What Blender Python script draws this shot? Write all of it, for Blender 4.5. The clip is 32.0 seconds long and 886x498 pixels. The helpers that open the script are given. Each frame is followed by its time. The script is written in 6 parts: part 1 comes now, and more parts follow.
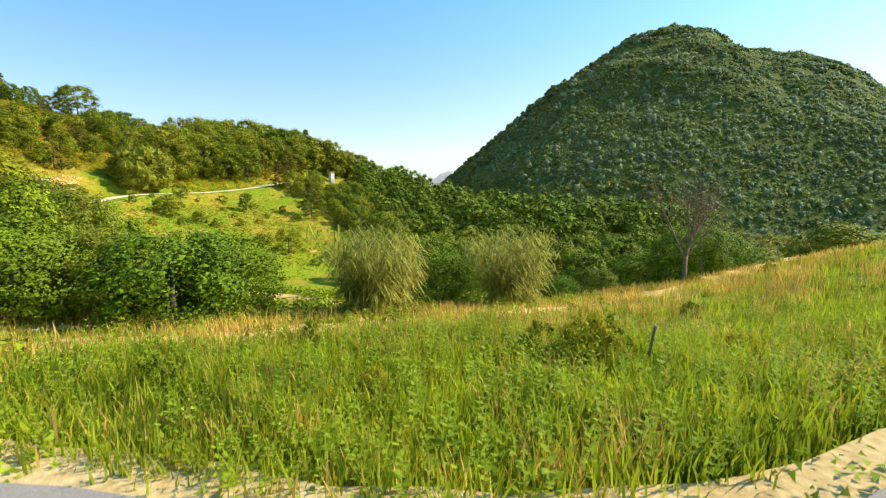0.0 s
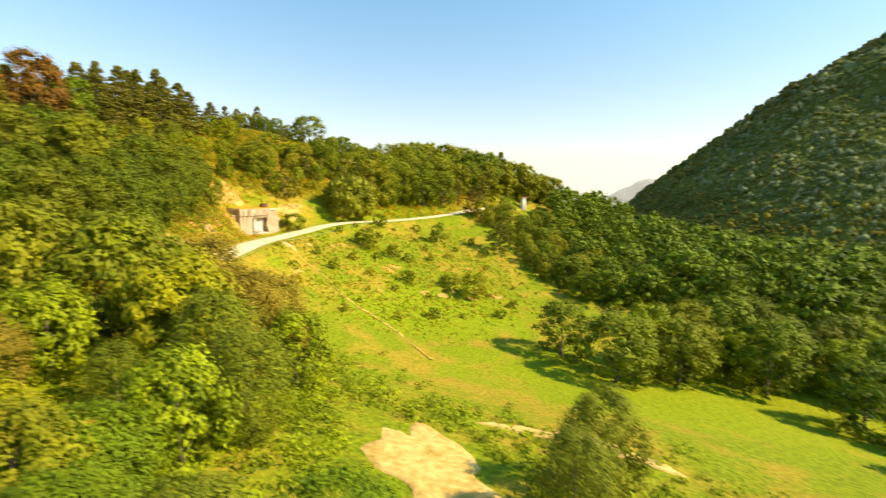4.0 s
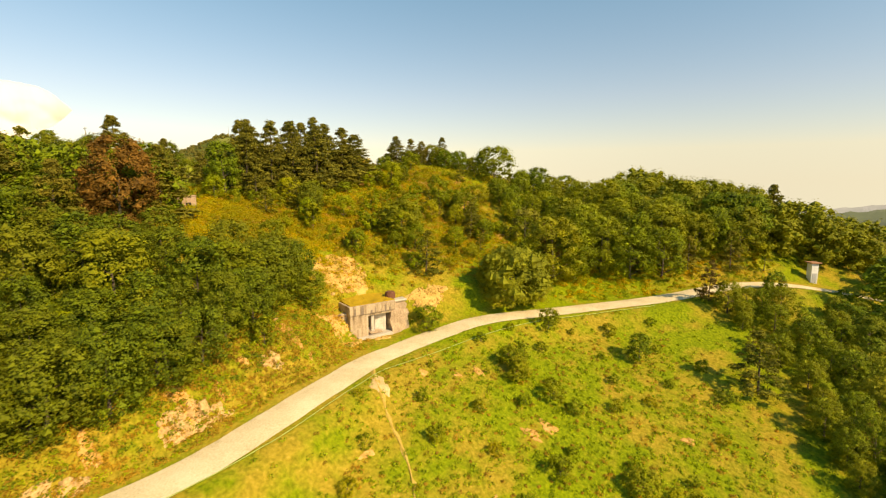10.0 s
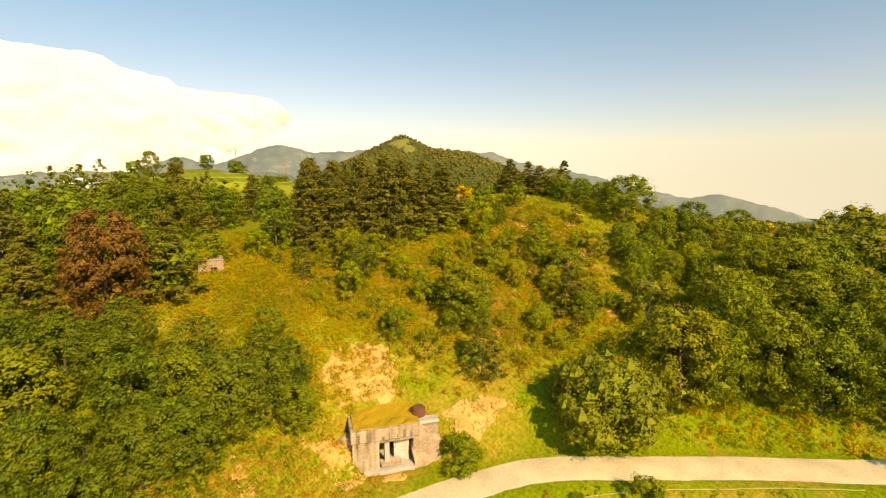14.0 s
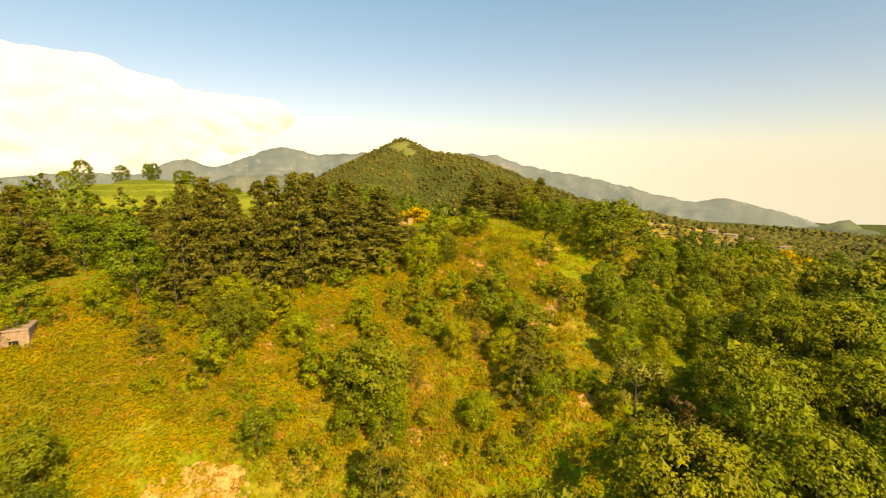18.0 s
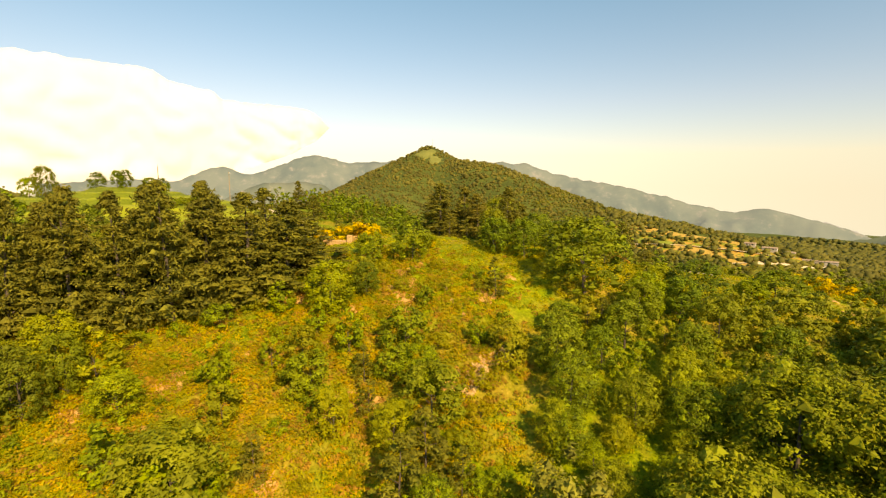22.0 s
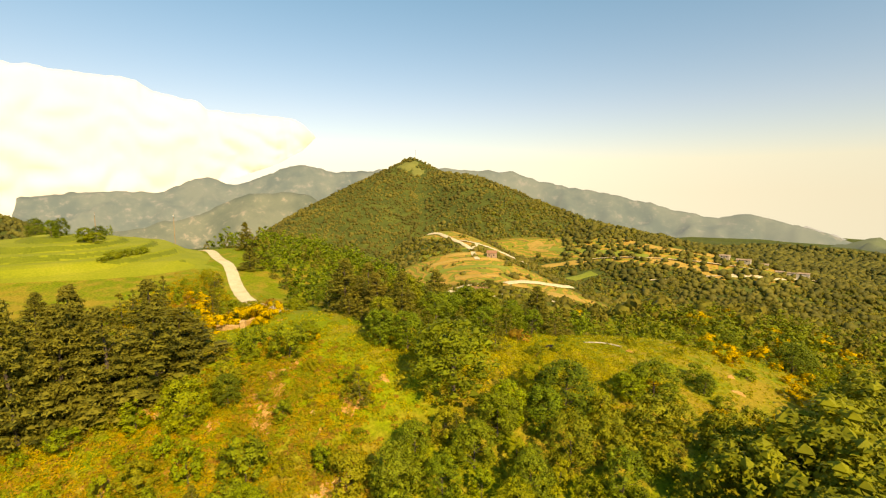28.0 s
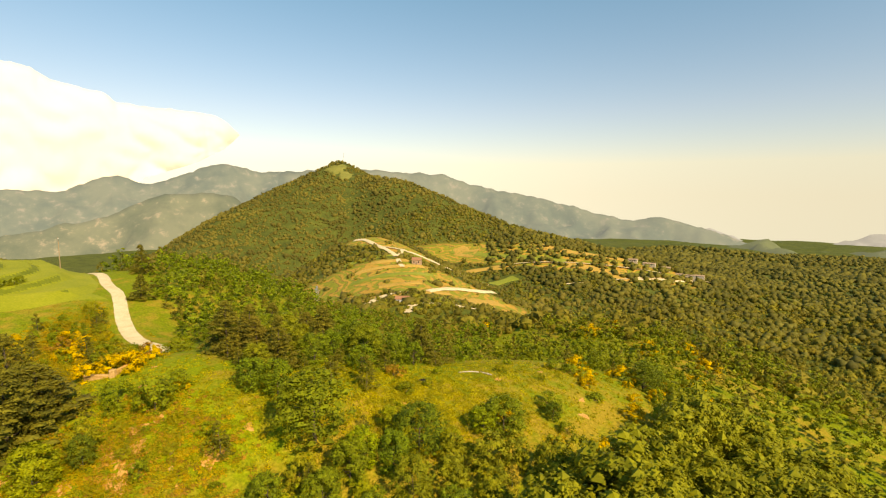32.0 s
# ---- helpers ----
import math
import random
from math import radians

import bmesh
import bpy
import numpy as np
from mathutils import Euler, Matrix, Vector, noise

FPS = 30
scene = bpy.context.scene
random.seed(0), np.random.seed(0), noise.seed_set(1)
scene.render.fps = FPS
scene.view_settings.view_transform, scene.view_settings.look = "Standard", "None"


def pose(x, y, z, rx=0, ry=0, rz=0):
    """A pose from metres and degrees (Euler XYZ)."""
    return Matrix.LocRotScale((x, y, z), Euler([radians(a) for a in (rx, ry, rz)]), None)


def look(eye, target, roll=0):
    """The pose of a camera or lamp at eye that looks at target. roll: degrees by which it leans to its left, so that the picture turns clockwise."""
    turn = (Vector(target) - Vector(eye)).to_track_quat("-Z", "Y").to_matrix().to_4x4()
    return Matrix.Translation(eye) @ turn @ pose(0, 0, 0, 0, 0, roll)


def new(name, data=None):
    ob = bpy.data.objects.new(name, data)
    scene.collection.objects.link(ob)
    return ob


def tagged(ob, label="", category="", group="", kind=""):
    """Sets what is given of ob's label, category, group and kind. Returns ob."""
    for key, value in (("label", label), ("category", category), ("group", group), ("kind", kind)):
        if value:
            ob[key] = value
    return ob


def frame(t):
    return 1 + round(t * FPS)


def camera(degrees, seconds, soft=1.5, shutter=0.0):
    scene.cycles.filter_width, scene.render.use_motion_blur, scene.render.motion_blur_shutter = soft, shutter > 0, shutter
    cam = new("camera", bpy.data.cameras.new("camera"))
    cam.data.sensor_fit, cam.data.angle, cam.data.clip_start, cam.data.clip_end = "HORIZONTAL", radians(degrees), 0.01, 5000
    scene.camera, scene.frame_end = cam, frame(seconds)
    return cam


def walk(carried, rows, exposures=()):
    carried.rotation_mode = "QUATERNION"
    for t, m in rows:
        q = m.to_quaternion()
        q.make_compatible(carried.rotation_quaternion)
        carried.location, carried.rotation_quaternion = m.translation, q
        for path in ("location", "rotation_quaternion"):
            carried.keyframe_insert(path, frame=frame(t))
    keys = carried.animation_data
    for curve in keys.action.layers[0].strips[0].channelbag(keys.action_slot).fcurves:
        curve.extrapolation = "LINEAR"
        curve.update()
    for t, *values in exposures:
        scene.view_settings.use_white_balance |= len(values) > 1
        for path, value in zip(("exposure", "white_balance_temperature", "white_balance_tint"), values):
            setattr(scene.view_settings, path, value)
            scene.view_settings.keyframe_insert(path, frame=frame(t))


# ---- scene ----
# The camera and its flight: seconds, place, yaw to the left of +y, pitch, roll
cam = camera(85.4, 32.0, soft=1.2, shutter=0.4)
PATH = [
    (0, -1.61, -0.70, 5.12, -17.96, -7.81, -1.12),
    (0.5, -1.49, -0.50, 5.65, -18.98, -7.75, -1.09),
    (1, -1.24, 0.20, 6.32, -20.05, -7.82, -1.10),
    (1.5, -1.04, 1.05, 7.03, -20.89, -7.84, -1.02),
    (2, -0.80, 2.24, 7.70, -21.28, -7.82, -0.84),
    (2.5, -0.46, 3.54, 8.46, -21.41, -7.74, -0.64),
    (3, -0.63, 4.22, 9.35, -17.54, -7.48, -0.39),
    (3.5, -0.91, 5.59, 9.66, -6.84, -7.03, 0.32),
    (4, -1.53, 6.34, 10.13, 3.87, -7.26, 0.90),
    (4.5, -3.24, 5.82, 12.01, 9.50, -8.10, 1.16),
    (6.5, -1.87, 17.94, 13.45, 26.92, -7.31, 0.70),
    (7, -1.75, 19.99, 14.38, 28.46, -7.54, 0.51),
    (7.5, -1.79, 21.99, 15.29, 29.34, -7.65, 0.50),
    (8, -1.88, 24.18, 16.13, 29.86, -7.70, 0.45),
    (8.5, -1.70, 26.47, 16.94, 30.34, -7.73, 0.36),
    (9, -1.23, 28.76, 17.81, 30.84, -7.78, 0.26),
    (9.5, -0.51, 31.06, 18.91, 31.35, -8.07, 0.17),
    (10, -0.01, 33.73, 19.70, 31.80, -8.08, -0.02),
    (10.5, 0.43, 36.14, 20.65, 32.78, -8.15, 0.04),
    (11, 0.40, 38.17, 21.84, 33.72, -8.38, 0.20),
    (11.5, 0.20, 40.38, 23.10, 34.34, -8.83, 0.17),
    (12, -0.20, 42.54, 24.27, 35.28, -9.28, 0.23),
    (12.5, -0.53, 45.42, 24.67, 40.06, -9.05, 0.43),
    (13, -0.51, 49.45, 24.71, 47.33, -8.63, -0.09),
    (13.5, -1.38, 51.78, 25.49, 50.93, -8.66, -0.15),
    (14, -2.14, 53.96, 26.32, 51.95, -8.74, -0.16),
    (14.5, -2.69, 55.63, 27.22, 49.93, -8.67, -0.05),
    (15, -3.41, 57.58, 28.08, 48.87, -8.73, -0.25),
    (15.5, -4.31, 59.40, 28.58, 48.81, -8.58, -0.26),
    (17.5, -7.96, 66.60, 28.82, 51.46, -8.52, 0.30),
    (18, -9.29, 69.19, 28.68, 52.44, -8.47, 0.03),
    (18.5, -10.26, 71.84, 28.71, 53.05, -8.37, -0.09),
    (19, -10.98, 74.15, 28.78, 53.18, -8.24, -0.03),
    (19.5, -11.40, 76.16, 28.69, 53.36, -8.05, 0.03),
    (20, -11.75, 78.05, 28.53, 53.77, -7.96, -0.00),
    (20.5, -11.99, 79.88, 28.42, 54.34, -7.83, 0.04),
    (21, -12.15, 81.36, 28.46, 54.50, -7.66, 0.16),
    (21.5, -12.48, 82.72, 28.67, 55.03, -7.64, 0.19),
    (22, -12.77, 84.04, 28.88, 56.06, -7.53, 0.30),
    (22.5, -12.94, 85.22, 29.17, 57.06, -7.41, 0.39),
    (23, -12.98, 86.30, 29.53, 58.00, -7.24, 0.30),
    (23.5, -12.89, 87.30, 30.11, 58.33, -7.11, 0.29),
    (24, -12.80, 88.18, 30.87, 58.28, -7.10, 0.20),
    (24.5, -12.67, 89.08, 31.67, 58.03, -7.08, 0.11),
    (25, -12.29, 89.87, 32.53, 57.63, -6.98, 0.06),
    (25.5, -11.85, 90.65, 33.36, 57.24, -6.97, 0.15),
    (27.5, -8.45, 92.97, 36.73, 55.55, -6.76, -0.24),
    (28, -7.67, 93.67, 37.44, 54.78, -6.68, -0.27),
    (28.5, -7.08, 94.36, 38.07, 53.90, -6.62, -0.29),
    (29, -6.27, 95.03, 38.90, 52.89, -6.63, -0.30),
    (29.5, -5.25, 95.46, 39.80, 51.80, -6.59, -0.18),
    (30, -4.18, 95.81, 40.73, 50.70, -6.59, -0.10),
    (30.5, -3.29, 96.12, 41.49, 49.49, -6.61, 0.04),
    (31, -2.31, 96.37, 42.13, 48.63, -6.60, 0.10),
    (31.5, -1.39, 96.76, 42.58, 47.50, -6.58, 0.12),
    (32, -0.52, 97.04, 43.05, 46.75, -6.53, 0.26),
]


def aim(x, y, z, yaw, pitch, roll):
    return pose(x, y, z) @ pose(0, 0, 0, 0, 0, yaw) @ pose(0, 0, 0, 90 + pitch) @ pose(0, 0, 0, 0, 0, roll)


walk(cam, [(r[0], aim(*r[1:])) for r in PATH],
     exposures=[(0, 0.58, 6500, 4), (1.0, 0.75, 7700, 6), (2.5, 0.72, 8000, 7), (4.0, 0.70, 8200, 8), (6.5, 0.45, 8600, 10), (9, 0.26, 9400, 13), (13, 0.20, 10000, 16), (20, 0.30, 10200, 16), (25, 0.28, 10100, 16), (32, 0.20, 9500, 14)])

# ---- light ----
SUN_EL, SUN_AZ = radians(38), radians(95)     # azimuth clockwise from +y
world = bpy.data.worlds.new("world")
scene.world = world
world.use_nodes = True
wn, wl = world.node_tree.nodes, world.node_tree.links
sky = wn.new("ShaderNodeTexSky")
sky.sky_type = "NISHITA"
sky.sun_disc = False
sky.sun_elevation, sky.sun_rotation = SUN_EL, SUN_AZ
sky.altitude, sky.air_density, sky.dust_density, sky.ozone_density = 600, 1.15, 0.8, 3.5
tc, lift = wn.new("ShaderNodeTexCoord"), wn.new("ShaderNodeVectorMath")
lift.operation = "MAXIMUM"
lift.inputs[1].default_value = (-2, -2, 0.06)
wl.new(tc.outputs["Generated"], lift.inputs[0])
wl.new(lift.outputs[0], sky.inputs["Vector"])
# warm haze low down, clearer blue above
part_z, band, tone = wn.new("ShaderNodeSeparateXYZ"), wn.new("ShaderNodeValToRGB"), wn.new("ShaderNodeMix")
wl.new(tc.outputs["Generated"], part_z.inputs[0])
wl.new(part_z.outputs[2], band.inputs[0])
for k_, (p_, c_) in enumerate([(0.0, (1.02, 0.88, 0.84)), (0.16, (0.98, 0.96, 1.0)), (0.45, (0.66, 1.12, 1.18))]):
    e_ = band.color_ramp.elements[k_] if k_ < 2 else band.color_ramp.elements.new(p_)
    e_.position, e_.color = p_, (*c_, 1)
tone.data_type, tone.blend_type = "RGBA", "MULTIPLY"
tone.inputs[0].default_value = 1.0
wl.new(sky.outputs[0], tone.inputs[6])
wl.new(band.outputs[0], tone.inputs[7])
wl.new(tone.outputs[2], wn["Background"].inputs["Color"])
wn["Background"].inputs["Strength"].default_value = 0.15
sun_dir = Vector((math.sin(SUN_AZ) * math.cos(SUN_EL), math.cos(SUN_AZ) * math.cos(SUN_EL), math.sin(SUN_EL)))
sun = new("sun", bpy.data.lights.new("sun", "SUN"))
sun.data.energy, sun.data.angle, sun.data.color = 5.0, radians(0.5), (1.0, 0.91, 0.75)
sun.matrix_world = look(Vector((0, 0, 200)), Vector((0, 0, 200)) - sun_dir)


# ---- materials ----
def material(name, rough=0.9, spec=0.2):
    m = bpy.data.materials.new(name)
    m.use_nodes = True
    b = m.node_tree.nodes["Principled BSDF"]
    b.inputs["Roughness"].default_value = rough
    b.inputs["Specular IOR Level"].default_value = spec
    return m, m.node_tree.nodes, m.node_tree.links, b


def ramp(nodes, stops):
    r = nodes.new("ShaderNodeValToRGB")
    e = r.color_ramp.elements
    while len(e) < len(stops):
        e.new(0.5)
    for k, (p, c) in zip(e, stops):
        k.position, k.color = p, (*c, 1)
    return r


def noise_tex(nodes, links, scale, detail=4, coord="Object", rough=0.55):
    t, n = nodes.new("ShaderNodeTexCoord"), nodes.new("ShaderNodeTexNoise")
    n.inputs["Scale"].default_value, n.inputs["Detail"].default_value, n.inputs["Roughness"].default_value = scale, detail, rough
    links.new(t.outputs[coord], n.inputs["Vector"])
    return n


def mix(nodes, links, fac, a, b, mode="MIX"):
    n = nodes.new("ShaderNodeMix")
    n.data_type, n.blend_type = "RGBA", mode
    for s, v in ((0, fac), (6, a), (7, b)):
        if isinstance(v, (int, float)):
            n.inputs[s].default_value = v
        elif isinstance(v, tuple):
            n.inputs[s].default_value = (*v, 1)
        else:
            links.new(v, n.inputs[s])
    return n.outputs[2]


def bump(nodes, links, b, height, strength, dist):
    n = nodes.new("ShaderNodeBump")
    n.inputs["Strength"].default_value, n.inputs["Distance"].default_value = strength, dist
    links.new(height, n.inputs["Height"])
    links.new(n.outputs[0], b.inputs["Normal"])


def mottled(name, stops, scale=0.6, fine=6.0, rough=0.9, depth=0.05, spec=0.2):
    """A surface with patches at two scales and a fine relief."""
    m, n, l, b = material(name, rough, spec)
    big, small = noise_tex(n, l, scale, 5), noise_tex(n, l, fine, 6)
    r = ramp(n, stops)
    add = n.new("ShaderNodeMath")
    add.operation = "MULTIPLY_ADD"
    add.inputs[1].default_value = 0.55
    l.new(small.outputs[0], add.inputs[0])
    half = n.new("ShaderNodeMath")
    half.operation = "MULTIPLY"
    half.inputs[1].default_value = 0.45
    l.new(big.outputs[0], half.inputs[0])
    l.new(half.outputs[0], add.inputs[2])
    l.new(add.outputs[0], r.inputs[0])
    l.new(r.outputs[0], b.inputs["Base Color"])
    if depth:
        bump(n, l, b, small.outputs[0], 0.7, depth)
    return m


def leafy(name, dark, light, warm, glow=0.28, patch_scale=0.55, patch_low=0.62):
    """Foliage: tint by object, by leaf and by branch, with light that passes through the leaf."""
    m, n, l, b = material(name, 0.7, 0.15)
    dark, light, warm = ((1.08 * c[0], 0.985 * c[1], c[2]) for c in (dark, light, warm))
    info, geo = n.new("ShaderNodeObjectInfo"), n.new("ShaderNodeNewGeometry")
    r = ramp(n, [(0.0, dark), (0.55, light), (1.0, light)])
    l.new(geo.outputs["Random Per Island"], r.inputs[0])
    w = n.new("ShaderNodeMath")
    w.operation = "POWER"
    w.inputs[1].default_value = 2.0
    l.new(info.outputs["Random"], w.inputs[0])
    colour = mix(n, l, w.outputs[0], r.outputs[0], warm)
    tone = ramp(n, [(0.36, (patch_low, patch_low * 1.04, patch_low * 1.08)), (0.62, (1.06, 1.04, 1.0))])
    l.new(noise_tex(n, l, patch_scale, 3).outputs[0], tone.inputs[0])
    colour = mix(n, l, 1.0, colour, tone.outputs[0], "MULTIPLY")
    l.new(colour, b.inputs["Base Color"])
    t, s = n.new("ShaderNodeBsdfTranslucent"), n.new("ShaderNodeMixShader")
    l.new(colour, t.inputs["Color"])
    s.inputs[0].default_value = glow
    l.new(b.outputs[0], s.inputs[1])
    l.new(t.outputs[0], s.inputs[2])
    l.new(s.outputs[0], n["Material Output"].inputs["Surface"])
    return m


LEAF = leafy("leaf", (0.040, 0.068, 0.004), (0.192, 0.275, 0.012), (0.24, 0.255, 0.013), 0.17)
# leaf again, darkened in colour for the shade on the hillside wood
LEAF_SHADED = leafy("leaf_shaded", (0.032, 0.056, 0.004), (0.145, 0.205, 0.010), (0.18, 0.195, 0.011), 0.15)
LEAF_MID = leafy("leaf_mid", (0.055, 0.08, 0.005), (0.245, 0.315, 0.012), (0.30, 0.295, 0.014), 0.18)
LEAF_BRIGHT = leafy("leaf_bright", (0.085, 0.13, 0.006), (0.31, 0.40, 0.014), (0.36, 0.36, 0.015), 0.22)
LEAF_GREY = leafy("leaf_grey", (0.10, 0.105, 0.012), (0.29, 0.285, 0.032), (0.31, 0.265, 0.032), 0.2)
LEAF_BROWN = leafy("leaf_brown", (0.16, 0.13, 0.014), (0.34, 0.275, 0.03), (0.35, 0.26, 0.03), 0.3, 0.9, 0.75)
LEAF_OLIVE = leafy("leaf_olive", (0.08, 0.11, 0.008), (0.225, 0.275, 0.018), (0.25, 0.265, 0.018), 0.25, 0.9, 0.72)
LEAF_PINE = leafy("needle", (0.058, 0.066, 0.008), (0.215, 0.208, 0.021), (0.225, 0.195, 0.022), 0.17)
NEEDLE_YOUNG = leafy("young_needle", (0.07, 0.082, 0.008), (0.235, 0.235, 0.02), (0.25, 0.225, 0.022), 0.2)
LEAF_FRESH = leafy("leaf_fresh", (0.040, 0.085, 0.005), (0.185, 0.30, 0.012), (0.20, 0.285, 0.012), 0.2)
LEAF_RUST = leafy("leaf_rust", (0.12, 0.062, 0.010), (0.30, 0.155, 0.024), (0.24, 0.14, 0.025), 0.25)
LEAF_DRY = leafy("leaf_dry", (0.32, 0.19, 0.016), (0.48, 0.30, 0.03), (0.48, 0.27, 0.035), 0.3, 0.2)
SCRUB_LEAF = leafy("scrub_leaf", (0.38, 0.275, 0.012), (0.56, 0.405, 0.018), (0.57, 0.375, 0.018), 0.36, 0.16, 0.7)
SCRUB_OLIVE = leafy("scrub_olive", (0.27, 0.26, 0.011), (0.43, 0.40, 0.017), (0.47, 0.38, 0.017), 0.36, 0.16, 0.7)
BROOM = leafy("broom_flower", (0.20, 0.21, 0.012), (0.78, 0.53, 0.012), (0.7, 0.50, 0.015), 0.3)
GRASS = leafy("grass_blade", (0.155, 0.235, 0.010), (0.45, 0.57, 0.03), (0.40, 0.45, 0.022), 0.45, 0.7)
GRASS_PALE = leafy("pale_grass_blade", (0.25, 0.25, 0.010), (0.58, 0.55, 0.028), (0.54, 0.48, 0.022), 0.45, 0.7)
WEED = leafy("weed_leaf", (0.095, 0.17, 0.010), (0.31, 0.45, 0.03), (0.33, 0.41, 0.022), 0.38, 0.8)
STRAW = leafy("straw_blade", (0.44, 0.30, 0.05), (0.76, 0.55, 0.13), (0.64, 0.45, 0.09), 0.38)
REED = leafy("reed_blade", (0.15, 0.19, 0.018), (0.47, 0.48, 0.08), (0.58, 0.52, 0.12), 0.4)
FOREST = leafy("far_foliage", (0.15, 0.155, 0.022), (0.25, 0.25, 0.03), (0.27, 0.24, 0.032), 0.4, 0.03)
FOREST_LIGHT = leafy("light_far_foliage", (0.175, 0.19, 0.022), (0.31, 0.315, 0.034), (0.33, 0.295, 0.036), 0.4, 0.03)
# haze on the east mountain is mixed into these two bluish foliage colours
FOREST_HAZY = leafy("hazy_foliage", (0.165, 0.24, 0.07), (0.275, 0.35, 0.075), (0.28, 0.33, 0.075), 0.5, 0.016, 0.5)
FOREST_HAZIER = leafy("hazier_foliage", (0.20, 0.30, 0.16), (0.28, 0.38, 0.18), (0.28, 0.36, 0.18), 0.5, 0.016, 0.7)
FOREST_PEAK = leafy("peak_foliage", (0.15, 0.152, 0.032), (0.22, 0.22, 0.04), (0.235, 0.215, 0.04), 0.38, 0.02, 0.62)
BARK = mottled("bark", [(0.3, (0.05, 0.035, 0.02)), (0.7, (0.16, 0.12, 0.08))], 3, 18)
BARK_GREY = mottled("bark_grey", [(0.3, (0.10, 0.08, 0.06)), (0.7, (0.24, 0.20, 0.16))], 3, 18)
GRAVEL = mottled("gravel", [(0.3, (0.48, 0.36, 0.18)), (0.5, (0.72, 0.56, 0.32)), (0.7, (0.82, 0.68, 0.43))], 0.5, 9, depth=0.03)
ASPHALT = mottled("asphalt", [(0.3, (0.22, 0.18, 0.15)), (0.7, (0.36, 0.30, 0.26))], 0.8, 40, depth=0.01)
CONCRETE = mottled("concrete", [(0.28, (0.20, 0.13, 0.075)), (0.5, (0.43, 0.30, 0.18)), (0.72, (0.58, 0.43, 0.28))], 0.9, 7, depth=0.03)
CONCRETE_PALE = mottled("concrete_pale", [(0.3, (0.36, 0.30, 0.22)), (0.7, (0.62, 0.54, 0.42))], 1.2, 9, depth=0.02)
ROCK = mottled("rock", [(0.28, (0.34, 0.18, 0.05)), (0.5, (0.56, 0.34, 0.13)), (0.72, (0.68, 0.47, 0.22))], 0.7, 6, depth=0.06)
SCREE = mottled("scree", [(0.3, (0.38, 0.20, 0.045)), (0.5, (0.58, 0.34, 0.09)), (0.7, (0.74, 0.48, 0.17))], 0.9, 8, depth=0.05)
RUST = mottled("rusty_steel", [(0.3, (0.10, 0.035, 0.02)), (0.7, (0.26, 0.11, 0.06))], 2, 14, 0.7)
WHITEWASH = mottled("whitewash", [(0.3, (0.62, 0.60, 0.54)), (0.7, (0.82, 0.80, 0.74))], 1.0, 7, depth=0.01)
TILE = mottled("roof_tile", [(0.3, (0.28, 0.12, 0.06)), (0.7, (0.46, 0.24, 0.13))], 1.0, 9)
# near black for charred wood, and for shade painted into openings
DARK = mottled("dark_void", [(0.3, (0.015, 0.013, 0.012)), (0.7, (0.03, 0.027, 0.025))], 1, 5)
HOSE = mottled("hose_plastic", [(0.3, (0.30, 0.37, 0.08)), (0.7, (0.44, 0.49, 0.15))], 1, 5, 0.5)
WOOD = mottled("weathered_wood", [(0.3, (0.12, 0.09, 0.06)), (0.7, (0.26, 0.20, 0.14))], 4, 20)
STEEL = mottled("painted_steel", [(0.3, (0.35, 0.35, 0.34)), (0.7, (0.5, 0.5, 0.48))], 2, 12, 0.5)


# ---- ground ----
LANDFORMS = [(-48, 119, 20, 11.1), (-9, 52, 20, -5.6), (28, 46, 20, -4.7), (4, 126, 20, 12.1),
             (-40, 162, 20, 9.9), (-60, 82, 20, 1.1), (60, -20, 20, 5.0), (-40, -20, 20, -7.0), (-60, 15, 20, -6.0),
             (-48, 55, 20, 6.4), (-111, 119, 30, 3.6), (-44, 208, 45, 7.4), (40, 140, 20, 3.6), (-10, -4, 20, -3.2),
             (60, 40, 20, -3.5), (-184, 245, 40, -26), (-67, 108, 20, 4.6), (-31, 41, 20, -4.0), (-31.3, 71, 5.5, -3.6), (27, 7, 8, 2.2),
             (-72, 68, 18, 2.0), (82, 102, 28, 7.0), (-16, 145, 18, 2.5),
             (25, 14, 6, 1.2), (-125, 195, 34, -13), (-75, 190, 22, -6), (9.5, 118, 5, -1.8)]
# the gravel road, the dirt track and the upper road, as x, y along the way
ROAD = [(-27, 13.6), (-30, 17.5), (-30.6, 23), (-29.5, 30), (-28.3, 38), (-27, 46), (-27, 53), (-27.6, 60), (-28.6, 68.5), (-25.6, 78.6), (-20.5, 85.5), (-14.5, 93), (-7, 100), (-2, 105), (6, 112), (16, 117), (28, 120)]
UPPER = [(-170, 112), (-150, 116), (-130, 115), (-118, 115), (-102, 113), (-90, 112.3), (-80, 113.2), (-74, 113.8)]


def smooth(path, step=1.0):
    """Points at even steps along a rounded line through the given ones."""
    p = np.array(path, float)
    p = np.vstack([2 * p[0] - p[1], p, 2 * p[-1] - p[-2]])
    out = []
    for a, b, c, d in zip(p[:-3], p[1:-2], p[2:-1], p[3:]):
        n = max(2, int(np.hypot(*(c - b)[:2]) / step))
        for s in np.arange(n) / n:
            out.append(0.5 * (2 * b + (c - a) * s + (2 * a - 5 * b + 4 * c - d) * s * s + (3 * b - a - 3 * c + d) * s ** 3))
    return np.array(out + [p[-2]])


def hill(x, y, cx, cy, top, radius, power=1.2):
    d = np.hypot(x - cx, y - cy) / radius
    return top * np.clip(1 - d, 0, 1) ** power


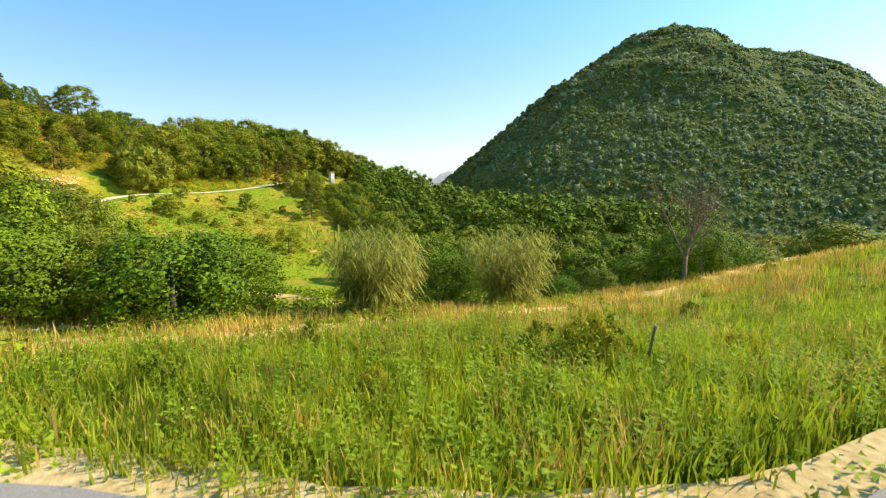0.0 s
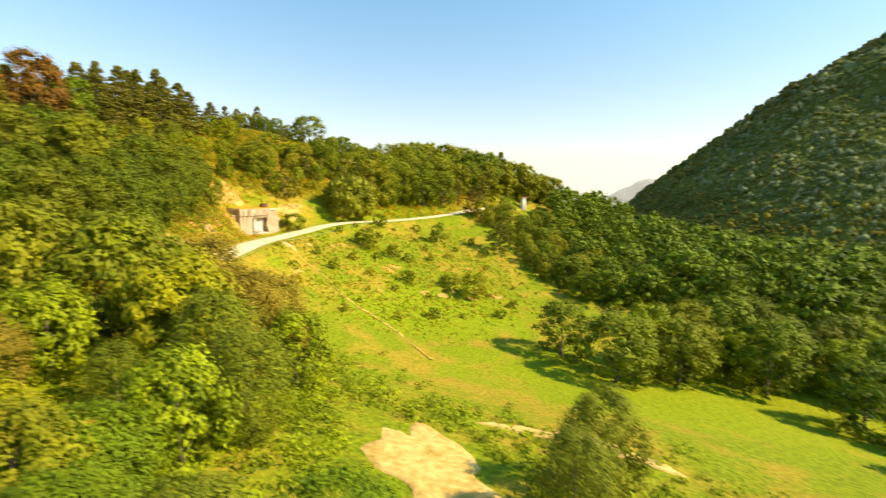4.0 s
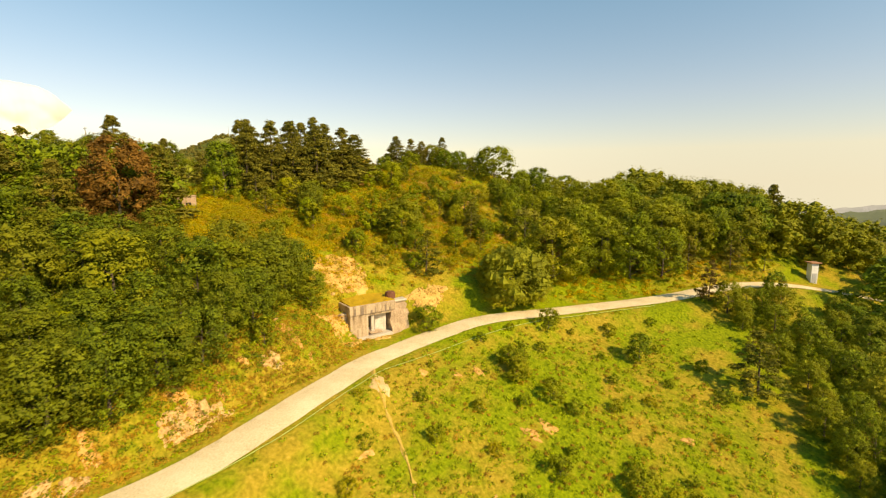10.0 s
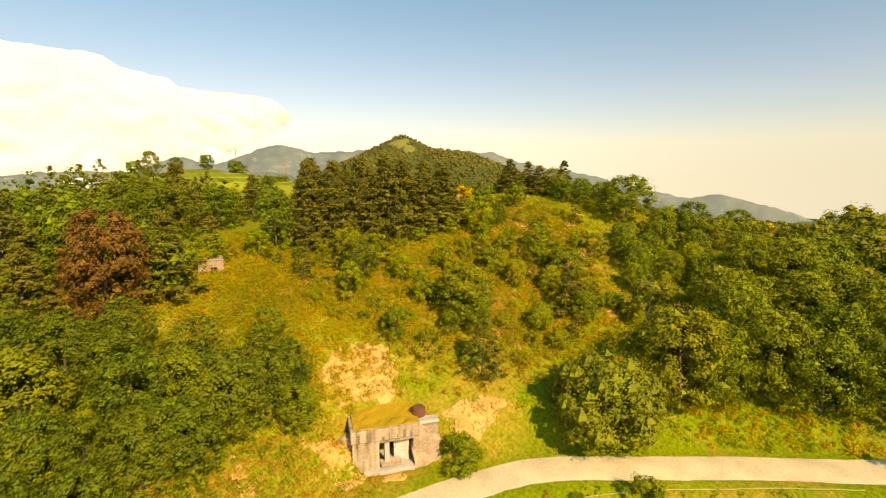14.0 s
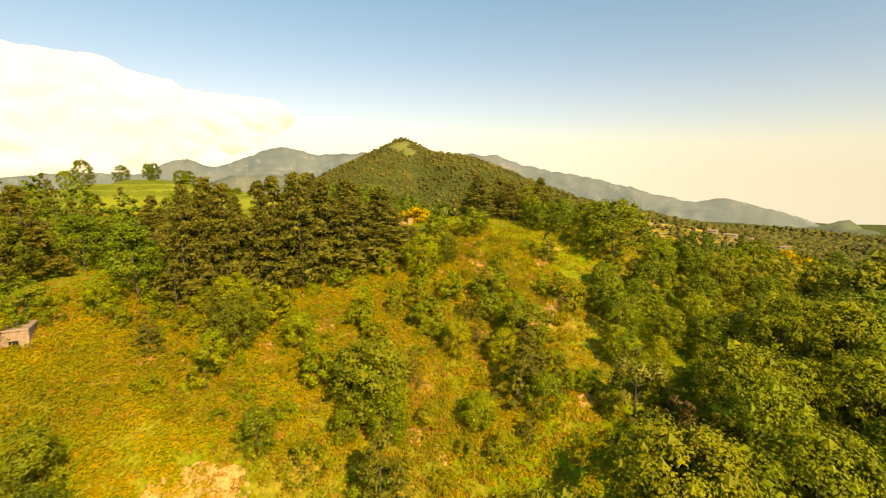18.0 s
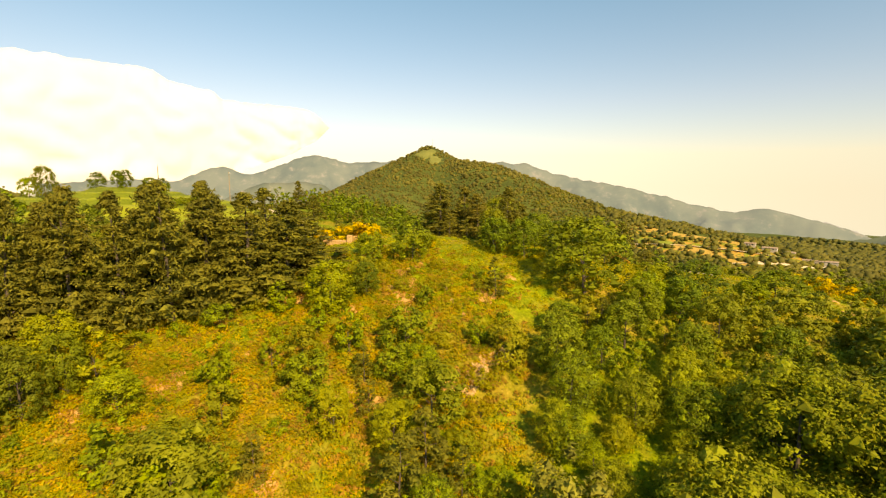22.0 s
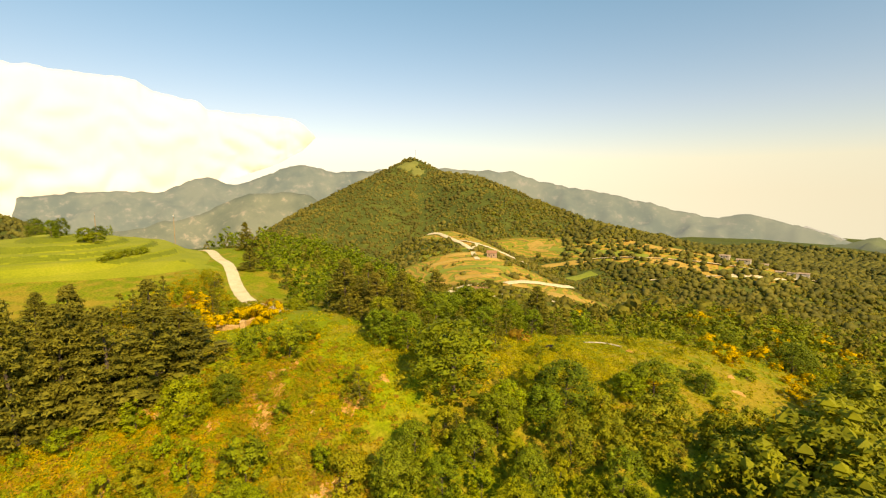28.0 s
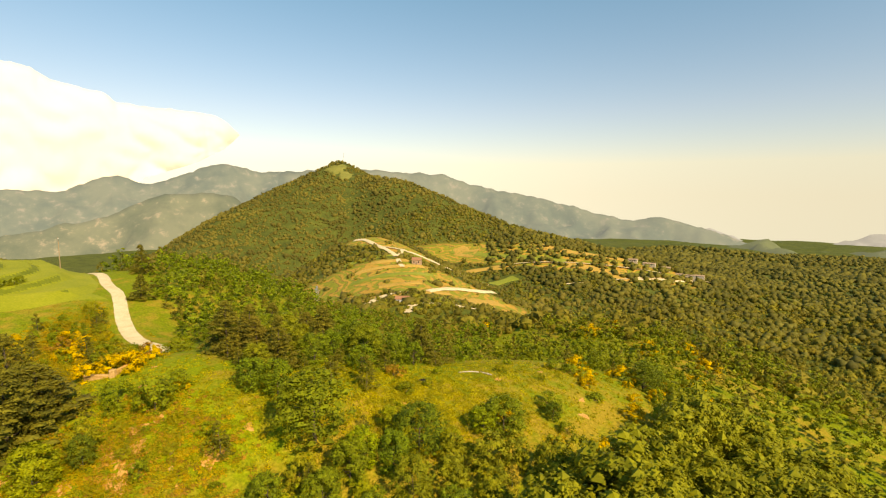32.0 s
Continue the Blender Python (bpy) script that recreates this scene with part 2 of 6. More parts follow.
def ridge(x, y, a, b, ha, hb, width):
    """A long back from a to b, ha high at a and hb at b."""
    ax, ay = b[0] - a[0], b[1] - a[1]
    s = np.clip(((x - a[0]) * ax + (y - a[1]) * ay) / (ax * ax + ay * ay), 0, 1)
    d = np.hypot(x - a[0] - s * ax, y - a[1] - s * ay)
    return (ha + (hb - ha) * s) * np.exp(-(d / width) ** 2)


def waves(x, y, size, seed=0.0):
    """Gentle uneven ground, without a grid."""
    a = np.sin(x / size + 1.7 * np.sin(y / size * 0.73 + seed)) * np.cos(y / size * 1.13 + seed + 0.9 * np.sin(x / size * 0.61))
    b = np.sin(x / size * 2.3 - y / size * 1.7 + 2 * seed) * np.sin(y / size * 2.9 + x / size * 0.8)
    return 0.7 * a + 0.3 * b


def land(x, y):
    """The lie of the land, before roads are cut into it."""
    x, y = np.asarray(x, float), np.asarray(y, float)
    near = 6.38 - 0.1731 * x - 0.0817 * y
    for cx, cy, s, a in LANDFORMS:
        near = near + a * np.exp(-((x - cx) ** 2 + (y - cy) ** 2) / (2 * s * s))
    near = np.maximum(near, -14) + 0.25 * waves(x, y, 7.0)
    # the plateau with its mown terraces
    plateau = 22.3 + 3 * np.exp(-(((x + 160) / 45) ** 2 + ((y - 72) / 32) ** 2))
    step = plateau / 0.9
    plateau = 0.9 * (np.floor(step) + np.clip((step % 1 - 0.6) / 0.4, 0, 1))
    w = 1 / (1 + np.exp((x + 105) / 9)) * np.exp(-(np.maximum(0, y - 125) / 30) ** 2)
    near = near * (1 - w) + plateau * w
    d = np.hypot(x + 40, np.where(y > 85, 0.78, 1.0) * (y - 85))
    far = -62 - 0.085 * np.clip(d - 600, 0, None) + 5 * waves(x, y, 90, 1.0) + 18 * waves(x, y, 210, 4.0) * np.clip((d - 480) / 300, 0, 1)
    crest = np.interp(x, [-1100, -859, -788, -653, -570, -410, -330, -247, -181, -90], [0, 170, 166, 146, 119, 68, 56, 40, 22, 0])
    west = np.maximum(hill(x, y, -852, 612, 190, 380, 1.05), 0.93 * crest * np.exp(-((y - 617) / np.where(y < 617, 140, 80)) ** 2))
    west = np.maximum(west, ridge(x, y, (-440, 410), (-205, 280), 58, 28, 85))
    west = np.maximum(west, hill(x, y, -900, -150, 178, 300, 1.0))
    d1, d2 = np.hypot(x - 842, y - 932), np.hypot(x - 965, y - 812)
    east = np.maximum(np.maximum(0, 382 - 0.80 * (np.sqrt(d1 ** 2 + 130 ** 2) - 130)), np.maximum(0, 330 - 0.72 * (np.sqrt(d2 ** 2 + 110 ** 2) - 110)))
    east = east * (1 + 0.05 * waves(x, y, 60, 2.0) + 0.03 * waves(x, y, 23, 5.0)) + 0.085 * np.clip(d - 600, 0, None) * np.clip(east / 60, 0, 1)
    far = far + west + east
    keep = np.exp(-(np.maximum(0, d - 110) / 95) ** 2)
    return near * keep + far * (1 - keep)


def cut(x, y, z, line, heights, half, fade=3.5):
    """Levels the land to a road's bed along its line."""
    x, y = np.asarray(x, float), np.asarray(y, float)
    out = np.array(z, float)
    lo, hi = line.min(0) - 8, line.max(0) + 8
    sel = np.flatnonzero((x.ravel() > lo[0]) & (x.ravel() < hi[0]) & (y.ravel() > lo[1]) & (y.ravel() < hi[1]))
    flat = out.ravel()
    for part_ in np.array_split(sel, max(1, len(sel) // 4000)):
        d2 = (x.ravel()[part_, None] - line[None, :, 0]) ** 2 + (y.ravel()[part_, None] - line[None, :, 1]) ** 2
        k = d2.argmin(1)
        d = np.sqrt(d2[np.arange(len(k)), k])
        w = np.clip(1 - (d - half) / fade, 0, 1)
        w = w * w * (3 - 2 * w)
        flat[part_] = flat[part_] * (1 - w) + (heights[k] - 0.06) * w
    return flat.reshape(out.shape)


def bed(line):
    h = land(line[:, 0], line[:, 1])
    k = np.ones(15) / 15
    return np.convolve(np.pad(h, 7, mode="edge"), k, "valid")


ROAD_LINE, UPPER_LINE = smooth(ROAD), smooth(UPPER)
way = np.gradient(ROAD_LINE, axis=0)
ROAD_LINE = ROAD_LINE + 0.4 * np.stack([way[:, 1], -way[:, 0]], 1) / np.hypot(way[:, 0], way[:, 1])[:, None]
ROAD_Z, UPPER_Z = bed(ROAD_LINE), bed(UPPER_LINE)
APRON = smooth([(-32.0, 68.6), (-31.0, 71.6), (-30.0, 75.2)])          # the level ground before the bunker


CHAMBER = smooth([(-34.0, 71.6), (-33.5, 72.9), (-33.0, 74.2)])          # inside the bunker


def ground_z(x, y):
    z = land(x, y)
    z = cut(x, y, z, ROAD_LINE, ROAD_Z, 2.0)
    z = cut(x, y, z, APRON, np.full(len(APRON), 3.35), 1.0, 1.6)
    z = cut(x, y, z, CHAMBER, np.full(len(CHAMBER), 3.1), 1.5, 0.7)
    return cut(x, y, z, UPPER_LINE, UPPER_Z, 1.6)


def mesh_from(name, verts, faces, mat, flat=True):
    me = bpy.data.meshes.new(name)
    me.from_pydata(verts if isinstance(verts, list) else verts.tolist(), [], faces if isinstance(faces, list) else faces.tolist())
    me.materials.append(mat)
    if not flat:
        me.polygons.foreach_set("use_smooth", [True] * len(me.polygons))
    me.update()
    return me


def graded(n, centre, fine, reach):
    """Grid lines close together round the centre and wider apart outwards."""
    u = np.linspace(-1, 1, n)
    k = 6.2
    return centre + reach * np.sinh(k * u) / np.sinh(k)


gx, gy = graded(361, -45, 1, 4800), graded(361, 80, 1, 4800)
GX, GY = np.meshgrid(gx, gy)
GZ = ground_z(GX, GY)
nn = len(gx)
idx = np.arange(nn * nn).reshape(nn, nn)
quads = np.stack([idx[:-1, :-1], idx[:-1, 1:], idx[1:, 1:], idx[1:, :-1]], -1).reshape(-1, 4)


# terraced fields on the far slopes: centre, turn, half length, half width
FIELD_ZONES = [(-300, 335, 0.607, 118, 50), (-320, 535, 0.32, 165, 30), (-400, 395, 0.1, 70, 22), (-225, 575, 0.55, 75, 24)]

# lush green grass: the valley meadow, the slope's foot, the road's edge and the hilltop
LUSH_ZONES = [(20, 47, 0.12, 24, 12), (-5, 60, 0.6, 12, 7), (-22, 82, 1.0, 16, 3.2), (-50, 108, 0.5, 12, 5), (-62, 108, 0.2, 10, 6)]


def ground_material():
    m, n, l, b = material("meadow", 0.95, 0.1)
    broad, mid, fine = noise_tex(n, l, 0.045, 4), noise_tex(n, l, 0.35, 5), noise_tex(n, l, 3.5, 6)
    green = ramp(n, [(0.3, (0.10, 0.135, 0.005)), (0.55, (0.205, 0.245, 0.010)), (0.75, (0.31, 0.305, 0.018))])
    l.new(fine.outputs[0], green.inputs[0])
    dry = ramp(n, [(0.3, (0.225, 0.17, 0.014)), (0.6, (0.39, 0.27, 0.03)), (0.8, (0.54, 0.35, 0.065))])
    l.new(fine.outputs[0], dry.inputs[0])
    where = ramp(n, [(0.46, (0, 0, 0)), (0.58, (1, 1, 1))])
    both = n.new("ShaderNodeMath")
    both.operation = "MULTIPLY_ADD"
    both.inputs[1].default_value = 0.5
    l.new(mid.outputs[0], both.inputs[0])
    h = n.new("ShaderNodeMath")
    h.operation = "MULTIPLY"
    h.inputs[1].default_value = 0.5
    l.new(broad.outputs[0], h.inputs[0])
    l.new(h.outputs[0], both.inputs[2])
    l.new(both.outputs[0], where.inputs[0])
    # scrub and woodland floor take over away from the meadows
    t, away = n.new("ShaderNodeTexCoord"), n.new("ShaderNodeVectorMath")
    away.operation = "DISTANCE"
    away.inputs[1].default_value = (-40, 85, 10)
    l.new(t.outputs["Object"], away.inputs[0])
    wood = ramp(n, [(0.36, (0.055, 0.066, 0.014)), (0.56, (0.11, 0.125, 0.022)), (0.74, (0.20, 0.19, 0.03))])
    l.new(both.outputs[0], wood.inputs[0])
    reach = n.new("ShaderNodeMapRange")
    reach.inputs[1].default_value, reach.inputs[2].default_value = 170, 300
    l.new(away.outputs["Value"], reach.inputs[0])
    near_colour = mix(n, l, where.outputs[0], green.outputs[0], dry.outputs[0])
    far_colour = mix(n, l, reach.outputs[0], near_colour, wood.outputs[0])
    place = n.new("ShaderNodeSeparateXYZ")
    l.new(t.outputs["Object"], place.inputs[0])
    band, wob = n.new("ShaderNodeMath"), n.new("ShaderNodeMath")
    wob.operation, band.operation = "MULTIPLY_ADD", "FRACT"
    wob.inputs[1].default_value = 5.0
    step = n.new("ShaderNodeMath")
    step.operation = "MULTIPLY"
    step.inputs[1].default_value = 0.30
    l.new(place.outputs[2], step.inputs[0])
    l.new(broad.outputs[0], wob.inputs[0])
    l.new(step.outputs[0], wob.inputs[2])
    l.new(wob.outputs[0], band.inputs[0])
    crop = ramp(n, [(0.0, (0.30, 0.18, 0.04)), (0.12, (0.54, 0.29, 0.055)), (0.40, (0.44, 0.28, 0.045)), (0.5, (0.22, 0.235, 0.025)), (0.88, (0.30, 0.28, 0.035)), (1.0, (0.10, 0.10, 0.03))])
    l.new(band.outputs[0], crop.inputs[0])
    for cx, cy, turn, a, c in FIELD_ZONES:
        mp, ln, edge = n.new("ShaderNodeMapping"), n.new("ShaderNodeVectorMath"), n.new("ShaderNodeMapRange")
        mp.vector_type = "TEXTURE"
        mp.inputs["Location"].default_value, mp.inputs["Rotation"].default_value, mp.inputs["Scale"].default_value = (cx, cy, 0), (0, 0, turn), (a, c, 1e6)
        l.new(t.outputs["Object"], mp.inputs[0])
        ln.operation = "LENGTH"
        l.new(mp.outputs[0], ln.inputs[0])
        edge.inputs[1].default_value, edge.inputs[2].default_value, edge.inputs[3].default_value, edge.inputs[4].default_value = 0.85, 1.1, 1, 0
        l.new(ln.outputs["Value"], edge.inputs[0])
        far_colour = mix(n, l, edge.outputs[0], far_colour, crop.outputs[0])
    lush = ramp(n, [(0.3, (0.13, 0.175, 0.006)), (0.55, (0.235, 0.28, 0.010)), (0.75, (0.33, 0.345, 0.016))])
    l.new(fine.outputs[0], lush.inputs[0])
    for cx, cy, turn, a, c in LUSH_ZONES:
        mp, ln, edge, fray = n.new("ShaderNodeMapping"), n.new("ShaderNodeVectorMath"), n.new("ShaderNodeMapRange"), n.new("ShaderNodeMath")
        mp.vector_type = "TEXTURE"
        mp.inputs["Location"].default_value, mp.inputs["Rotation"].default_value, mp.inputs["Scale"].default_value = (cx, cy, 0), (0, 0, turn), (a, c, 1e6)
        l.new(t.outputs["Object"], mp.inputs[0])
        ln.operation, fray.operation = "LENGTH", "ADD"
        l.new(mp.outputs[0], ln.inputs[0])
        l.new(ln.outputs["Value"], fray.inputs[0])
        l.new(mid.outputs[0], fray.inputs[1])
        edge.inputs[1].default_value, edge.inputs[2].default_value, edge.inputs[3].default_value, edge.inputs[4].default_value = 1.3, 1.6, 0.85, 0
        l.new(fray.outputs[0], edge.inputs[0])
        far_colour = mix(n, l, edge.outputs[0], far_colour, lush.outputs[0])
    l.new(far_colour, b.inputs["Base Color"])
    bump(n, l, b, fine.outputs[0], 0.8, 0.15)
    return m


MEADOW = ground_material()
ground = new("ground", mesh_from("ground", np.stack([GX, GY, GZ], -1).reshape(-1, 3), quads, MEADOW, flat=False))
tagged(ground, "rolling meadow slopes of green and dry yellow grass", "ground", kind="structure")


TERRACED = (-196, -112, 46, 116)


def terrace_z(x, y):
    """Mown steps round a low mound: height, where the short steep banks are, the mound's rise, and how far the steps hold."""
    x0, x1, y0, y1 = TERRACED
    rise = 5.6 * np.exp(-(((x + 150) / 32) ** 2 + ((y - 84) / 26) ** 2)) + 0.15 * waves(x, y, 14.0, 3.0)
    s = rise / 1.1
    t = 1.1 * (np.floor(s) + np.clip((s % 1 - 0.70) / 0.30, 0, 1))
    w = np.clip(np.minimum(np.minimum(x - x0, x1 - x), np.minimum(y - y0, y1 - y)) / 9, 0, 1)
    return (ground_z(x, y) - 0.4) * (1 - w) + (22.6 + t) * w, s % 1 > 0.70, rise, w


def z_at(x, y):
    q, r = np.array([float(x)]), np.array([float(y)])
    z = float(ground_z(q, r)[0])
    if TERRACED[0] < x < TERRACED[1] and TERRACED[2] < y < TERRACED[3]:
        z = max(z, float(terrace_z(q, r)[0][0]))
    return z


def ribbon(name, line, zs, half, mat, label, lift=0.03, ragged=0.25, kind="structure", category="road"):
    d = np.gradient(line, axis=0)
    d = d / np.maximum(1e-6, np.hypot(d[:, 0], d[:, 1]))[:, None]
    side = np.stack([-d[:, 1], d[:, 0]], 1)
    v = []
    for k, (p, s, z) in enumerate(zip(line, side, zs)):
        for u in (-1, -0.55, 0, 0.55, 1):
            w = u * half + (ragged * random.uniform(-1, 1) if abs(u) == 1 else 0)
            crown = 0.05 * (1 - u * u) + (-0.03 if abs(u) == 0.55 else 0) - (0.05 if abs(u) == 1 else 0)
            v.append((p[0] + s[0] * w, p[1] + s[1] * w, z + lift + crown))
    f = [(5 * k + j, 5 * k + 5 + j, 5 * k + 6 + j, 5 * k + 1 + j) for k in range(len(line) - 1) for j in range(4)]
    ob = new(name, mesh_from(name, v, f, mat, flat=False))
    return tagged(ob, label, category, kind=kind)


ribbon("road_gravel", ROAD_LINE, ROAD_Z, 1.5, GRAVEL, "pale gravel road winding along the hillside", ragged=0.05)
ribbon("road_upper", UPPER_LINE, UPPER_Z, 1.15, GRAVEL, "pale gravel lane across the plateau", ragged=0.06)


# ---- plants ----
def part(name, me, parent, label=""):
    ob = new(name, me)
    ob.parent = parent
    return tagged(ob, label)


def leaf_tris(centres, normals, size, rng, aspect=0.55):
    """One small pointed leaf at each centre."""
    n = len(centres)
    u = np.cross(normals, rng.normal(size=(n, 3)))
    u /= np.linalg.norm(u, axis=1)[:, None] + 1e-9
    w = np.cross(normals, u)
    s = size * rng.uniform(0.6, 1.35, n)[:, None]
    a, b = u * s, w * s * aspect
    v = np.stack([centres - 0.6 * a - b, centres - 0.6 * a + b, centres + a], 1).reshape(-1, 3)
    return v, np.arange(3 * n).reshape(n, 3)


OCT_V = np.array([(1, 0, 0), (-1, 0, 0), (0, 1, 0), (0, -1, 0), (0, 0, 1), (0, 0, -1)], float)
OCT_F = np.array([(0, 2, 4), (2, 1, 4), (1, 3, 4), (3, 0, 4), (2, 0, 5), (1, 2, 5), (3, 1, 5), (0, 3, 5)])


def crown_mesh(name, mat, rng, height, radius, clumps, leaves, size, base=0.15, squash=1.0, top=0.5, core=0.62):
    """A crown of many small leaves in uneven clumps, with gaps between them."""
    t = rng.uniform(0, 1, clumps) ** 0.8
    ang = rng.uniform(0, 2 * np.pi, clumps)
    prof = np.sin(np.pi * np.clip(0.12 + 0.85 * t, 0, 1)) ** top
    rad = radius * prof * rng.uniform(0.45, 1.0, clumps) ** 0.6
    c = np.stack([rad * np.cos(ang), rad * np.sin(ang), height * (base + (1 - base) * t)], 1)
    mid = np.array([0, 0, height * (base + 0.45 * (1 - base))])
    cs = radius * rng.uniform(0.12, 0.30, clumps)
    flat = np.array([1, 1, 0.85 * squash])
    p = rng.normal(size=(clumps, leaves, 3))
    p /= np.linalg.norm(p, axis=2)[..., None]
    p *= rng.uniform(0.55, 1.3, (clumps, leaves, 1))
    pts = c[:, None] + p * cs[:, None, None] * flat
    nor = (pts - mid) * 0.8 / radius + 0.8 * p + rng.normal(size=p.shape) * 0.3 + np.array([0, 0, 0.2])
    pts, nor = pts.reshape(-1, 3), nor.reshape(-1, 3)
    nor /= np.linalg.norm(nor, axis=1)[:, None]
    keep = pts[:, 2] > 0.02 * height
    v, f = leaf_tris(pts[keep], nor[keep], size, rng)
    if core:
        j = 1 + 0.25 * rng.normal(size=(clumps, 6, 1)).clip(-1.3, 1.3)
        cv_ = (c[:, None] + OCT_V[None] * j * (core * cs)[:, None, None] * flat).reshape(-1, 3)
        cv_[:, 2] = np.maximum(cv_[:, 2], 0.0)
        f = np.concatenate([f, (OCT_F[None] + (np.arange(clumps) * 6)[:, None, None]).reshape(-1, 3) + len(v)])
        v = np.concatenate([v, cv_])
    return mesh_from(name, v, f, mat)


def tube(verts, faces, p0, p1, r0, r1, sides=6):
    a, b = np.array(p0, float), np.array(p1, float)
    d = (b - a) / (np.linalg.norm(b - a) + 1e-9)
    u = np.cross(d, (0.3, 0.9, 0.1) if abs(d[2]) > 0.8 else (0, 0, 1))
    u /= np.linalg.norm(u)
    w = np.cross(d, u)
    k = len(verts)
    for c, r in ((a, r0), (b, r1)):
        for j in range(sides):
            g = 2 * math.pi * j / sides
            verts.append(tuple(c + r * (math.cos(g) * u + math.sin(g) * w)))
    for j in range(sides):
        faces.append((k + j, k + (j + 1) % sides, k + sides + (j + 1) % sides, k + sides + j))
    faces.append(tuple(k + sides + j for j in range(sides)))


def trunk_mesh(name, mat, rng, height, r, limbs, reach):
    """A tapered, slightly bent trunk with limbs."""
    v, f = [], []
    p, n = np.array([0, 0, -0.4]), 5
    for k in range(n):
        q = p + np.array([rng.normal() * 0.03 * height / n, rng.normal() * 0.03 * height / n, (height + 0.4) / n])
        tube(v, f, p, q, r * (1 - k / n * 0.8), r * (1 - (k + 1) / n * 0.8))
        for _ in range(limbs if k else 0):
            a = rng.uniform(0, 2 * np.pi)
            tip = p + np.array([math.cos(a) * reach, math.sin(a) * reach, reach * rng.uniform(0.3, 0.9)]) * rng.uniform(0.6, 1)
            tube(v, f, p, tip, r * 0.35, r * 0.08, 4)
        p = q
    return mesh_from(name, v, f, mat, flat=False)


def pine_mesh(name, mat, rng, height, radius, whorls, boughs, sprays, size, bare=0.05, tip=0.7):
    """Uneven tiers of boughs that shorten towards the top, each a flat pad of needle sprays round a dense middle."""
    n = whorls * boughs
    t = bare + (0.96 - bare) * rng.uniform(0, 1, n) ** 1.15
    a = rng.uniform(0, 6.283, n)
    reach = radius * (1 - t) ** tip
    far = reach * rng.uniform(0.15, 1.0, n) ** 0.6
    c = np.stack([np.cos(a) * far, np.sin(a) * far, height * t + 0.08 * far], 1)
    r = radius * (0.09 + 0.17 * (1 - t)) * rng.uniform(0.75, 1.25, n)
    c, r = np.vstack([c, [(0, 0, height * 0.95), (0, 0, height * 0.88)]]), np.append(r, [0.04 * height, 0.06 * height])
    n = len(c)
    flat = np.array([1, 1, 0.45])
    d = rng.normal(size=(n, sprays, 3))
    d /= np.linalg.norm(d, axis=2)[..., None]
    pts = (c[:, None] + d * rng.uniform(0.4, 1.15, (n, sprays, 1)) * r[:, None, None] * flat).reshape(-1, 3)
    nor = (d * np.array([0.8, 0.8, 1]) + np.array([0, 0, 0.5]) + rng.normal(size=d.shape) * 0.5).reshape(-1, 3)
    v, f = leaf_tris(pts, nor / np.linalg.norm(nor, axis=1)[:, None], size, rng, 0.38)
    j = 1 + 0.25 * rng.normal(size=(n, 6, 1)).clip(-1.3, 1.3)
    cv_ = (c[:, None] + OCT_V[None] * j * (0.55 * r)[:, None, None] * flat).reshape(-1, 3)
    f = np.concatenate([f, (OCT_F[None] + (np.arange(n) * 6)[:, None, None]).reshape(-1, 3) + len(v)])
    return mesh_from(name, np.concatenate([v, cv_]), f, mat)


rng = np.random.default_rng(7)
STOCK = {}


def stock(kind, trunk, crowns):
    STOCK[kind] = (trunk, crowns)


stock("broadleaf", [trunk_mesh("trunk", BARK, rng, 4.2, 0.16, 2, 1.6) for _ in range(2)],
      [crown_mesh("crown", LEAF, rng, 6.5, 2.5 + 0.25 * k_, 100 + 6 * k_, 48, 0.125, 0.04, core=0.5) for k_ in range(3)] + [crown_mesh("crown", LEAF_BRIGHT, rng, 6.2, 2.4 + 0.4 * k_, 100, 48, 0.125, 0.04, core=0.5) for k_ in range(2)]
      + [crown_mesh("crown", LEAF_SHADED, rng, 6.5, 2.6 + 0.25 * k_, 120, 56, 0.11, 0.03, core=0.45) for k_ in range(2)])
stock("sapling", [trunk_mesh("trunk", BARK, rng, 2.2, 0.06, 2, 0.8)],
      [crown_mesh("crown", LEAF_BRIGHT, rng, 4.2, 1.5, 36, 40, 0.14, 0.04), crown_mesh("crown", LEAF_MID, rng, 3.8, 1.7, 36, 40, 0.14, 0.03), crown_mesh("crown", LEAF_BRIGHT, rng, 3.6, 1.3, 30, 40, 0.14, 0.03)])
stock("shrub", [trunk_mesh("stem", BARK, rng, 0.8, 0.05, 3, 0.6)],
      [crown_mesh("crown", LEAF_MID, rng, 1.9, 1.25, 44, 46, 0.08, 0.0, 0.9, core=0.45) for _ in range(3)])
stock("light_shrub", [trunk_mesh("stem", BARK, rng, 0.6, 0.05, 3, 0.5)],
      [crown_mesh("crown", LEAF_MID, rng, 1.4, 1.1, 34, 44, 0.07, 0.0, core=0.4), crown_mesh("crown", LEAF_BRIGHT, rng, 1.3, 1.1, 34, 44, 0.07, 0.0, core=0.4), crown_mesh("crown", SCRUB_OLIVE, rng, 1.2, 1.2, 34, 44, 0.07, 0.0, core=0.4)])
stock("pine", [trunk_mesh("trunk", BARK, rng, 8.2, 0.2, 1, 1.2)],
      [pine_mesh("crown", LEAF_PINE, rng, 9.2, 3.5 + 0.2 * k_, 16, 14, 34, 0.165, 0.02, 0.85) for k_ in range(4)])
stock("young_pine", [trunk_mesh("trunk", BARK, rng, 3.4, 0.08, 1, 0.7)],
      [pine_mesh("crown", NEEDLE_YOUNG, rng, 4.4, 1.7, 9, 8, 34, 0.11) for _ in range(2)])
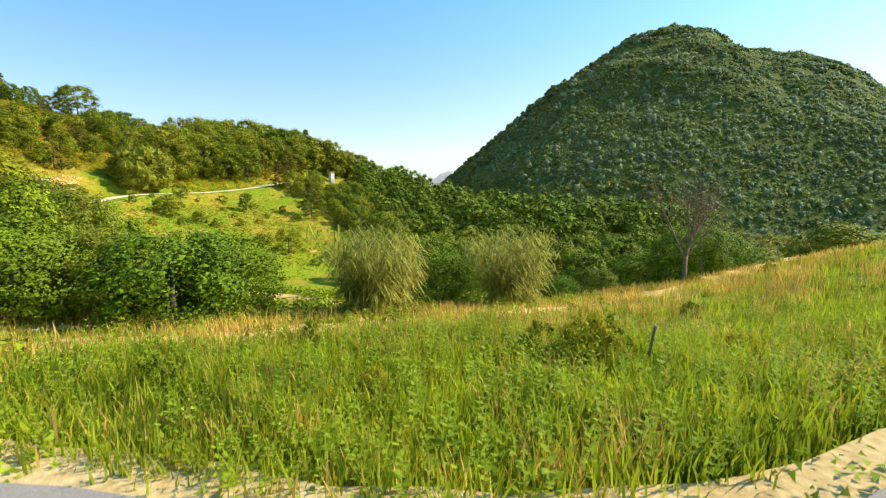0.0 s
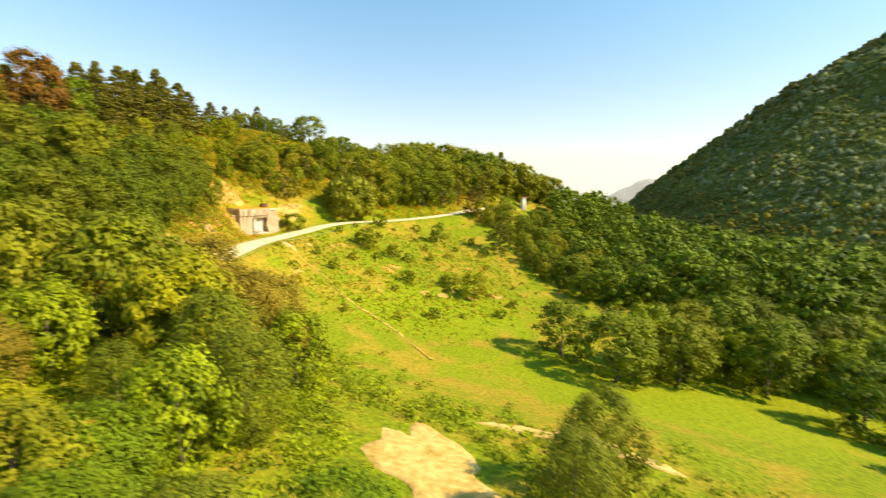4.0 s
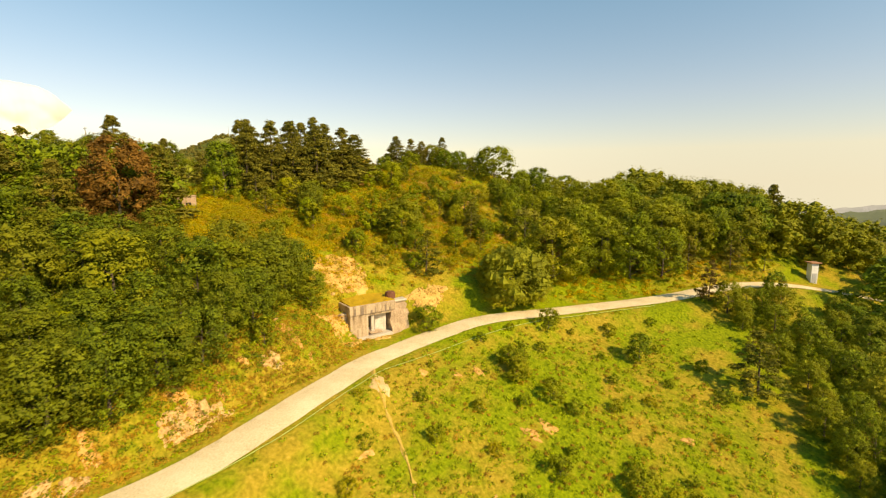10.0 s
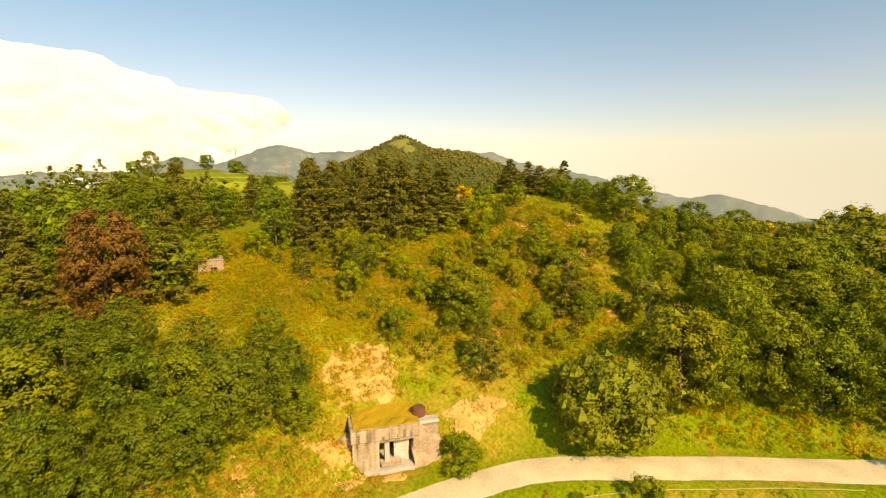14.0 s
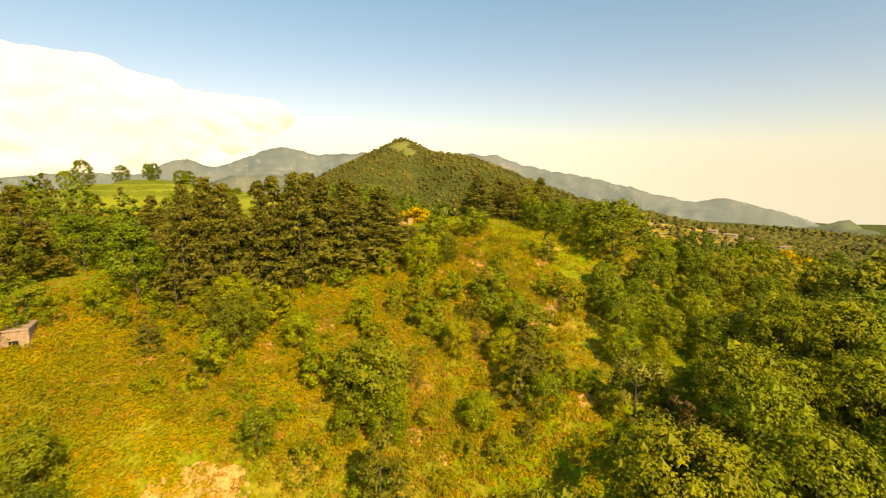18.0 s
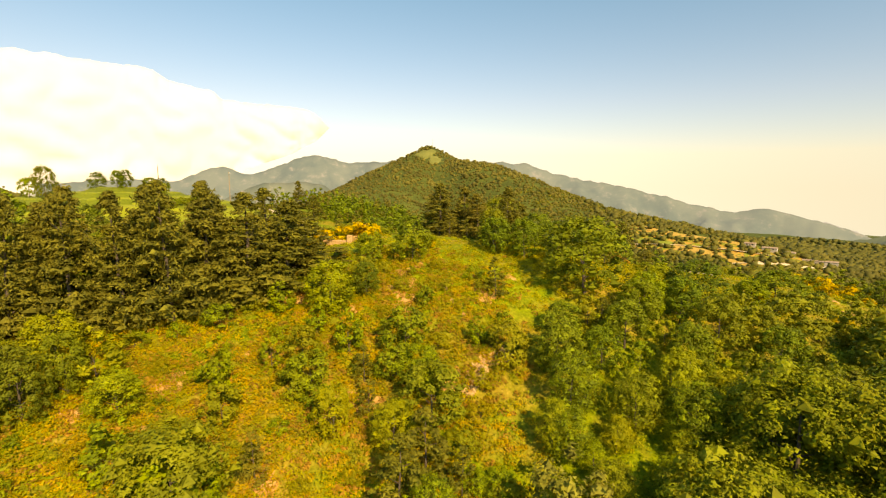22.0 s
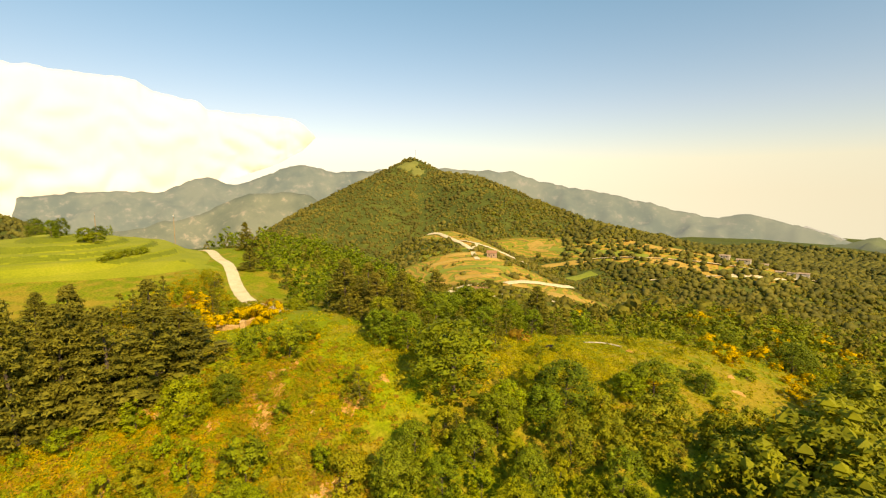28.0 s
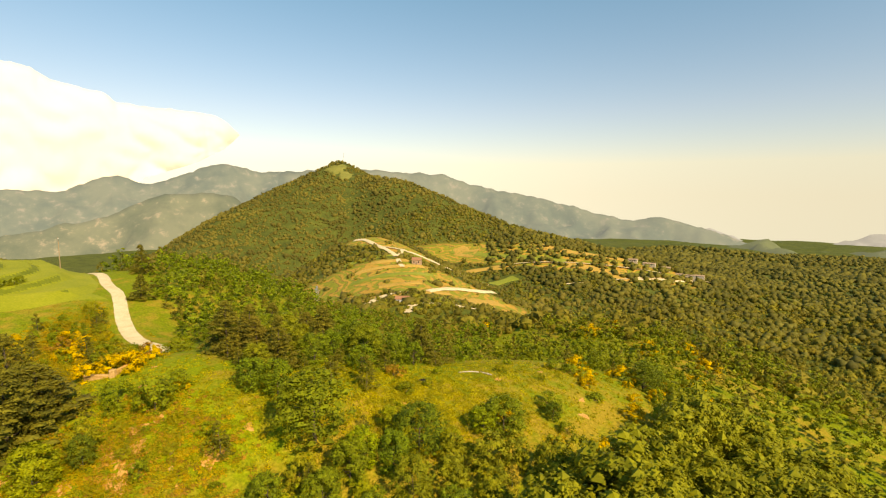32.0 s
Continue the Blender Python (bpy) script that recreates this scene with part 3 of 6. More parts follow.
stock("rust_pine", [trunk_mesh("trunk", BARK, rng, 3.4, 0.08, 1, 0.7)],
      [pine_mesh("crown", leafy("brown_needle", (0.07, 0.05, 0.010), (0.21, 0.15, 0.03), (0.2, 0.14, 0.03), 0.2), rng, 4.6, 1.9, 8, 7, 30, 0.14)])
stock("rust_tree", [trunk_mesh("trunk", BARK, rng, 5, 0.15, 2, 1.2)],
      [crown_mesh("crown", LEAF_RUST, rng, 8.0, 2.8, 170, 60, 0.12, 0.0, core=0.5)])
stock("dry_bush", [trunk_mesh("stem", BARK, rng, 1.2, 0.06, 3, 0.8)],
      [crown_mesh("crown", LEAF_DRY, rng, 2.0, 1.4, 20, 34, 0.13, 0.0, core=0)])
stock("brown_tree", [trunk_mesh("trunk", BARK, rng, 3.5, 0.1, 2, 0.9)],
      [crown_mesh("crown", LEAF_RUST, rng, 5.0, 1.7, 34, 46, 0.13, 0.06),
       crown_mesh("crown", LEAF_GREY, rng, 5.0, 2.0, 36, 46, 0.13, 0.06)])
stock("olive_tree", [trunk_mesh("trunk", BARK_GREY, rng, 2.6, 0.2, 3, 1.4)],
      [crown_mesh("crown", leafy("leaf_sage", (0.085, 0.11, 0.008), (0.25, 0.285, 0.017), (0.265, 0.28, 0.017), 0.2), rng, 4.6, 3.0, 190, 70, 0.10, 0.0, 1.1, 0.35)])
stock("broom", [trunk_mesh("stem", BARK, rng, 0.6, 0.04, 3, 0.5)],
      [crown_mesh("crown", BROOM, rng, 1.5, 1.1, 18, 26, 0.16, 0.03) for _ in range(2)])

stock("near_tree", [trunk_mesh("trunk", BARK, rng, 3.6, 0.13, 2, 1.4)],
      [crown_mesh("crown", LEAF, rng, 5.2, 2.4, 110, 60, 0.115, 0.03, core=0.45), crown_mesh("crown", LEAF_BRIGHT, rng, 4.6, 2.2, 100, 60, 0.115, 0.02, core=0.45), crown_mesh("crown", LEAF, rng, 4.2, 2.6, 100, 56, 0.12, 0.0, 1.0, 0.4, core=0.45)])
stock("start_tree", [trunk_mesh("trunk", BARK, rng, 3.6, 0.13, 2, 1.4)],
      [crown_mesh("crown", LEAF_FRESH, rng, 4.8, 2.3, 170, 76, 0.08, 0.02, core=0.3), crown_mesh("crown", LEAF_FRESH, rng, 4.2, 2.4, 160, 76, 0.075, 0.0, 1.0, 0.4, core=0.25), crown_mesh("crown", LEAF_OLIVE, rng, 4.6, 1.9, 130, 76, 0.075, 0.03, core=0.25)])
stock("fine_tree", [trunk_mesh("trunk", BARK, rng, 4.2, 0.16, 2, 1.6)],
      [crown_mesh("crown", LEAF_MID, rng, 6.4, 2.6, 120, 80, 0.085, 0.04, core=0.45), crown_mesh("crown", LEAF_BRIGHT, rng, 6.0, 2.5, 110, 80, 0.085, 0.04, core=0.45)])
stock("near_olive", [trunk_mesh("trunk", BARK, rng, 3.4, 0.10, 2, 1.0)], [crown_mesh("crown", LEAF_BROWN, rng, 4.8, 1.9, 150, 80, 0.07, 0.04, core=0.22), crown_mesh("crown", LEAF_OLIVE, rng, 4.8, 1.9, 150, 80, 0.07, 0.04, core=0.22)])

WORDS = {
    "fine_tree": ("leafy green broadleaf tree with a dense crown", "tree"),
    "rust_pine": ("small pine with browning needles beside the road", "pine"),
    "start_tree": ("bushy small-leaved tree below the roadside bank", "tree"),
    "near_tree": ("bushy green broadleaf tree in the gully", "tree"),
    "near_olive": ("bushy tree with dull brownish green leaves", "tree"),
    "broadleaf": ("leafy green broadleaf tree on the hillside", "tree"),
    "sapling": ("slender bright green young tree", "tree"),
    "shrub": ("dense dark green shrub on the slope", "shrub"),
    "light_shrub": ("low light green shrub among dry grass", "shrub"),
    "pine": ("dark green pine with layered boughs", "pine"),
    "young_pine": ("young dark pine standing in scrub", "pine"),
    "rust_tree": ("tall tree with dry rust-brown foliage", "tree"),
    "dry_bush": ("dry yellowish bush with thin twigs", "shrub"),
    "brown_tree": ("tree with greyish brown withering leaves", "tree"),
    "olive_tree": ("broad rounded tree with soft light green foliage", "tree"),
    "broom": ("broom bush with yellow flowers", "shrub"),
}
PLANT = {"fine_tree": "broadleaf_tree", "rust_pine": "browning_pine_tree", "start_tree": "bank_tree", "near_tree": "gully_tree", "near_olive": "gully_tree", "broadleaf": "broadleaf_tree", "sapling": "young_tree", "pine": "pine_tree", "young_pine": "young_pine_tree"}


def plant(kind, x, y, size=1.0, wide=1.0, turn=None, variant=None, label="", sink=0.1, group=""):
    trunks, crowns = STOCK[kind]
    k = random.randrange(len(crowns)) if variant is None else variant
    base = new(PLANT.get(kind, kind), trunks[k % len(trunks)])
    turn = random.uniform(0, 360) if turn is None else turn
    base.matrix_world = pose(x, y, z_at(x, y) - sink * size, random.uniform(-3, 3), random.uniform(-3, 3), turn) @ Matrix.Diagonal((size * wide, size * wide, size, 1))
    part("crown", crowns[k], base)
    words, cat = WORDS[kind]
    return tagged(base, label or words, cat, group)


def inside(x, y, poly):
    hit, j = False, len(poly) - 1
    for i in range(len(poly)):
        (xi, yi), (xj, yj) = poly[i], poly[j]
        if (yi > y) != (yj > y) and x < (xj - xi) * (y - yi) / (yj - yi) + xi:
            hit = not hit
        j = i
    return hit


TAKEN = []
# grassy ground that the trees leave open
CLEARINGS = [[(-51, 128), (-46, 125), (-41, 127), (-38, 136), (-29, 137.5), (-20.5, 141), (-19, 150), (-27, 166), (-36, 170), (-46, 160), (-51, 145)],
             [(-60, 101), (-52, 98), (-46, 103), (-38, 103), (-37.5, 107), (-38.5, 111.5), (-43, 115.5), (-54, 115), (-66, 110)],
             [(-51, 60.5), (-42, 57.5), (-41, 63.5), (-50, 67)],
             [(9, 43), (20, 51), (33, 52), (28, 42), (20, 28), (14, 23), (8, 23), (6.6, 30)],
             [(-7, 28), (-1, 26), (1, 19), (-2, 16.5), (-6, 20)]]


DISTANT = {}
FAR_CROWN = {"broadleaf": crown_mesh("far_crown", LEAF, rng, 6.5, 2.6, 22, 9, 0.42, 0.06), "mid": crown_mesh("mid_crown", LEAF, rng, 6.5, 2.6, 66, 24, 0.19, 0.05, core=0.62),
             "pine": pine_mesh("far_pine", LEAF_PINE, rng, 8.0, 2.6, 7, 6, 6, 0.42)}
FAR_COORDS = {}
for k_, me_ in FAR_CROWN.items():
    co = np.zeros(len(me_.vertices) * 3)
    me_.vertices.foreach_get("co", co)
    FAR_COORDS[k_] = co.reshape(-1, 3), np.array([p_.vertices[:] for p_ in me_.polygons])


def scatter(poly, gap, kinds, lo=0.8, hi=1.25, group="", most=400, clear=2.6, single=lambda x, y: True, grow=lambda x, y: 1.0, open_ground=True, leaf=""):
    """Plants of the given kinds at uneven places inside a polygon, not on the roads. Those far from the flight are gathered into one mass."""
    xs, ys = [p[0] for p in poly], [p[1] for p in poly]
    mine, tries, area = [], 0, (max(xs) - min(xs)) * (max(ys) - min(ys))
    while tries < min(14 * area / gap ** 2, 14000) and len(mine) < most:
        tries += 1
        x, y = random.uniform(min(xs), max(xs)), random.uniform(min(ys), max(ys))
        if not inside(x, y, poly) or any((x - a) ** 2 + (y - b) ** 2 < gap * gap for a, b in mine):
            continue
        if any((x - a) ** 2 + (y - b) ** 2 < c * c for a, b, c in TAKEN) or (open_ground and any(inside(x, y, q) for q in CLEARINGS)):
            continue
        if min(((ROAD_LINE - (x, y)) ** 2).sum(1).min(), ((UPPER_LINE - (x, y)) ** 2).sum(1).min()) < clear ** 2:
            continue
        mine.append((x, y))
        kind, size, wide = random.choice(kinds), random.uniform(lo, hi) * grow(x, y), random.uniform(0.9, 1.2)
        if kind in ("broadleaf", "sapling") and (x + 14) ** 2 + (y - 88) ** 2 < 28 ** 2:
            kind, size = "fine_tree", size * (1.0 if kind == "broadleaf" else 0.62)
        if single(x, y):
            # crown colours for each wood; "deep" has shade put into them
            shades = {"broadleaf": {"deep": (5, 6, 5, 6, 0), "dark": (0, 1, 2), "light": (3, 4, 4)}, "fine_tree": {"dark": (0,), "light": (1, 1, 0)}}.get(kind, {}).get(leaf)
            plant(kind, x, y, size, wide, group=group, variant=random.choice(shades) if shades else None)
        else:
            far_kind = "pine" if "pine" in kind else "mid" if group in ("spur wood", "roadside wood", "valley wood", "hillside wood") else "broadleaf"
            DISTANT.setdefault((group, far_kind), []).append((x, y, size * (0.6 if kind in ("sapling", "shrub", "young_pine", "light_shrub") else 1), wide))
    return mine


def gather():
    """One mass of trees for each wood that stays far from the flight."""
    for (group, kind), spots in DISTANT.items():
        (co, tris), out = FAR_COORDS[kind], []
        for x, y, s, w in spots:
            a = random.uniform(0, 6.28)
            c, n = math.cos(a), math.sin(a)
            q = co * (s * w, s * w, s)
            out.append(np.stack([q[:, 0] * c - q[:, 1] * n + x, q[:, 0] * n + q[:, 1] * c + y, q[:, 2] + z_at(x, y) - 0.2], 1))
        v = np.concatenate(out)
        f = (tris[None] + (np.arange(len(spots)) * len(co))[:, None, None]).reshape(-1, 3)
        me = mesh_from("wood", v, f, LEAF_PINE if kind == "pine" else LEAF)
        tagged(new("distant_pines" if kind == "pine" else "distant_trees", me), "mass of green treetops, " + group, "trees", kind="stuff")
TAKEN.extend([(-47, 65, 5.0), (-50.5, 67.5, 4.5), (8.6, 115.5, 3.4), (8.2, 111, 3.2), (7.8, 106.5, 2.8), (7.3, 102.5, 2.4), (9.2, 118, 3.5)])
# single plants that stand out
def mark(kind, x, y, size=1.0, wide=1.0, keep=2.0, **more):
    TAKEN.append((x, y, keep))
    return plant(kind, x, y, size, wide, **more)


mark("olive_tree", -23.2, 87.4, 1.42, 1.05, 4.0)
mark("young_pine", -32.6, 82.2, 1.3, 1.05, 2.6)
mark("rust_tree", -49.0, 55.6, 1.12, 1.0, 4.4)
mark("shrub", -28.8, 76.6, 1.35, 1.15, 1.8)
mark("rust_pine", -2.6, 99.6, 1.15, 0.9, 2.0)
mark("rust_pine", -24.5, 100.8, 1.1, 0.9, 2.0)
mark("broadleaf", -1.6, 66.5, 0.55, 1.25, 2.2, label="rounded dark tree standing alone in the meadow")
mark("broadleaf", 11.0, 47.5, 0.95, 1.5, 4.0, label="broad dark tree at the edge of the meadow")
mark("broadleaf", 7.2, 53.0, 0.85, 1.4, 3.2, variant=0, label="broad dark tree at the foot of the slope")
mark("broadleaf", 29.5, 44.5, 0.9, 1.3, 4.0)
mark("pine", 4.5, 127.0, 1.05, 0.9, 2.5)
mark("broadleaf", -40.6, 118.0, 1.05, 1.35, 3.4, variant=1, label="broad dark tree standing on the hilltop")
mark("shrub", -16.8, 74.0, 1.15, 0.95, 1.6)
mark("shrub", -38.0, 106.5, 1.5, 1.0, 1.8)
mark("shrub", -41.0, 99.2, 1.3, 1.0, 1.6)
mark("broadleaf", -39.4, 94.0, 0.55, 0.8, 1.8)
mark("young_pine", -46.0, 127.6, 1.0, 1.0, 1.8)
mark("young_pine", -34.6, 97.6, 1.0, 1.1, 1.8)
mark("dry_bush", -48.1, 134.0, 0.8, 1.0, 1.5, label="pinkish dry bush in the hilltop meadow")
for kind_, x_, y_, s_, w_ in [("shrub", -43.7, 131.7, 0.75, 1.2), ("shrub", -34.1, 147.0, 1.0, 1.2), ("shrub", -32.6, 146.4, 0.7, 1.2), ("shrub", -41.5, 160.2, 0.9, 1.4), ("shrub", -39.4, 161.0, 0.8, 1.3), ("broadleaf", -50.6, 116.0, 0.55, 1.1), ("broadleaf", -48.4, 118.0, 0.6, 1.1),
                              ("broadleaf", -52.8, 117.6, 0.6, 1.1), ("broadleaf", -46.6, 121.0, 0.5, 1.2), ("shrub", -55.5, 110.2, 1.0, 1.2), ("shrub", -56.8, 105.0, 1.3, 1.0), ("sapling", -51.4, 101.4, 0.75, 1.1), ("shrub", -44.8, 110.0, 0.7, 1.2),
                              ("broadleaf", -31.9, 145.0, 0.34, 1.2), ("broadleaf", -21.6, 156.0, 0.62, 1.3), ("broadleaf", -18.7, 180.0, 0.8, 1.2), ("broadleaf", -24.6, 160.5, 0.55, 1.3), ("shrub", -137.6, 91.5, 1.2, 1.4)]:
    mark(kind_, x_, y_, s_, w_, 1.6)
for x_, y_, s_ in [(-69, 232, 2.4), (-52, 218, 2.6), (-36, 172, 1.6), (-36.5, 161, 1.3), (-37, 217, 2.2), (-45, 227, 2.4), (-110, 221, 2.4), (-72, 224, 2.4), (-33, 178, 1.5), (-29, 186, 1.8), (-34, 198, 2.0), (-66.5, 103.6, 1.3), (-64.6, 107.2, 1.4), (-67.8, 106.4, 1.2), (-89.3, 104.3, 1.5), (-86.5, 105.6, 1.3)]:
    mark("broom", x_, y_, s_, 1.2, 1.6, group="broom on the hilltop")
for k_ in range(9):
    mark("shrub", -120.5 - 1.0 * k_, 92.7 + 0.95 * k_, 0.55 + 0.12 * (k_ * 7 % 3), 1.3, 1.0, group="hedge on the terraces", label="low dark shrub in a hedge on the terraces")
for kind_, x_, y_, s_, w_ in [("young_pine", -83.2, 59.8, 1.83, 1.0), ("broadleaf", -82.2, 62.4, 1.07, 1.0), ("broadleaf", -58.4, 73.1, 1.08, 0.9), ("young_pine", -55.2, 75.5, 1.09, 1.1), ("young_pine", -49.9, 77.8, 1.10, 0.9),
                              ("broadleaf", -49.7, 80.6, 0.63, 0.8), ("broadleaf", -85.3, 80.6, 1.00, 1.0), ("broadleaf", -60.6, 81.7, 0.87, 1.0)]:
    mark(kind_, x_, y_, s_, w_, 1.6, group="trees on the ridge", variant=None if kind_ != "broadleaf" else 5 if x_ < -80 else 0)
# the row of tall pines on the edge of the hilltop, and the young trees below it
for x_, y_, h_, w_ in [(-55.8, 87.0, 11.6, 1.0), (-57.0, 83.9, 10.9, 1.0), (-58.2, 80.4, 10.8, 0.95), (-56.4, 93.0, 9.4, 1.2), (-57.0, 96.6, 7.8, 1.15), (-60.6, 99.0, 5.6, 1.4), (-57.4, 90.0, 10.2, 1.1),
                       (-61.0, 86.0, 10.4, 1.05), (-58.8, 76.8, 10.6, 0.8), (-62.8, 90.5, 10.0, 1.05), (-64.0, 80.0, 10.4, 1.0), (-66.5, 97.2, 8.2, 1.1)]:
    mark("pine", x_, y_, h_ / 9.2, w_ * 9.2 / h_, 2.6, group="pine stand")
for kind_, x_, y_, s_, w_ in [("sapling", -50.2, 82.1, 0.92, 1.25), ("broadleaf", -50.1, 101.2, 0.45, 0.9), ("young_pine", -43.9, 110.5, 0.82, 0.85), ("broadleaf", -36.8, 99.4, 0.62, 1.2), ("broadleaf", -37.5, 112.0, 0.42, 1.2),
                              ("broadleaf", -35.2, 126.5, 0.74, 1.35), ("broadleaf", -32.7, 136.7, 0.66, 1.3), ("broadleaf", -48.3, 78.5, 0.68, 0.95), ("broadleaf", -38.2, 85.2, 0.86, 1.15), ("young_pine", -33.4, 95.2, 1.2, 1.1),
                              ("rust_pine", -22.9, 100.2, 1.3, 0.9), ("shrub", -43.5, 94.0, 1.3, 1.1), ("shrub", -43.4, 92.6, 1.0, 1.0), ("light_shrub", -34.1, 82.3, 1.4, 1.0), ("light_shrub", -37.0, 79.4, 1.5, 1.0),
                              ("sapling", -38.3, 85.7, 1.1, 1.3), ("broadleaf", -35.6, 66.3, 0.58, 1.1), ("sapling", -32.4, 58.2, 0.62, 0.9), ("shrub", -17.1, 83.3, 1.2, 0.9), ("shrub", -17.5, 75.6, 1.3, 1.1),
                              ("broadleaf", -7.9, 85.1, 0.45, 1.15), ("shrub", -13.1, 73.7, 1.0, 1.0), ("shrub", -10.0, 66.1, 0.9, 0.9), ("shrub", -4.5, 68.7, 0.9, 1.3), ("young_pine", 2.6, 86.3, 1.5, 1.2), ("shrub", 3.4, 65.9, 0.5, 1.2)]:
    mark(kind_, x_, y_, s_, w_, 1.7)

FOREST_LEFT = [(-33.5, 38), (-32.5, 44), (-32, 49), (-34, 53), (-34.5, 60), (-38.5, 68), (-42.6, 66.5), (-48, 65), (-55, 57),
               (-75, 58), (-95, 40), (-80, 15), (-50, 12), (-36, 26)]
FOREST_ROAD = [(-21, 93), (-14, 100), (-7, 106), (4, 113), (16, 124), (22, 150), (-5, 175), (-22, 165), (-26, 142), (-34, 128),
               (-37, 112), (-33, 103), (-26, 100)]
FOREST_VALLEY = [(0, 98), (6, 90), (8, 83), (9, 76), (13, 71), (22, 70), (34, 69), (60, 62), (95, 80), (90, 150), (30, 140), (16, 118), (6, 108), (0, 102)]
NEAR_LEFT = [(-9.5, 24), (-11, 34), (-16, 39.5), (-20.5, 38), (-25, 33), (-24, 18), (-16, 13), (-10, 16)]
BACK_LEFT = [(-27, 33), (-24, 18), (-14, 8), (-18, 2), (-45, 0), (-55, 12), (-36, 26), (-31, 35)]
ROAD_EDGE = [(-37, 110), (-33.5, 107), (-31, 104), (-32, 100.5), (-27, 98), (-21, 94), (-15, 100), (-19, 112), (-29, 122), (-38, 116)]
VALLEY_EDGE = [(8, 109), (1, 103), (-1, 99.6), (1.5, 95), (5.6, 89.5), (7.2, 83), (8.2, 77), (12, 72), (20, 72), (18, 90), (15, 104)]
MEADOW_EDGE = [(14, 52), (20, 55), (30, 59), (42, 60), (60, 52), (60, 44), (44, 50), (30, 53), (17, 47)]
PINES = [(-72, 76), (-62, 75), (-57, 81), (-54, 85), (-56, 91), (-62, 94), (-70, 95), (-78, 90), (-86, 78)]
RIDGE_LEFT = [(-62, 60), (-75, 60), (-100, 45), (-118, 62), (-100, 78), (-84, 74), (-72, 72)]
PLATEAU = [(-48, 124), (-55, 116), (-68, 118), (-90, 120), (-125, 122), (-135, 140), (-110, 165), (-80, 170), (-58, 160), (-50, 140)]
SPUR = [(-37, 114), (-40, 113), (-40, 123), (-37, 134), (-35, 145), (-26, 152), (-28, 166), (-38, 168), (-45, 175), (-20, 185), (-5, 165), (-20, 140), (-32, 125)]
SCRUB = [(-38, 78), (-33, 84), (-26, 99), (-34, 102), (-39, 108), (-46, 112), (-56, 107), (-54, 90), (-58, 80), (-66, 74), (-56, 62), (-48, 68)]
SCRUB_PLATEAU = [(-112, 112), (-100, 100), (-86, 92), (-72, 101), (-66, 108), (-72, 112), (-100, 111)]
SLOPE = [(-25, 56), (-26, 72), (-19, 82), (-8, 93), (1, 84), (4, 76), (4, 64), (-6, 54), (-14, 50)]
HEDGE = [(24, 22), (30, 28), (42, 30), (60, 24), (75, 30), (70, 44), (48, 42), (32, 40), (26, 34), (20, 26)]
SLOPES_WEST = [(-135, 124), (-180, 118), (-260, 130), (-290, 200), (-250, 250), (-170, 250), (-100, 215), (-75, 175), (-110, 165), (-135, 140)]
NORTH = [(-75, 175), (-58, 162), (-48, 172), (-20, 188), (0, 168), (25, 152), (60, 160), (40, 230), (-30, 260), (-90, 230)]
TERRACE_EDGE = [(-135, 60), (-165, 70), (-175, 95), (-150, 108), (-160, 85), (-145, 65)]
ROADBANK = [(-30.5, 34), (-29.3, 46), (-29.2, 53), (-30, 60), (-31.4, 68), (-36.5, 67), (-33.5, 59), (-33, 53), (-31.5, 48), (-32, 43), (-33, 36)]
TOP = [(-40, 112), (-46, 112), (-58, 104), (-66, 100), (-72, 103), (-64, 112), (-54, 116), (-47, 124), (-50, 136), (-52, 156), (-38, 165), (-36, 140), (-40, 125)]
GULLY = [(-8, 14), (-3, 12.5), (6, 14), (10, 18), (6, 26), (-2, 30), (-12, 40), (-22, 44), (-26, 36), (-22, 18)]

LEFT_EDGE = [(-32.3, 42), (-32.2, 48), (-32.6, 52), (-33.3, 57), (-34.2, 61), (-37, 66.5), (-41, 66), (-39, 60), (-37, 52), (-36, 44)]
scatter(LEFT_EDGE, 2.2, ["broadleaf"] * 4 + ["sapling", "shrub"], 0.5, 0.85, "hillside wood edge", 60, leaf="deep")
scatter([(x_, y_) for x_, y_ in FOREST_LEFT if x_ < -47] + [(-48, 30)], 5.0, ["pine"], 0.7, 1.05, "hillside pines", 40, single=lambda x, y: x > -58)
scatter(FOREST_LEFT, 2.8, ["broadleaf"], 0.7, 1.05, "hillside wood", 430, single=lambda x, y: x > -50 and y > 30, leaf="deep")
scatter(FOREST_ROAD, 3.0, ["broadleaf"] * 7 + ["sapling", "young_pine", "brown_tree"], 0.8, 1.2, "roadside wood", 300, single=lambda x, y: y < 125 and x < 4, leaf="dark",
        grow=lambda x, y: 0.6 if x < -22 and y > 102 else 1.15)
scatter(ROAD_EDGE, 2.1, ["broadleaf", "sapling", "sapling", "sapling", "sapling", "shrub"], 0.42, 0.66, "roadside thicket", 70, leaf="light")
scatter(VALLEY_EDGE, 2.1, ["broadleaf"] * 5 + ["sapling", "young_pine"], 0.38, 0.68, "valley edge trees", 90, leaf="dark")
scatter(FOREST_VALLEY, 4.0, ["broadleaf"] * 6 + ["sapling", "brown_tree"], 0.8, 1.2, "valley wood", 300, single=lambda x, y: x < 12 and y < 102, grow=lambda x, y: 0.45 if x < 13 and y < 112 else 0.9 if x < 24 else 1.2)
scatter(NEAR_LEFT, 2.9, ["near_tree"] * 3 + ["near_olive"], 0.5, 0.9, "gully trees", 80)
scatter(BACK_LEFT, 3.6, ["broadleaf"] * 3 + ["sapling"], 0.45, 0.7, "gully trees", 60)
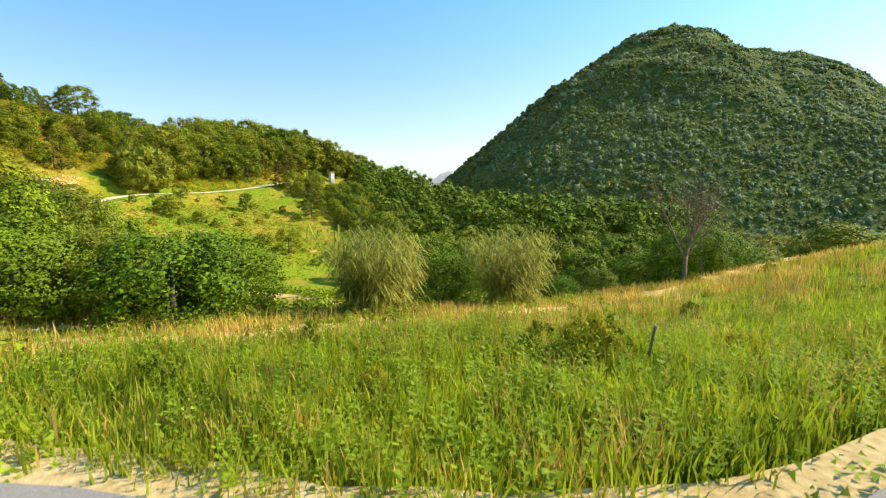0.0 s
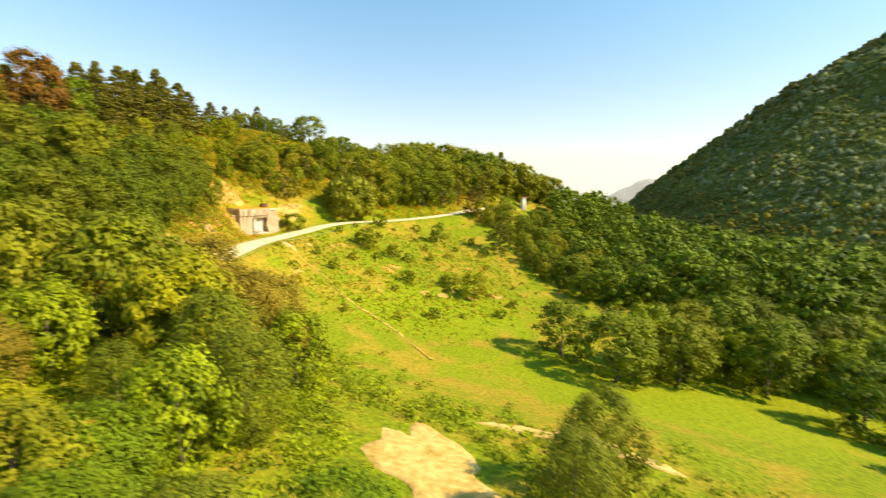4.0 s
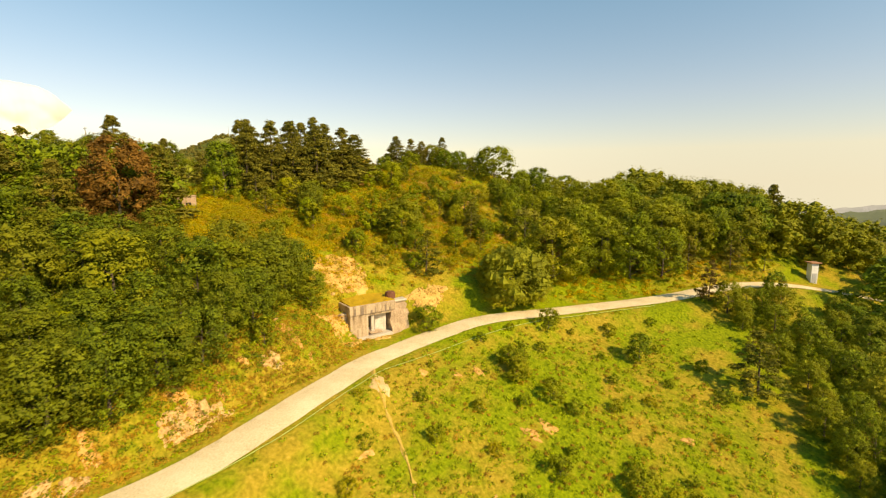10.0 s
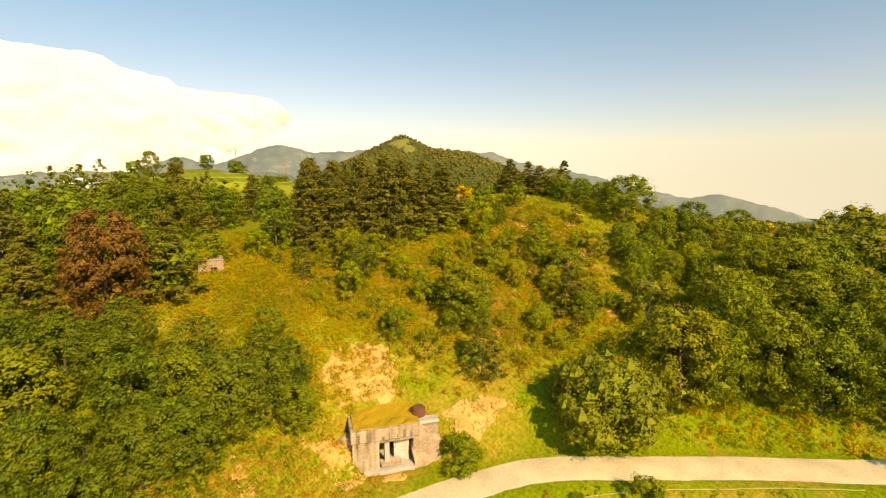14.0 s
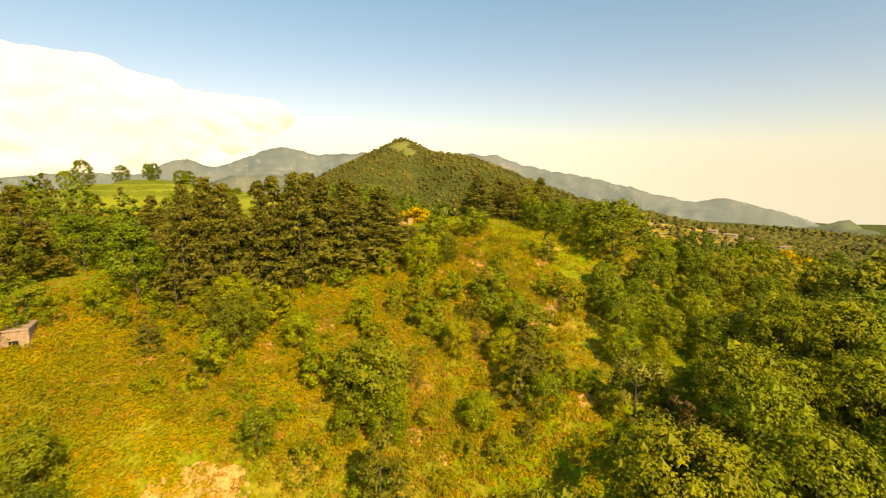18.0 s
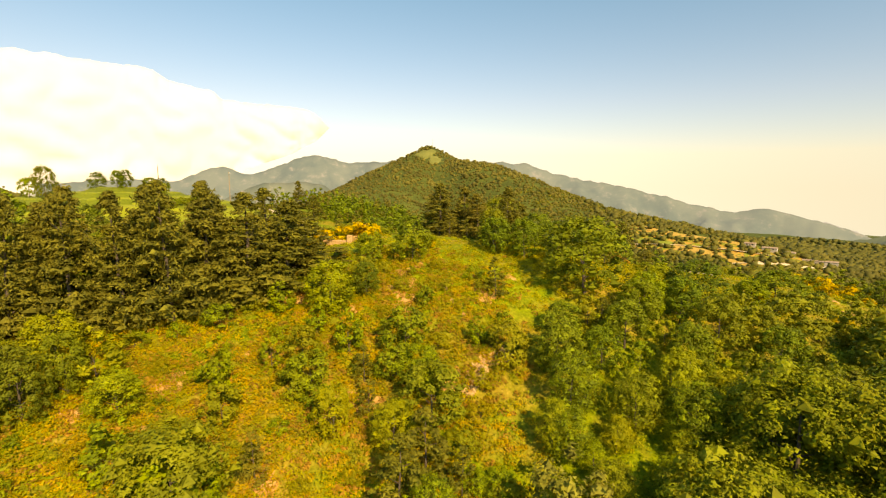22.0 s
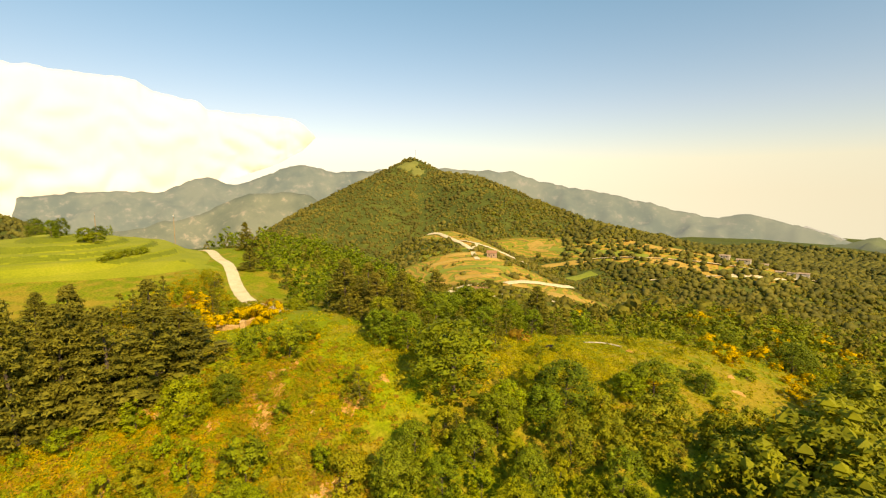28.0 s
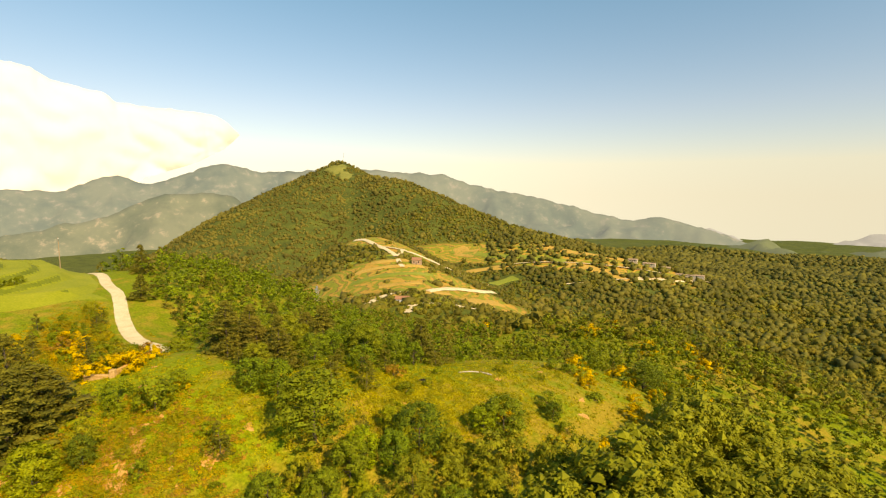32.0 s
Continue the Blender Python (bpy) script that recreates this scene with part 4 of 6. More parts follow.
scatter(MEADOW_EDGE, 2.8, ["broadleaf"] * 6 + ["shrub"], 0.85, 1.2, "meadow edge trees", 70)
scatter(HEDGE, 3.0, ["broadleaf"] * 4 + ["sapling", "shrub"], 0.55, 0.9, "valley hedge", 80)
scatter(PINES, 5.6, ["pine"] * 6 + ["broadleaf"], 0.5, 1.05, "pine stand", 36)
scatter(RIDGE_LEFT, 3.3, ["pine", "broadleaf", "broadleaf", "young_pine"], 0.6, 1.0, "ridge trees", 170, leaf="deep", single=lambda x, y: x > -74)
scatter(PLATEAU, 3.2, ["broadleaf"] * 4 + ["young_pine", "pine"], 0.5, 0.85, "plateau wood", 260, leaf="dark", single=lambda x, y: x > -78 and y < 146)
scatter(SPUR, 3.2, ["broadleaf"] * 4 + ["sapling", "sapling", "shrub", "young_pine"], 0.4, 0.68, "spur wood", 170, leaf="light", single=lambda x, y: y < 150 and x < -26)
scatter(SLOPES_WEST, 5.0, ["broadleaf"] * 3 + ["pine"], 0.6, 1.0, "slopes below the plateau", 480, single=lambda x, y: False)
scatter(NORTH, 5.0, ["broadleaf"] * 5 + ["pine"], 0.6, 1.05, "slope below the spur", 380, single=lambda x, y: False)
scatter(SCRUB, 2.4, ["light_shrub"] * 4 + ["shrub"] * 3 + ["sapling", "sapling", "young_pine"], 0.45, 1.0, "hillside scrub", 210, open_ground=False)
scatter(SCRUB, 6.5, ["sapling", "broadleaf", "broadleaf", "young_pine"], 0.42, 0.7, "hillside young trees", 26, leaf="light")
scatter(SCRUB_PLATEAU, 2.5, ["shrub", "shrub", "light_shrub", "light_shrub", "dry_bush", "young_pine"], 0.6, 1.1, "plateau scrub", 110)
scatter(SLOPE, 3.6, ["light_shrub", "shrub", "shrub"], 0.25, 0.7, "meadow shrubs", 44)
scatter(CLEARINGS[0], 5, ["light_shrub", "shrub", "light_shrub"], 0.35, 0.8, "hilltop shrubs", 22, open_ground=False)
scatter(TERRACE_EDGE, 7, ["broadleaf", "shrub", "sapling"], 0.5, 0.8, "terrace trees", 6)
for x_, y_, s_, w_ in [(-142, 71.5, 0.95, 0.85), (-146, 68.5, 0.7, 1.0), (-144, 84, 0.6, 1.0), (-147, 85.5, 0.62, 1.0), (-143, 92.5, 0.5, 1.3), (-138, 90, 0.5, 1.2), (-150, 62, 0.4, 1.2)]:
    mark("broadleaf", x_, y_, s_, w_, 2.0, label="dark rounded tree on the mown terraces")
mark("pine", -142, 124.5, 0.85, 1.1, 3.0)
mark("pine", -112, 118, 0.6, 1.1, 3.0)
RIM = [(-36, 139), (-30, 141), (-23, 149), (-26, 167), (-36, 172), (-34, 182), (-14, 178), (-8, 158), (-20, 138)]
scatter(RIM, 2.8, ["shrub", "shrub", "light_shrub", "sapling", "broadleaf"], 0.45, 0.8, "rim of the hilltop meadow", 90)
scatter(RIM, 5.0, ["broom"], 0.6, 1.2, "broom on the hilltop", 22, open_ground=False)
plant("shrub", -73, 115.0, 1.2, 1.2)
plant("shrub", -72.2, 113.2, 0.9, 1.1)
gather()


# ---- grass and low growth: too many to count ----
def blades(name, poly, n, lo, hi, mat, label, seed, lean=0.35, tuft=9, wide=0.010, spread=0.14, thin=lambda x, y: 1.0):
    """Bent, tapering blades in tufts."""
    r = np.random.default_rng(seed)
    xs, ys = [p[0] for p in poly], [p[1] for p in poly]
    c = []
    while len(c) < n // tuft:
        x, y = r.uniform(min(xs), max(xs)), r.uniform(min(ys), max(ys))
        if inside(x, y, poly) and r.uniform() < thin(x, y):
            c.append((x, y))
    c = np.repeat(np.array(c), tuft, 0)
    c = c + r.normal(size=c.shape) * spread
    z = ground_z(c[:, 0], c[:, 1]) - 0.04
    m = len(c)
    base = np.column_stack([c, z])
    h = r.uniform(lo, hi, m)[:, None] * np.repeat(r.uniform(0.7, 1.2, m // tuft), tuft)[:, None]
    a, g = r.uniform(0, 2 * np.pi, m), r.uniform(0, 2 * np.pi, m)
    out = np.column_stack([np.cos(a), np.sin(a), np.zeros(m)]) * r.uniform(0.2, 1, (m, 1)) * lean
    s = np.column_stack([np.cos(g), np.sin(g), np.zeros(m)]) * wide * (h / hi) * 1.5
    up = np.array([0, 0, 1.0])
    mid, tip = base + h * (0.55 * up + 0.3 * out), base + h * (up * r.uniform(0.8, 1, (m, 1)) + out)
    v = np.stack([base - s, base + s, mid + 0.8 * s, mid - 0.8 * s, tip], 1).reshape(-1, 3)
    k = np.arange(m)[:, None] * 5
    f = [tuple(q) for q in (k + [0, 1, 2, 3]).tolist()] + [tuple(q) for q in (k + [3, 2, 4]).tolist()]
    return tagged(new(name, mesh_from(name, v, f, mat)), label, "grass", kind="stuff")


def low_growth(name, poly, n, lo, hi, mat, label, seed, sprays=44, leaf=0.095):
    """Knee-high domes of small leaf sprays, close together."""
    r = np.random.default_rng(seed)
    xs, ys = [p[0] for p in poly], [p[1] for p in poly]
    c = []
    while len(c) < n:
        x, y = r.uniform(min(xs) - 4, max(xs) + 4), r.uniform(min(ys) - 4, max(ys) + 4)
        if inside(x + 2.4 * r.normal(), y + 2.4 * r.normal(), poly) and min(((ROAD_LINE - (x, y)) ** 2).sum(1).min(), ((UPPER_LINE - (x, y)) ** 2).sum(1).min()) > 5 and not inside(x, y, CLEARINGS[4]):
            c.append((x, y))
    c = np.array(c)
    base = np.column_stack([c, ground_z(c[:, 0], c[:, 1])])
    s = r.uniform(lo, hi, n)
    d = r.normal(size=(n, sprays, 3))
    d /= np.linalg.norm(d, axis=2)[..., None]
    d[..., 2] = abs(d[..., 2])
    pts = base[:, None] + d * s[:, None, None] * np.array([1.2, 1.2, 0.8]) * r.uniform(0.5, 1, (n, sprays, 1))
    nor = d + np.array([0, 0, 0.5]) + r.normal(size=d.shape) * 0.4
    nor = (nor / np.linalg.norm(nor, axis=2)[..., None]).reshape(-1, 3)
    v, f = leaf_tris(pts.reshape(-1, 3), nor, leaf, r)
    return tagged(new(name, mesh_from(name, v, f, mat)), label, "undergrowth", kind="stuff")


VERGE = [(-14, 9.5), (-9, 7.6), (-4.6, 5.0), (-3.0, 4.0), (-1, 2.5), (1.6, 2.15), (3, 2.3), (5, 2.4), (12, 0.5), (24, -1), (34, 2), (34, 14), (22, 13), (12, 10.5), (4, 9.5), (-4, 8.5), (-12, 12)]
BANK = [(-12, 10), (-4, 8), (4, 9), (12, 10), (22, 12.5), (34, 13), (34, 20), (22, 19), (12, 17), (4, 15), (-4, 13.5), (-10, 15)]
def weeds(name, poly, n, lo, hi, mat, label, seed, thin=lambda x, y: 1.0):
    """Upright leafy stalks with pointed leaves all the way up."""
    r = np.random.default_rng(seed)
    xs, ys = [p[0] for p in poly], [p[1] for p in poly]
    c = []
    while len(c) < n:
        x, y = r.uniform(min(xs), max(xs)), r.uniform(min(ys), max(ys))
        if inside(x, y, poly) and r.uniform() < thin(x, y):
            c.append((x, y))
    c = np.array(c)
    base = np.column_stack([c, ground_z(c[:, 0], c[:, 1])])
    h, lv = r.uniform(lo, hi, n), 16
    lean = np.column_stack([r.normal(size=(n, 2)) * 0.12, np.ones(n)])
    t = np.linspace(0.15, 1, lv)
    q = base[:, None] + lean[:, None] * (h[:, None] * t)[..., None]
    a = r.uniform(0, 6.283, (n, 1)) + np.arange(lv) * 2.4
    out = np.stack([np.cos(a), np.sin(a), np.full(a.shape, 0.35)], -1)
    side = np.stack([-np.sin(a), np.cos(a), np.zeros(a.shape)], -1)
    ln = (0.13 * (1.15 - 0.75 * t) * (0.7 + 0.5 * r.uniform(size=(n, 1))))[..., None]
    v = np.stack([q - side * ln * 0.1, q + out * ln * 0.5 + side * ln * 0.26, q + out * ln, q + out * ln * 0.5 - side * ln * 0.26], 2).reshape(-1, 3)
    f = np.arange(len(v)).reshape(-1, 4)
    return tagged(new(name, mesh_from(name, v, f, mat)), label, "weeds", kind="stuff")


def tufty(x, y):
    return min(1.0, max(0.06, 0.5 + 0.9 * float(waves(np.array([x]), np.array([y]), 0.9, 2.0)[0])))


def verge_thin(x, y):
    return tufty(x, y) * (1.0 if y < 7.2 + 0.02 * x else 0.22)


blades("tall_grass", VERGE, 66000, 0.2, 0.62, GRASS, "lush tall green roadside grass", 31, thin=verge_thin)
NEAR_VERGE = [(-6, 6.2), (-4.4, 5.0), (-3, 4.1), (-1, 2.5), (1.6, 2.15), (3, 2.3), (6, 2.5), (8, 6), (2, 9), (-5, 9)]
blades("near_grass", NEAR_VERGE, 36000, 0.12, 0.45, GRASS, "thick green grass along the roadside", 28)
blades("near_pale_grass", NEAR_VERGE, 7000, 0.15, 0.5, GRASS_PALE, "yellowing grass along the roadside", 59)
weeds("near_weeds", NEAR_VERGE, 750, 0.3, 0.8, WEED, "leafy weeds thick along the roadside", 27)
low_growth("weed_thicket", [(-9, 7.8), (-4.6, 5.2), (-1, 3.2), (2, 2.9), (6, 3.2), (12, 2.4), (12, 8.5), (4, 8.8), (-4, 8.2), (-9, 9)], 260, 0.22, 0.6, WEED, "thick leafy weeds standing in the roadside grass", 26, 110, 0.05)
blades("short_grass", VERGE, 30000, 0.1, 0.3, GRASS, "short green grass between the tall tufts", 30)
blades("dry_grass", VERGE, 30000, 0.2, 0.55, STRAW, "dry straw among the roadside grass", 32, thin=lambda x, y: tufty(y + 7, x))
weeds("roadside_weeds", VERGE, 900, 0.35, 0.8, WEED, "leafy green weeds among the roadside grass", 29, thin=lambda x, y: tufty(x + 13, y + 5))
blades("bank_grass", BANK, 24000, 0.12, 0.4, GRASS, "green grass on the bank", 33, thin=lambda x, y: tufty(x, y + 4))
blades("straw_grass", BANK, 38000, 0.12, 0.5, STRAW, "dry yellow grass on the bank", 34, thin=lambda x, y: tufty(x + 3, y))
low_growth("scrub_growth", SCRUB, 2800, 0.2, 0.6, SCRUB_LEAF, "yellow-green low scrub and dry grass on the hillside", 35)
low_growth("scrub_green", SCRUB, 3000, 0.25, 0.75, SCRUB_OLIVE, "green low scrub on the hillside", 36)
low_growth("scrub_herbs", SCRUB, 500, 0.3, 0.8, LEAF_MID, "leafy green herbs and seedlings on the hillside", 58, 70, 0.075)
low_growth("scrub_dry", SCRUB, 1900, 0.15, 0.5, LEAF_DRY, "rusty dry low scrub on the hillside", 37)
KNOLL = [(-54, 61), (-46, 59), (-40, 65), (-37, 70), (-38, 76), (-47, 73), (-54, 69)]
low_growth("knoll_scrub", KNOLL, 800, 0.3, 0.8, SCRUB_OLIVE, "olive-green scrub round the pillbox", 62)
low_growth("knoll_dry", KNOLL, 500, 0.2, 0.6, SCRUB_LEAF, "yellow dry scrub round the pillbox", 63)
low_growth("slope_growth", SLOPE, 2200, 0.12, 0.34, GRASS, "green tufts on the meadow slope", 38, 22, 0.085)
low_growth("slope_dry", SLOPE, 700, 0.12, 0.35, LEAF_DRY, "dry tufts on the meadow slope", 39, 22, 0.085)
low_growth("road_bank_growth", ROADBANK, 1700, 0.12, 0.4, LEAF_DRY, "dry orange tufts on the road bank", 40, 22, 0.085)
low_growth("road_bank_green", ROADBANK, 900, 0.12, 0.4, GRASS, "green tufts on the road bank", 41, 22, 0.085)
low_growth("top_growth", TOP, 2600, 0.12, 0.4, GRASS_PALE, "yellow-green tufts on the hilltop meadow", 42, 22, 0.085)
low_growth("plateau_growth", SCRUB_PLATEAU, 1200, 0.3, 0.8, SCRUB_LEAF, "yellow-green scrub on the plateau", 43)
low_growth("forest_floor", FOREST_LEFT, 1300, 0.25, 0.7, LEAF, "dark undergrowth beneath the hillside trees", 45)
low_growth("wood_edge_floor", LEFT_EDGE, 420, 0.25, 0.7, LEAF, "dark undergrowth at the edge of the hillside wood", 53)
low_growth("forest_floor", FOREST_ROAD, 1300, 0.4, 1.2, LEAF, "dark undergrowth beneath the roadside trees", 46)
low_growth("hilltop_growth", CLEARINGS[0], 1300, 0.1, 0.35, GRASS_PALE, "yellow-green tufts in the hilltop meadow", 47, 22, 0.085)
low_growth("hilltop_green", [(-50, 114), (-42, 117), (-31, 131), (-35, 143), (-48, 136), (-56, 126)], 2600, 0.2, 0.55, GRASS_PALE, "yellow-green grass tufts on the open hilltop", 57, 24, 0.1)
low_growth("thicket_floor", ROAD_EDGE, 700, 0.3, 0.8, LEAF_BRIGHT, "green undergrowth of the roadside thicket", 49)
UPHILL = [(-20, 93.5), (-17, 94.5), (-9.5, 102), (-3, 107.5), (4, 113.5), (2, 116), (-6, 110), (-13, 104), (-21, 97)]
low_growth("bank_scrub", UPHILL, 420, 0.2, 0.6, SCRUB_LEAF, "yellow-green scrub on the bank above the road", 51)
low_growth("bank_grass_tufts", UPHILL, 420, 0.15, 0.45, GRASS, "green tufts on the bank above the road", 52)
low_growth("valley_floor", VALLEY_EDGE, 600, 0.3, 0.8, LEAF, "dark undergrowth at the edge of the valley wood", 50)
low_growth("plateau_floor", PLATEAU, 1200, 0.3, 0.8, LEAF_BRIGHT, "green undergrowth of the plateau", 48)
low_growth("gully_growth", GULLY, 1500, 0.25, 0.7, LEAF_BRIGHT, "bright green undergrowth in the gully", 44)


# ---- far woods, one mass of tree clumps on each hill ----
ICO = bmesh.new()
bmesh.ops.create_icosphere(ICO, subdivisions=1, radius=1.0)
ICO_V0 = np.array([v.co[:] for v in ICO.verts])
ICO_F0 = np.array([[v.index for v in f.verts] for f in ICO.faces])
ICO.free()


def clumps(name, spots, sizes, mat, label, seed=3, coarse=False, tall=1.15, tufts=0, sit=0.45):
    ICO_V, ICO_F = (OCT_V, OCT_F) if coarse else (ICO_V0, ICO_F0)
    r = np.random.default_rng(seed)
    n = len(spots)
    z = ground_z(spots[:, 0], spots[:, 1])
    j = 1 + 0.22 * r.normal(size=(n, len(ICO_V), 1)).clip(-1.4, 1.4)
    a = r.uniform(0, 6.283, n)
    b = r.uniform(0.3, 1.2, n)
    ca, sa, cb_, sb = np.cos(a), np.sin(a), np.cos(b), np.sin(b)
    x_, y_, z_ = ICO_V.T
    u_ = y_[None] * cb_[:, None] - z_[None] * sb[:, None]
    w_ = y_[None] * sb[:, None] + z_[None] * cb_[:, None]
    turned = np.stack([x_[None] * ca[:, None] - u_ * sa[:, None], x_[None] * sa[:, None] + u_ * ca[:, None], w_], -1)
    v = turned * j * sizes[:, None, None] * np.array([1, 1, tall]) * (0.78 if tufts > 5 else 1.0)
    v = v + np.stack([spots[:, 0], spots[:, 1], z + sit * sizes], 1)[:, None]
    f = ICO_F[None] + (np.arange(n) * len(ICO_V))[:, None, None]
    v, f = v.reshape(-1, 3), f.reshape(-1, 3)
    if tufts:
        d = r.normal(size=(n, tufts, 3))
        d /= np.linalg.norm(d, axis=2)[..., None]
        d[..., 2] = abs(d[..., 2]) - 0.25
        d *= r.uniform(0.7, 1.05, (n, tufts, 1))
        c = np.stack([spots[:, 0], spots[:, 1], z + sit * sizes], 1)
        q = (c[:, None] + d * sizes[:, None, None] * np.array([1.1, 1.1, tall * 1.05])).reshape(-1, 3)
        u = d.reshape(-1, 3) + 0.5 * r.normal(size=(n * tufts, 3)) + np.array([0, 0, 0.4])
        tv, tf = leaf_tris(q, u / np.linalg.norm(u, axis=1)[:, None], 0.27, r, 0.7)
        tv = (tv.reshape(-1, 3, 3) - q[:, None]) * np.repeat(sizes, tufts)[:, None, None] * 1.1 + q[:, None]
        v, f = np.concatenate([v, tv.reshape(-1, 3)]), np.concatenate([f, tf + len(v)])
    ob = new(name, mesh_from(name, v, f, mat, flat=False))
    return tagged(ob, label, "forest", kind="stuff")


def spots_in(n, seed, cx, cy, radius, keepers):
    r = np.random.default_rng(seed)
    a, d = r.uniform(0, 2 * np.pi, n), radius * np.sqrt(r.uniform(0, 1, n))
    p = np.stack([cx + d * np.cos(a), cy + d * np.sin(a)], 1)
    return p[keepers(p[:, 0], p[:, 1], r)]


def seen_side(x, y, cx, cy, slack):
    """The side of a hill that faces the walk."""
    return (x - cx) * (-10 - cx) + (y - cy) * (80 - cy) > -slack * math.hypot(cx, cy)


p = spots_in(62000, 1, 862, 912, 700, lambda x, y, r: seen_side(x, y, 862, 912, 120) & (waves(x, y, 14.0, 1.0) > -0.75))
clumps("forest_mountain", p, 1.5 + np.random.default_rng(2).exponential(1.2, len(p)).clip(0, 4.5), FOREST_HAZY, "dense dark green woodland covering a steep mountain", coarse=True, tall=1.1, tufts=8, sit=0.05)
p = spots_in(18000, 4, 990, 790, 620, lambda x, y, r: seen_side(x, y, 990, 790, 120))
clumps("forest_mountain", p, 2.0 + np.random.default_rng(5).exponential(1.6, len(p)).clip(0, 5), FOREST_HAZIER, "hazy woodland on the mountain shoulder", coarse=True, tall=1.2, tufts=8, sit=0.1)


FIELD_LINES = [("g", 2.6, [(-450, 386), (-436, 389), (-400, 380), (-376, 376), (-352, 369)]), ("g", 3.0, [(-249, 316), (-258, 345), (-266, 372), (-276, 418)]),
               ("d", 6.0, [(-225, 330), (-236, 356), (-246, 390)]), ("l", 5.0, [(-420, 506), (-394, 508), (-360, 512), (-339, 518), (-301, 533), (-280, 540)]),
               ("d", 9.0, [(-418, 514), (-400, 508), (-384, 512)]), ("d", 7.0, [(-277, 536), (-251, 541), (-226, 545), (-206, 545)]),
               ("d", 6.0, [(-330, 560), (-290, 566), (-262, 580), (-240, 590)]), ("g", 4.0, [(-210, 552), (-197, 569), (-186, 580), (-172, 606)]),
               ("d", 5.0, [(-440, 440), (-410, 446), (-380, 440)]), ("l", 6.0, [(-330, 430), (-310, 450), (-300, 480)]), ("d", 5.0, [(-360, 470), (-335, 490), (-315, 500)])]


def fields(x, y):
    """The terraced fields below the hill."""
    out = np.zeros(np.shape(x), bool)
    for cx, cy, turn, a, c in FIELD_ZONES:
        u, v = (x - cx) * math.cos(turn) + (y - cy) * math.sin(turn), (y - cy) * math.cos(turn) - (x - cx) * math.sin(turn)
        out = out | ((np.hypot(u / a, v / c) < 1) & (waves(x, y, 8.0, 3.0) > -0.62))
    for _, half, line in FIELD_LINES:
        for qx, qy in smooth(line, 6.0):
            out = out | (np.hypot(x - qx, y - qy) < half + 3 + 0.25 * half * waves(x, y, 5.0))
    return out


def bald(x, y):
    """The grassy patches beside the summit."""
    return (np.hypot((x + 822) / 17, (y - 588) / 20) < 1) | (np.hypot((x + 786) / 18, (y - 588) / 16) < 1)


p = spots_in(44000, 6, -640, 590, 520, lambda x, y, r: seen_side(x, y, -859, 612, 150) & ~bald(x, y) & ~fields(x, y) & (waves(x, y, 11.0, 4.0) > -0.6))
clumps("forest_peak", p, 1.2 + np.random.default_rng(7).exponential(0.9, len(p)).clip(0, 4), FOREST_PEAK, "scrubby woodland on the conical hill", coarse=True, tall=0.9, tufts=3, sit=0.15)
p = spots_in(21000, 8, -220, 430, 340, lambda x, y, r: (np.hypot(x + 40, y - 85) > 150) & ~fields(x, y) & (waves(x, y, 12.0, 6.0) > -0.5))
mixed = np.random.default_rng(90).uniform(size=len(p)) + 0.35 * waves(p[:, 0], p[:, 1], 22.0, 2.0) < 0.45
clumps("forest_slopes_dark", p[mixed], 1.1 + np.random.default_rng(19).exponential(0.7, mixed.sum()).clip(0, 3), FOREST, "dark pine and oak woodland on the slopes", coarse=True, tall=1.1, tufts=13)
p = p[~mixed]
clumps("forest_slopes", p, 0.9 + np.random.default_rng(9).exponential(0.55, len(p)).clip(0, 2.6), FOREST_LIGHT, "mixed woodland on the slopes below the hill", coarse=True, tall=0.9, tufts=13)
p = spots_in(13000, 10, 170, 380, 360, lambda x, y, r: np.hypot(x + 40, y - 85) > 140)
p = p[waves(p[:, 0], p[:, 1], 16.0, 8.0) < 0.62]
mixed = np.random.default_rng(91).uniform(size=len(p)) + 0.35 * waves(p[:, 0], p[:, 1], 20.0, 2.0) < 0.45
clumps("forest_valley_dark", p[mixed], 1.6 + np.random.default_rng(21).exponential(1.0, mixed.sum()).clip(0, 4), FOREST, "dark woodland patches in the deep valley", coarse=True, tall=1.0, tufts=20)
p = p[~mixed]
clumps("forest_valley", p, 1.4 + np.random.default_rng(11).exponential(0.9, len(p)).clip(0, 3.5), FOREST_LIGHT, "woodland filling the deep valley", coarse=True, tall=1.0, tufts=20)
p = spots_in(9000, 12, -900, -120, 330, lambda x, y, r: seen_side(x, y, -900, -150, 100))
clumps("forest_left_hill", p, np.random.default_rng(13).uniform(2.5, 5.0, len(p)), FOREST_PEAK, "dark woodland on a neighbouring hill", coarse=True)
p = spots_in(14000, 14, -60, 800, 420, lambda x, y, r: (y > 480) & (waves(x, y, 12.0, 6.0) > -0.5))
p = np.concatenate([p, spots_in(12000, 16, 250, 1250, 800, lambda x, y, r: y > 700)])
clumps("forest_far", p, np.random.default_rng(15).uniform(2.0, 4.5, len(p)) * np.where(p[:, 1] > 900, 1.8, 1.0), FOREST_PEAK, "dark woodland on the far ridge", coarse=True, tall=0.8)


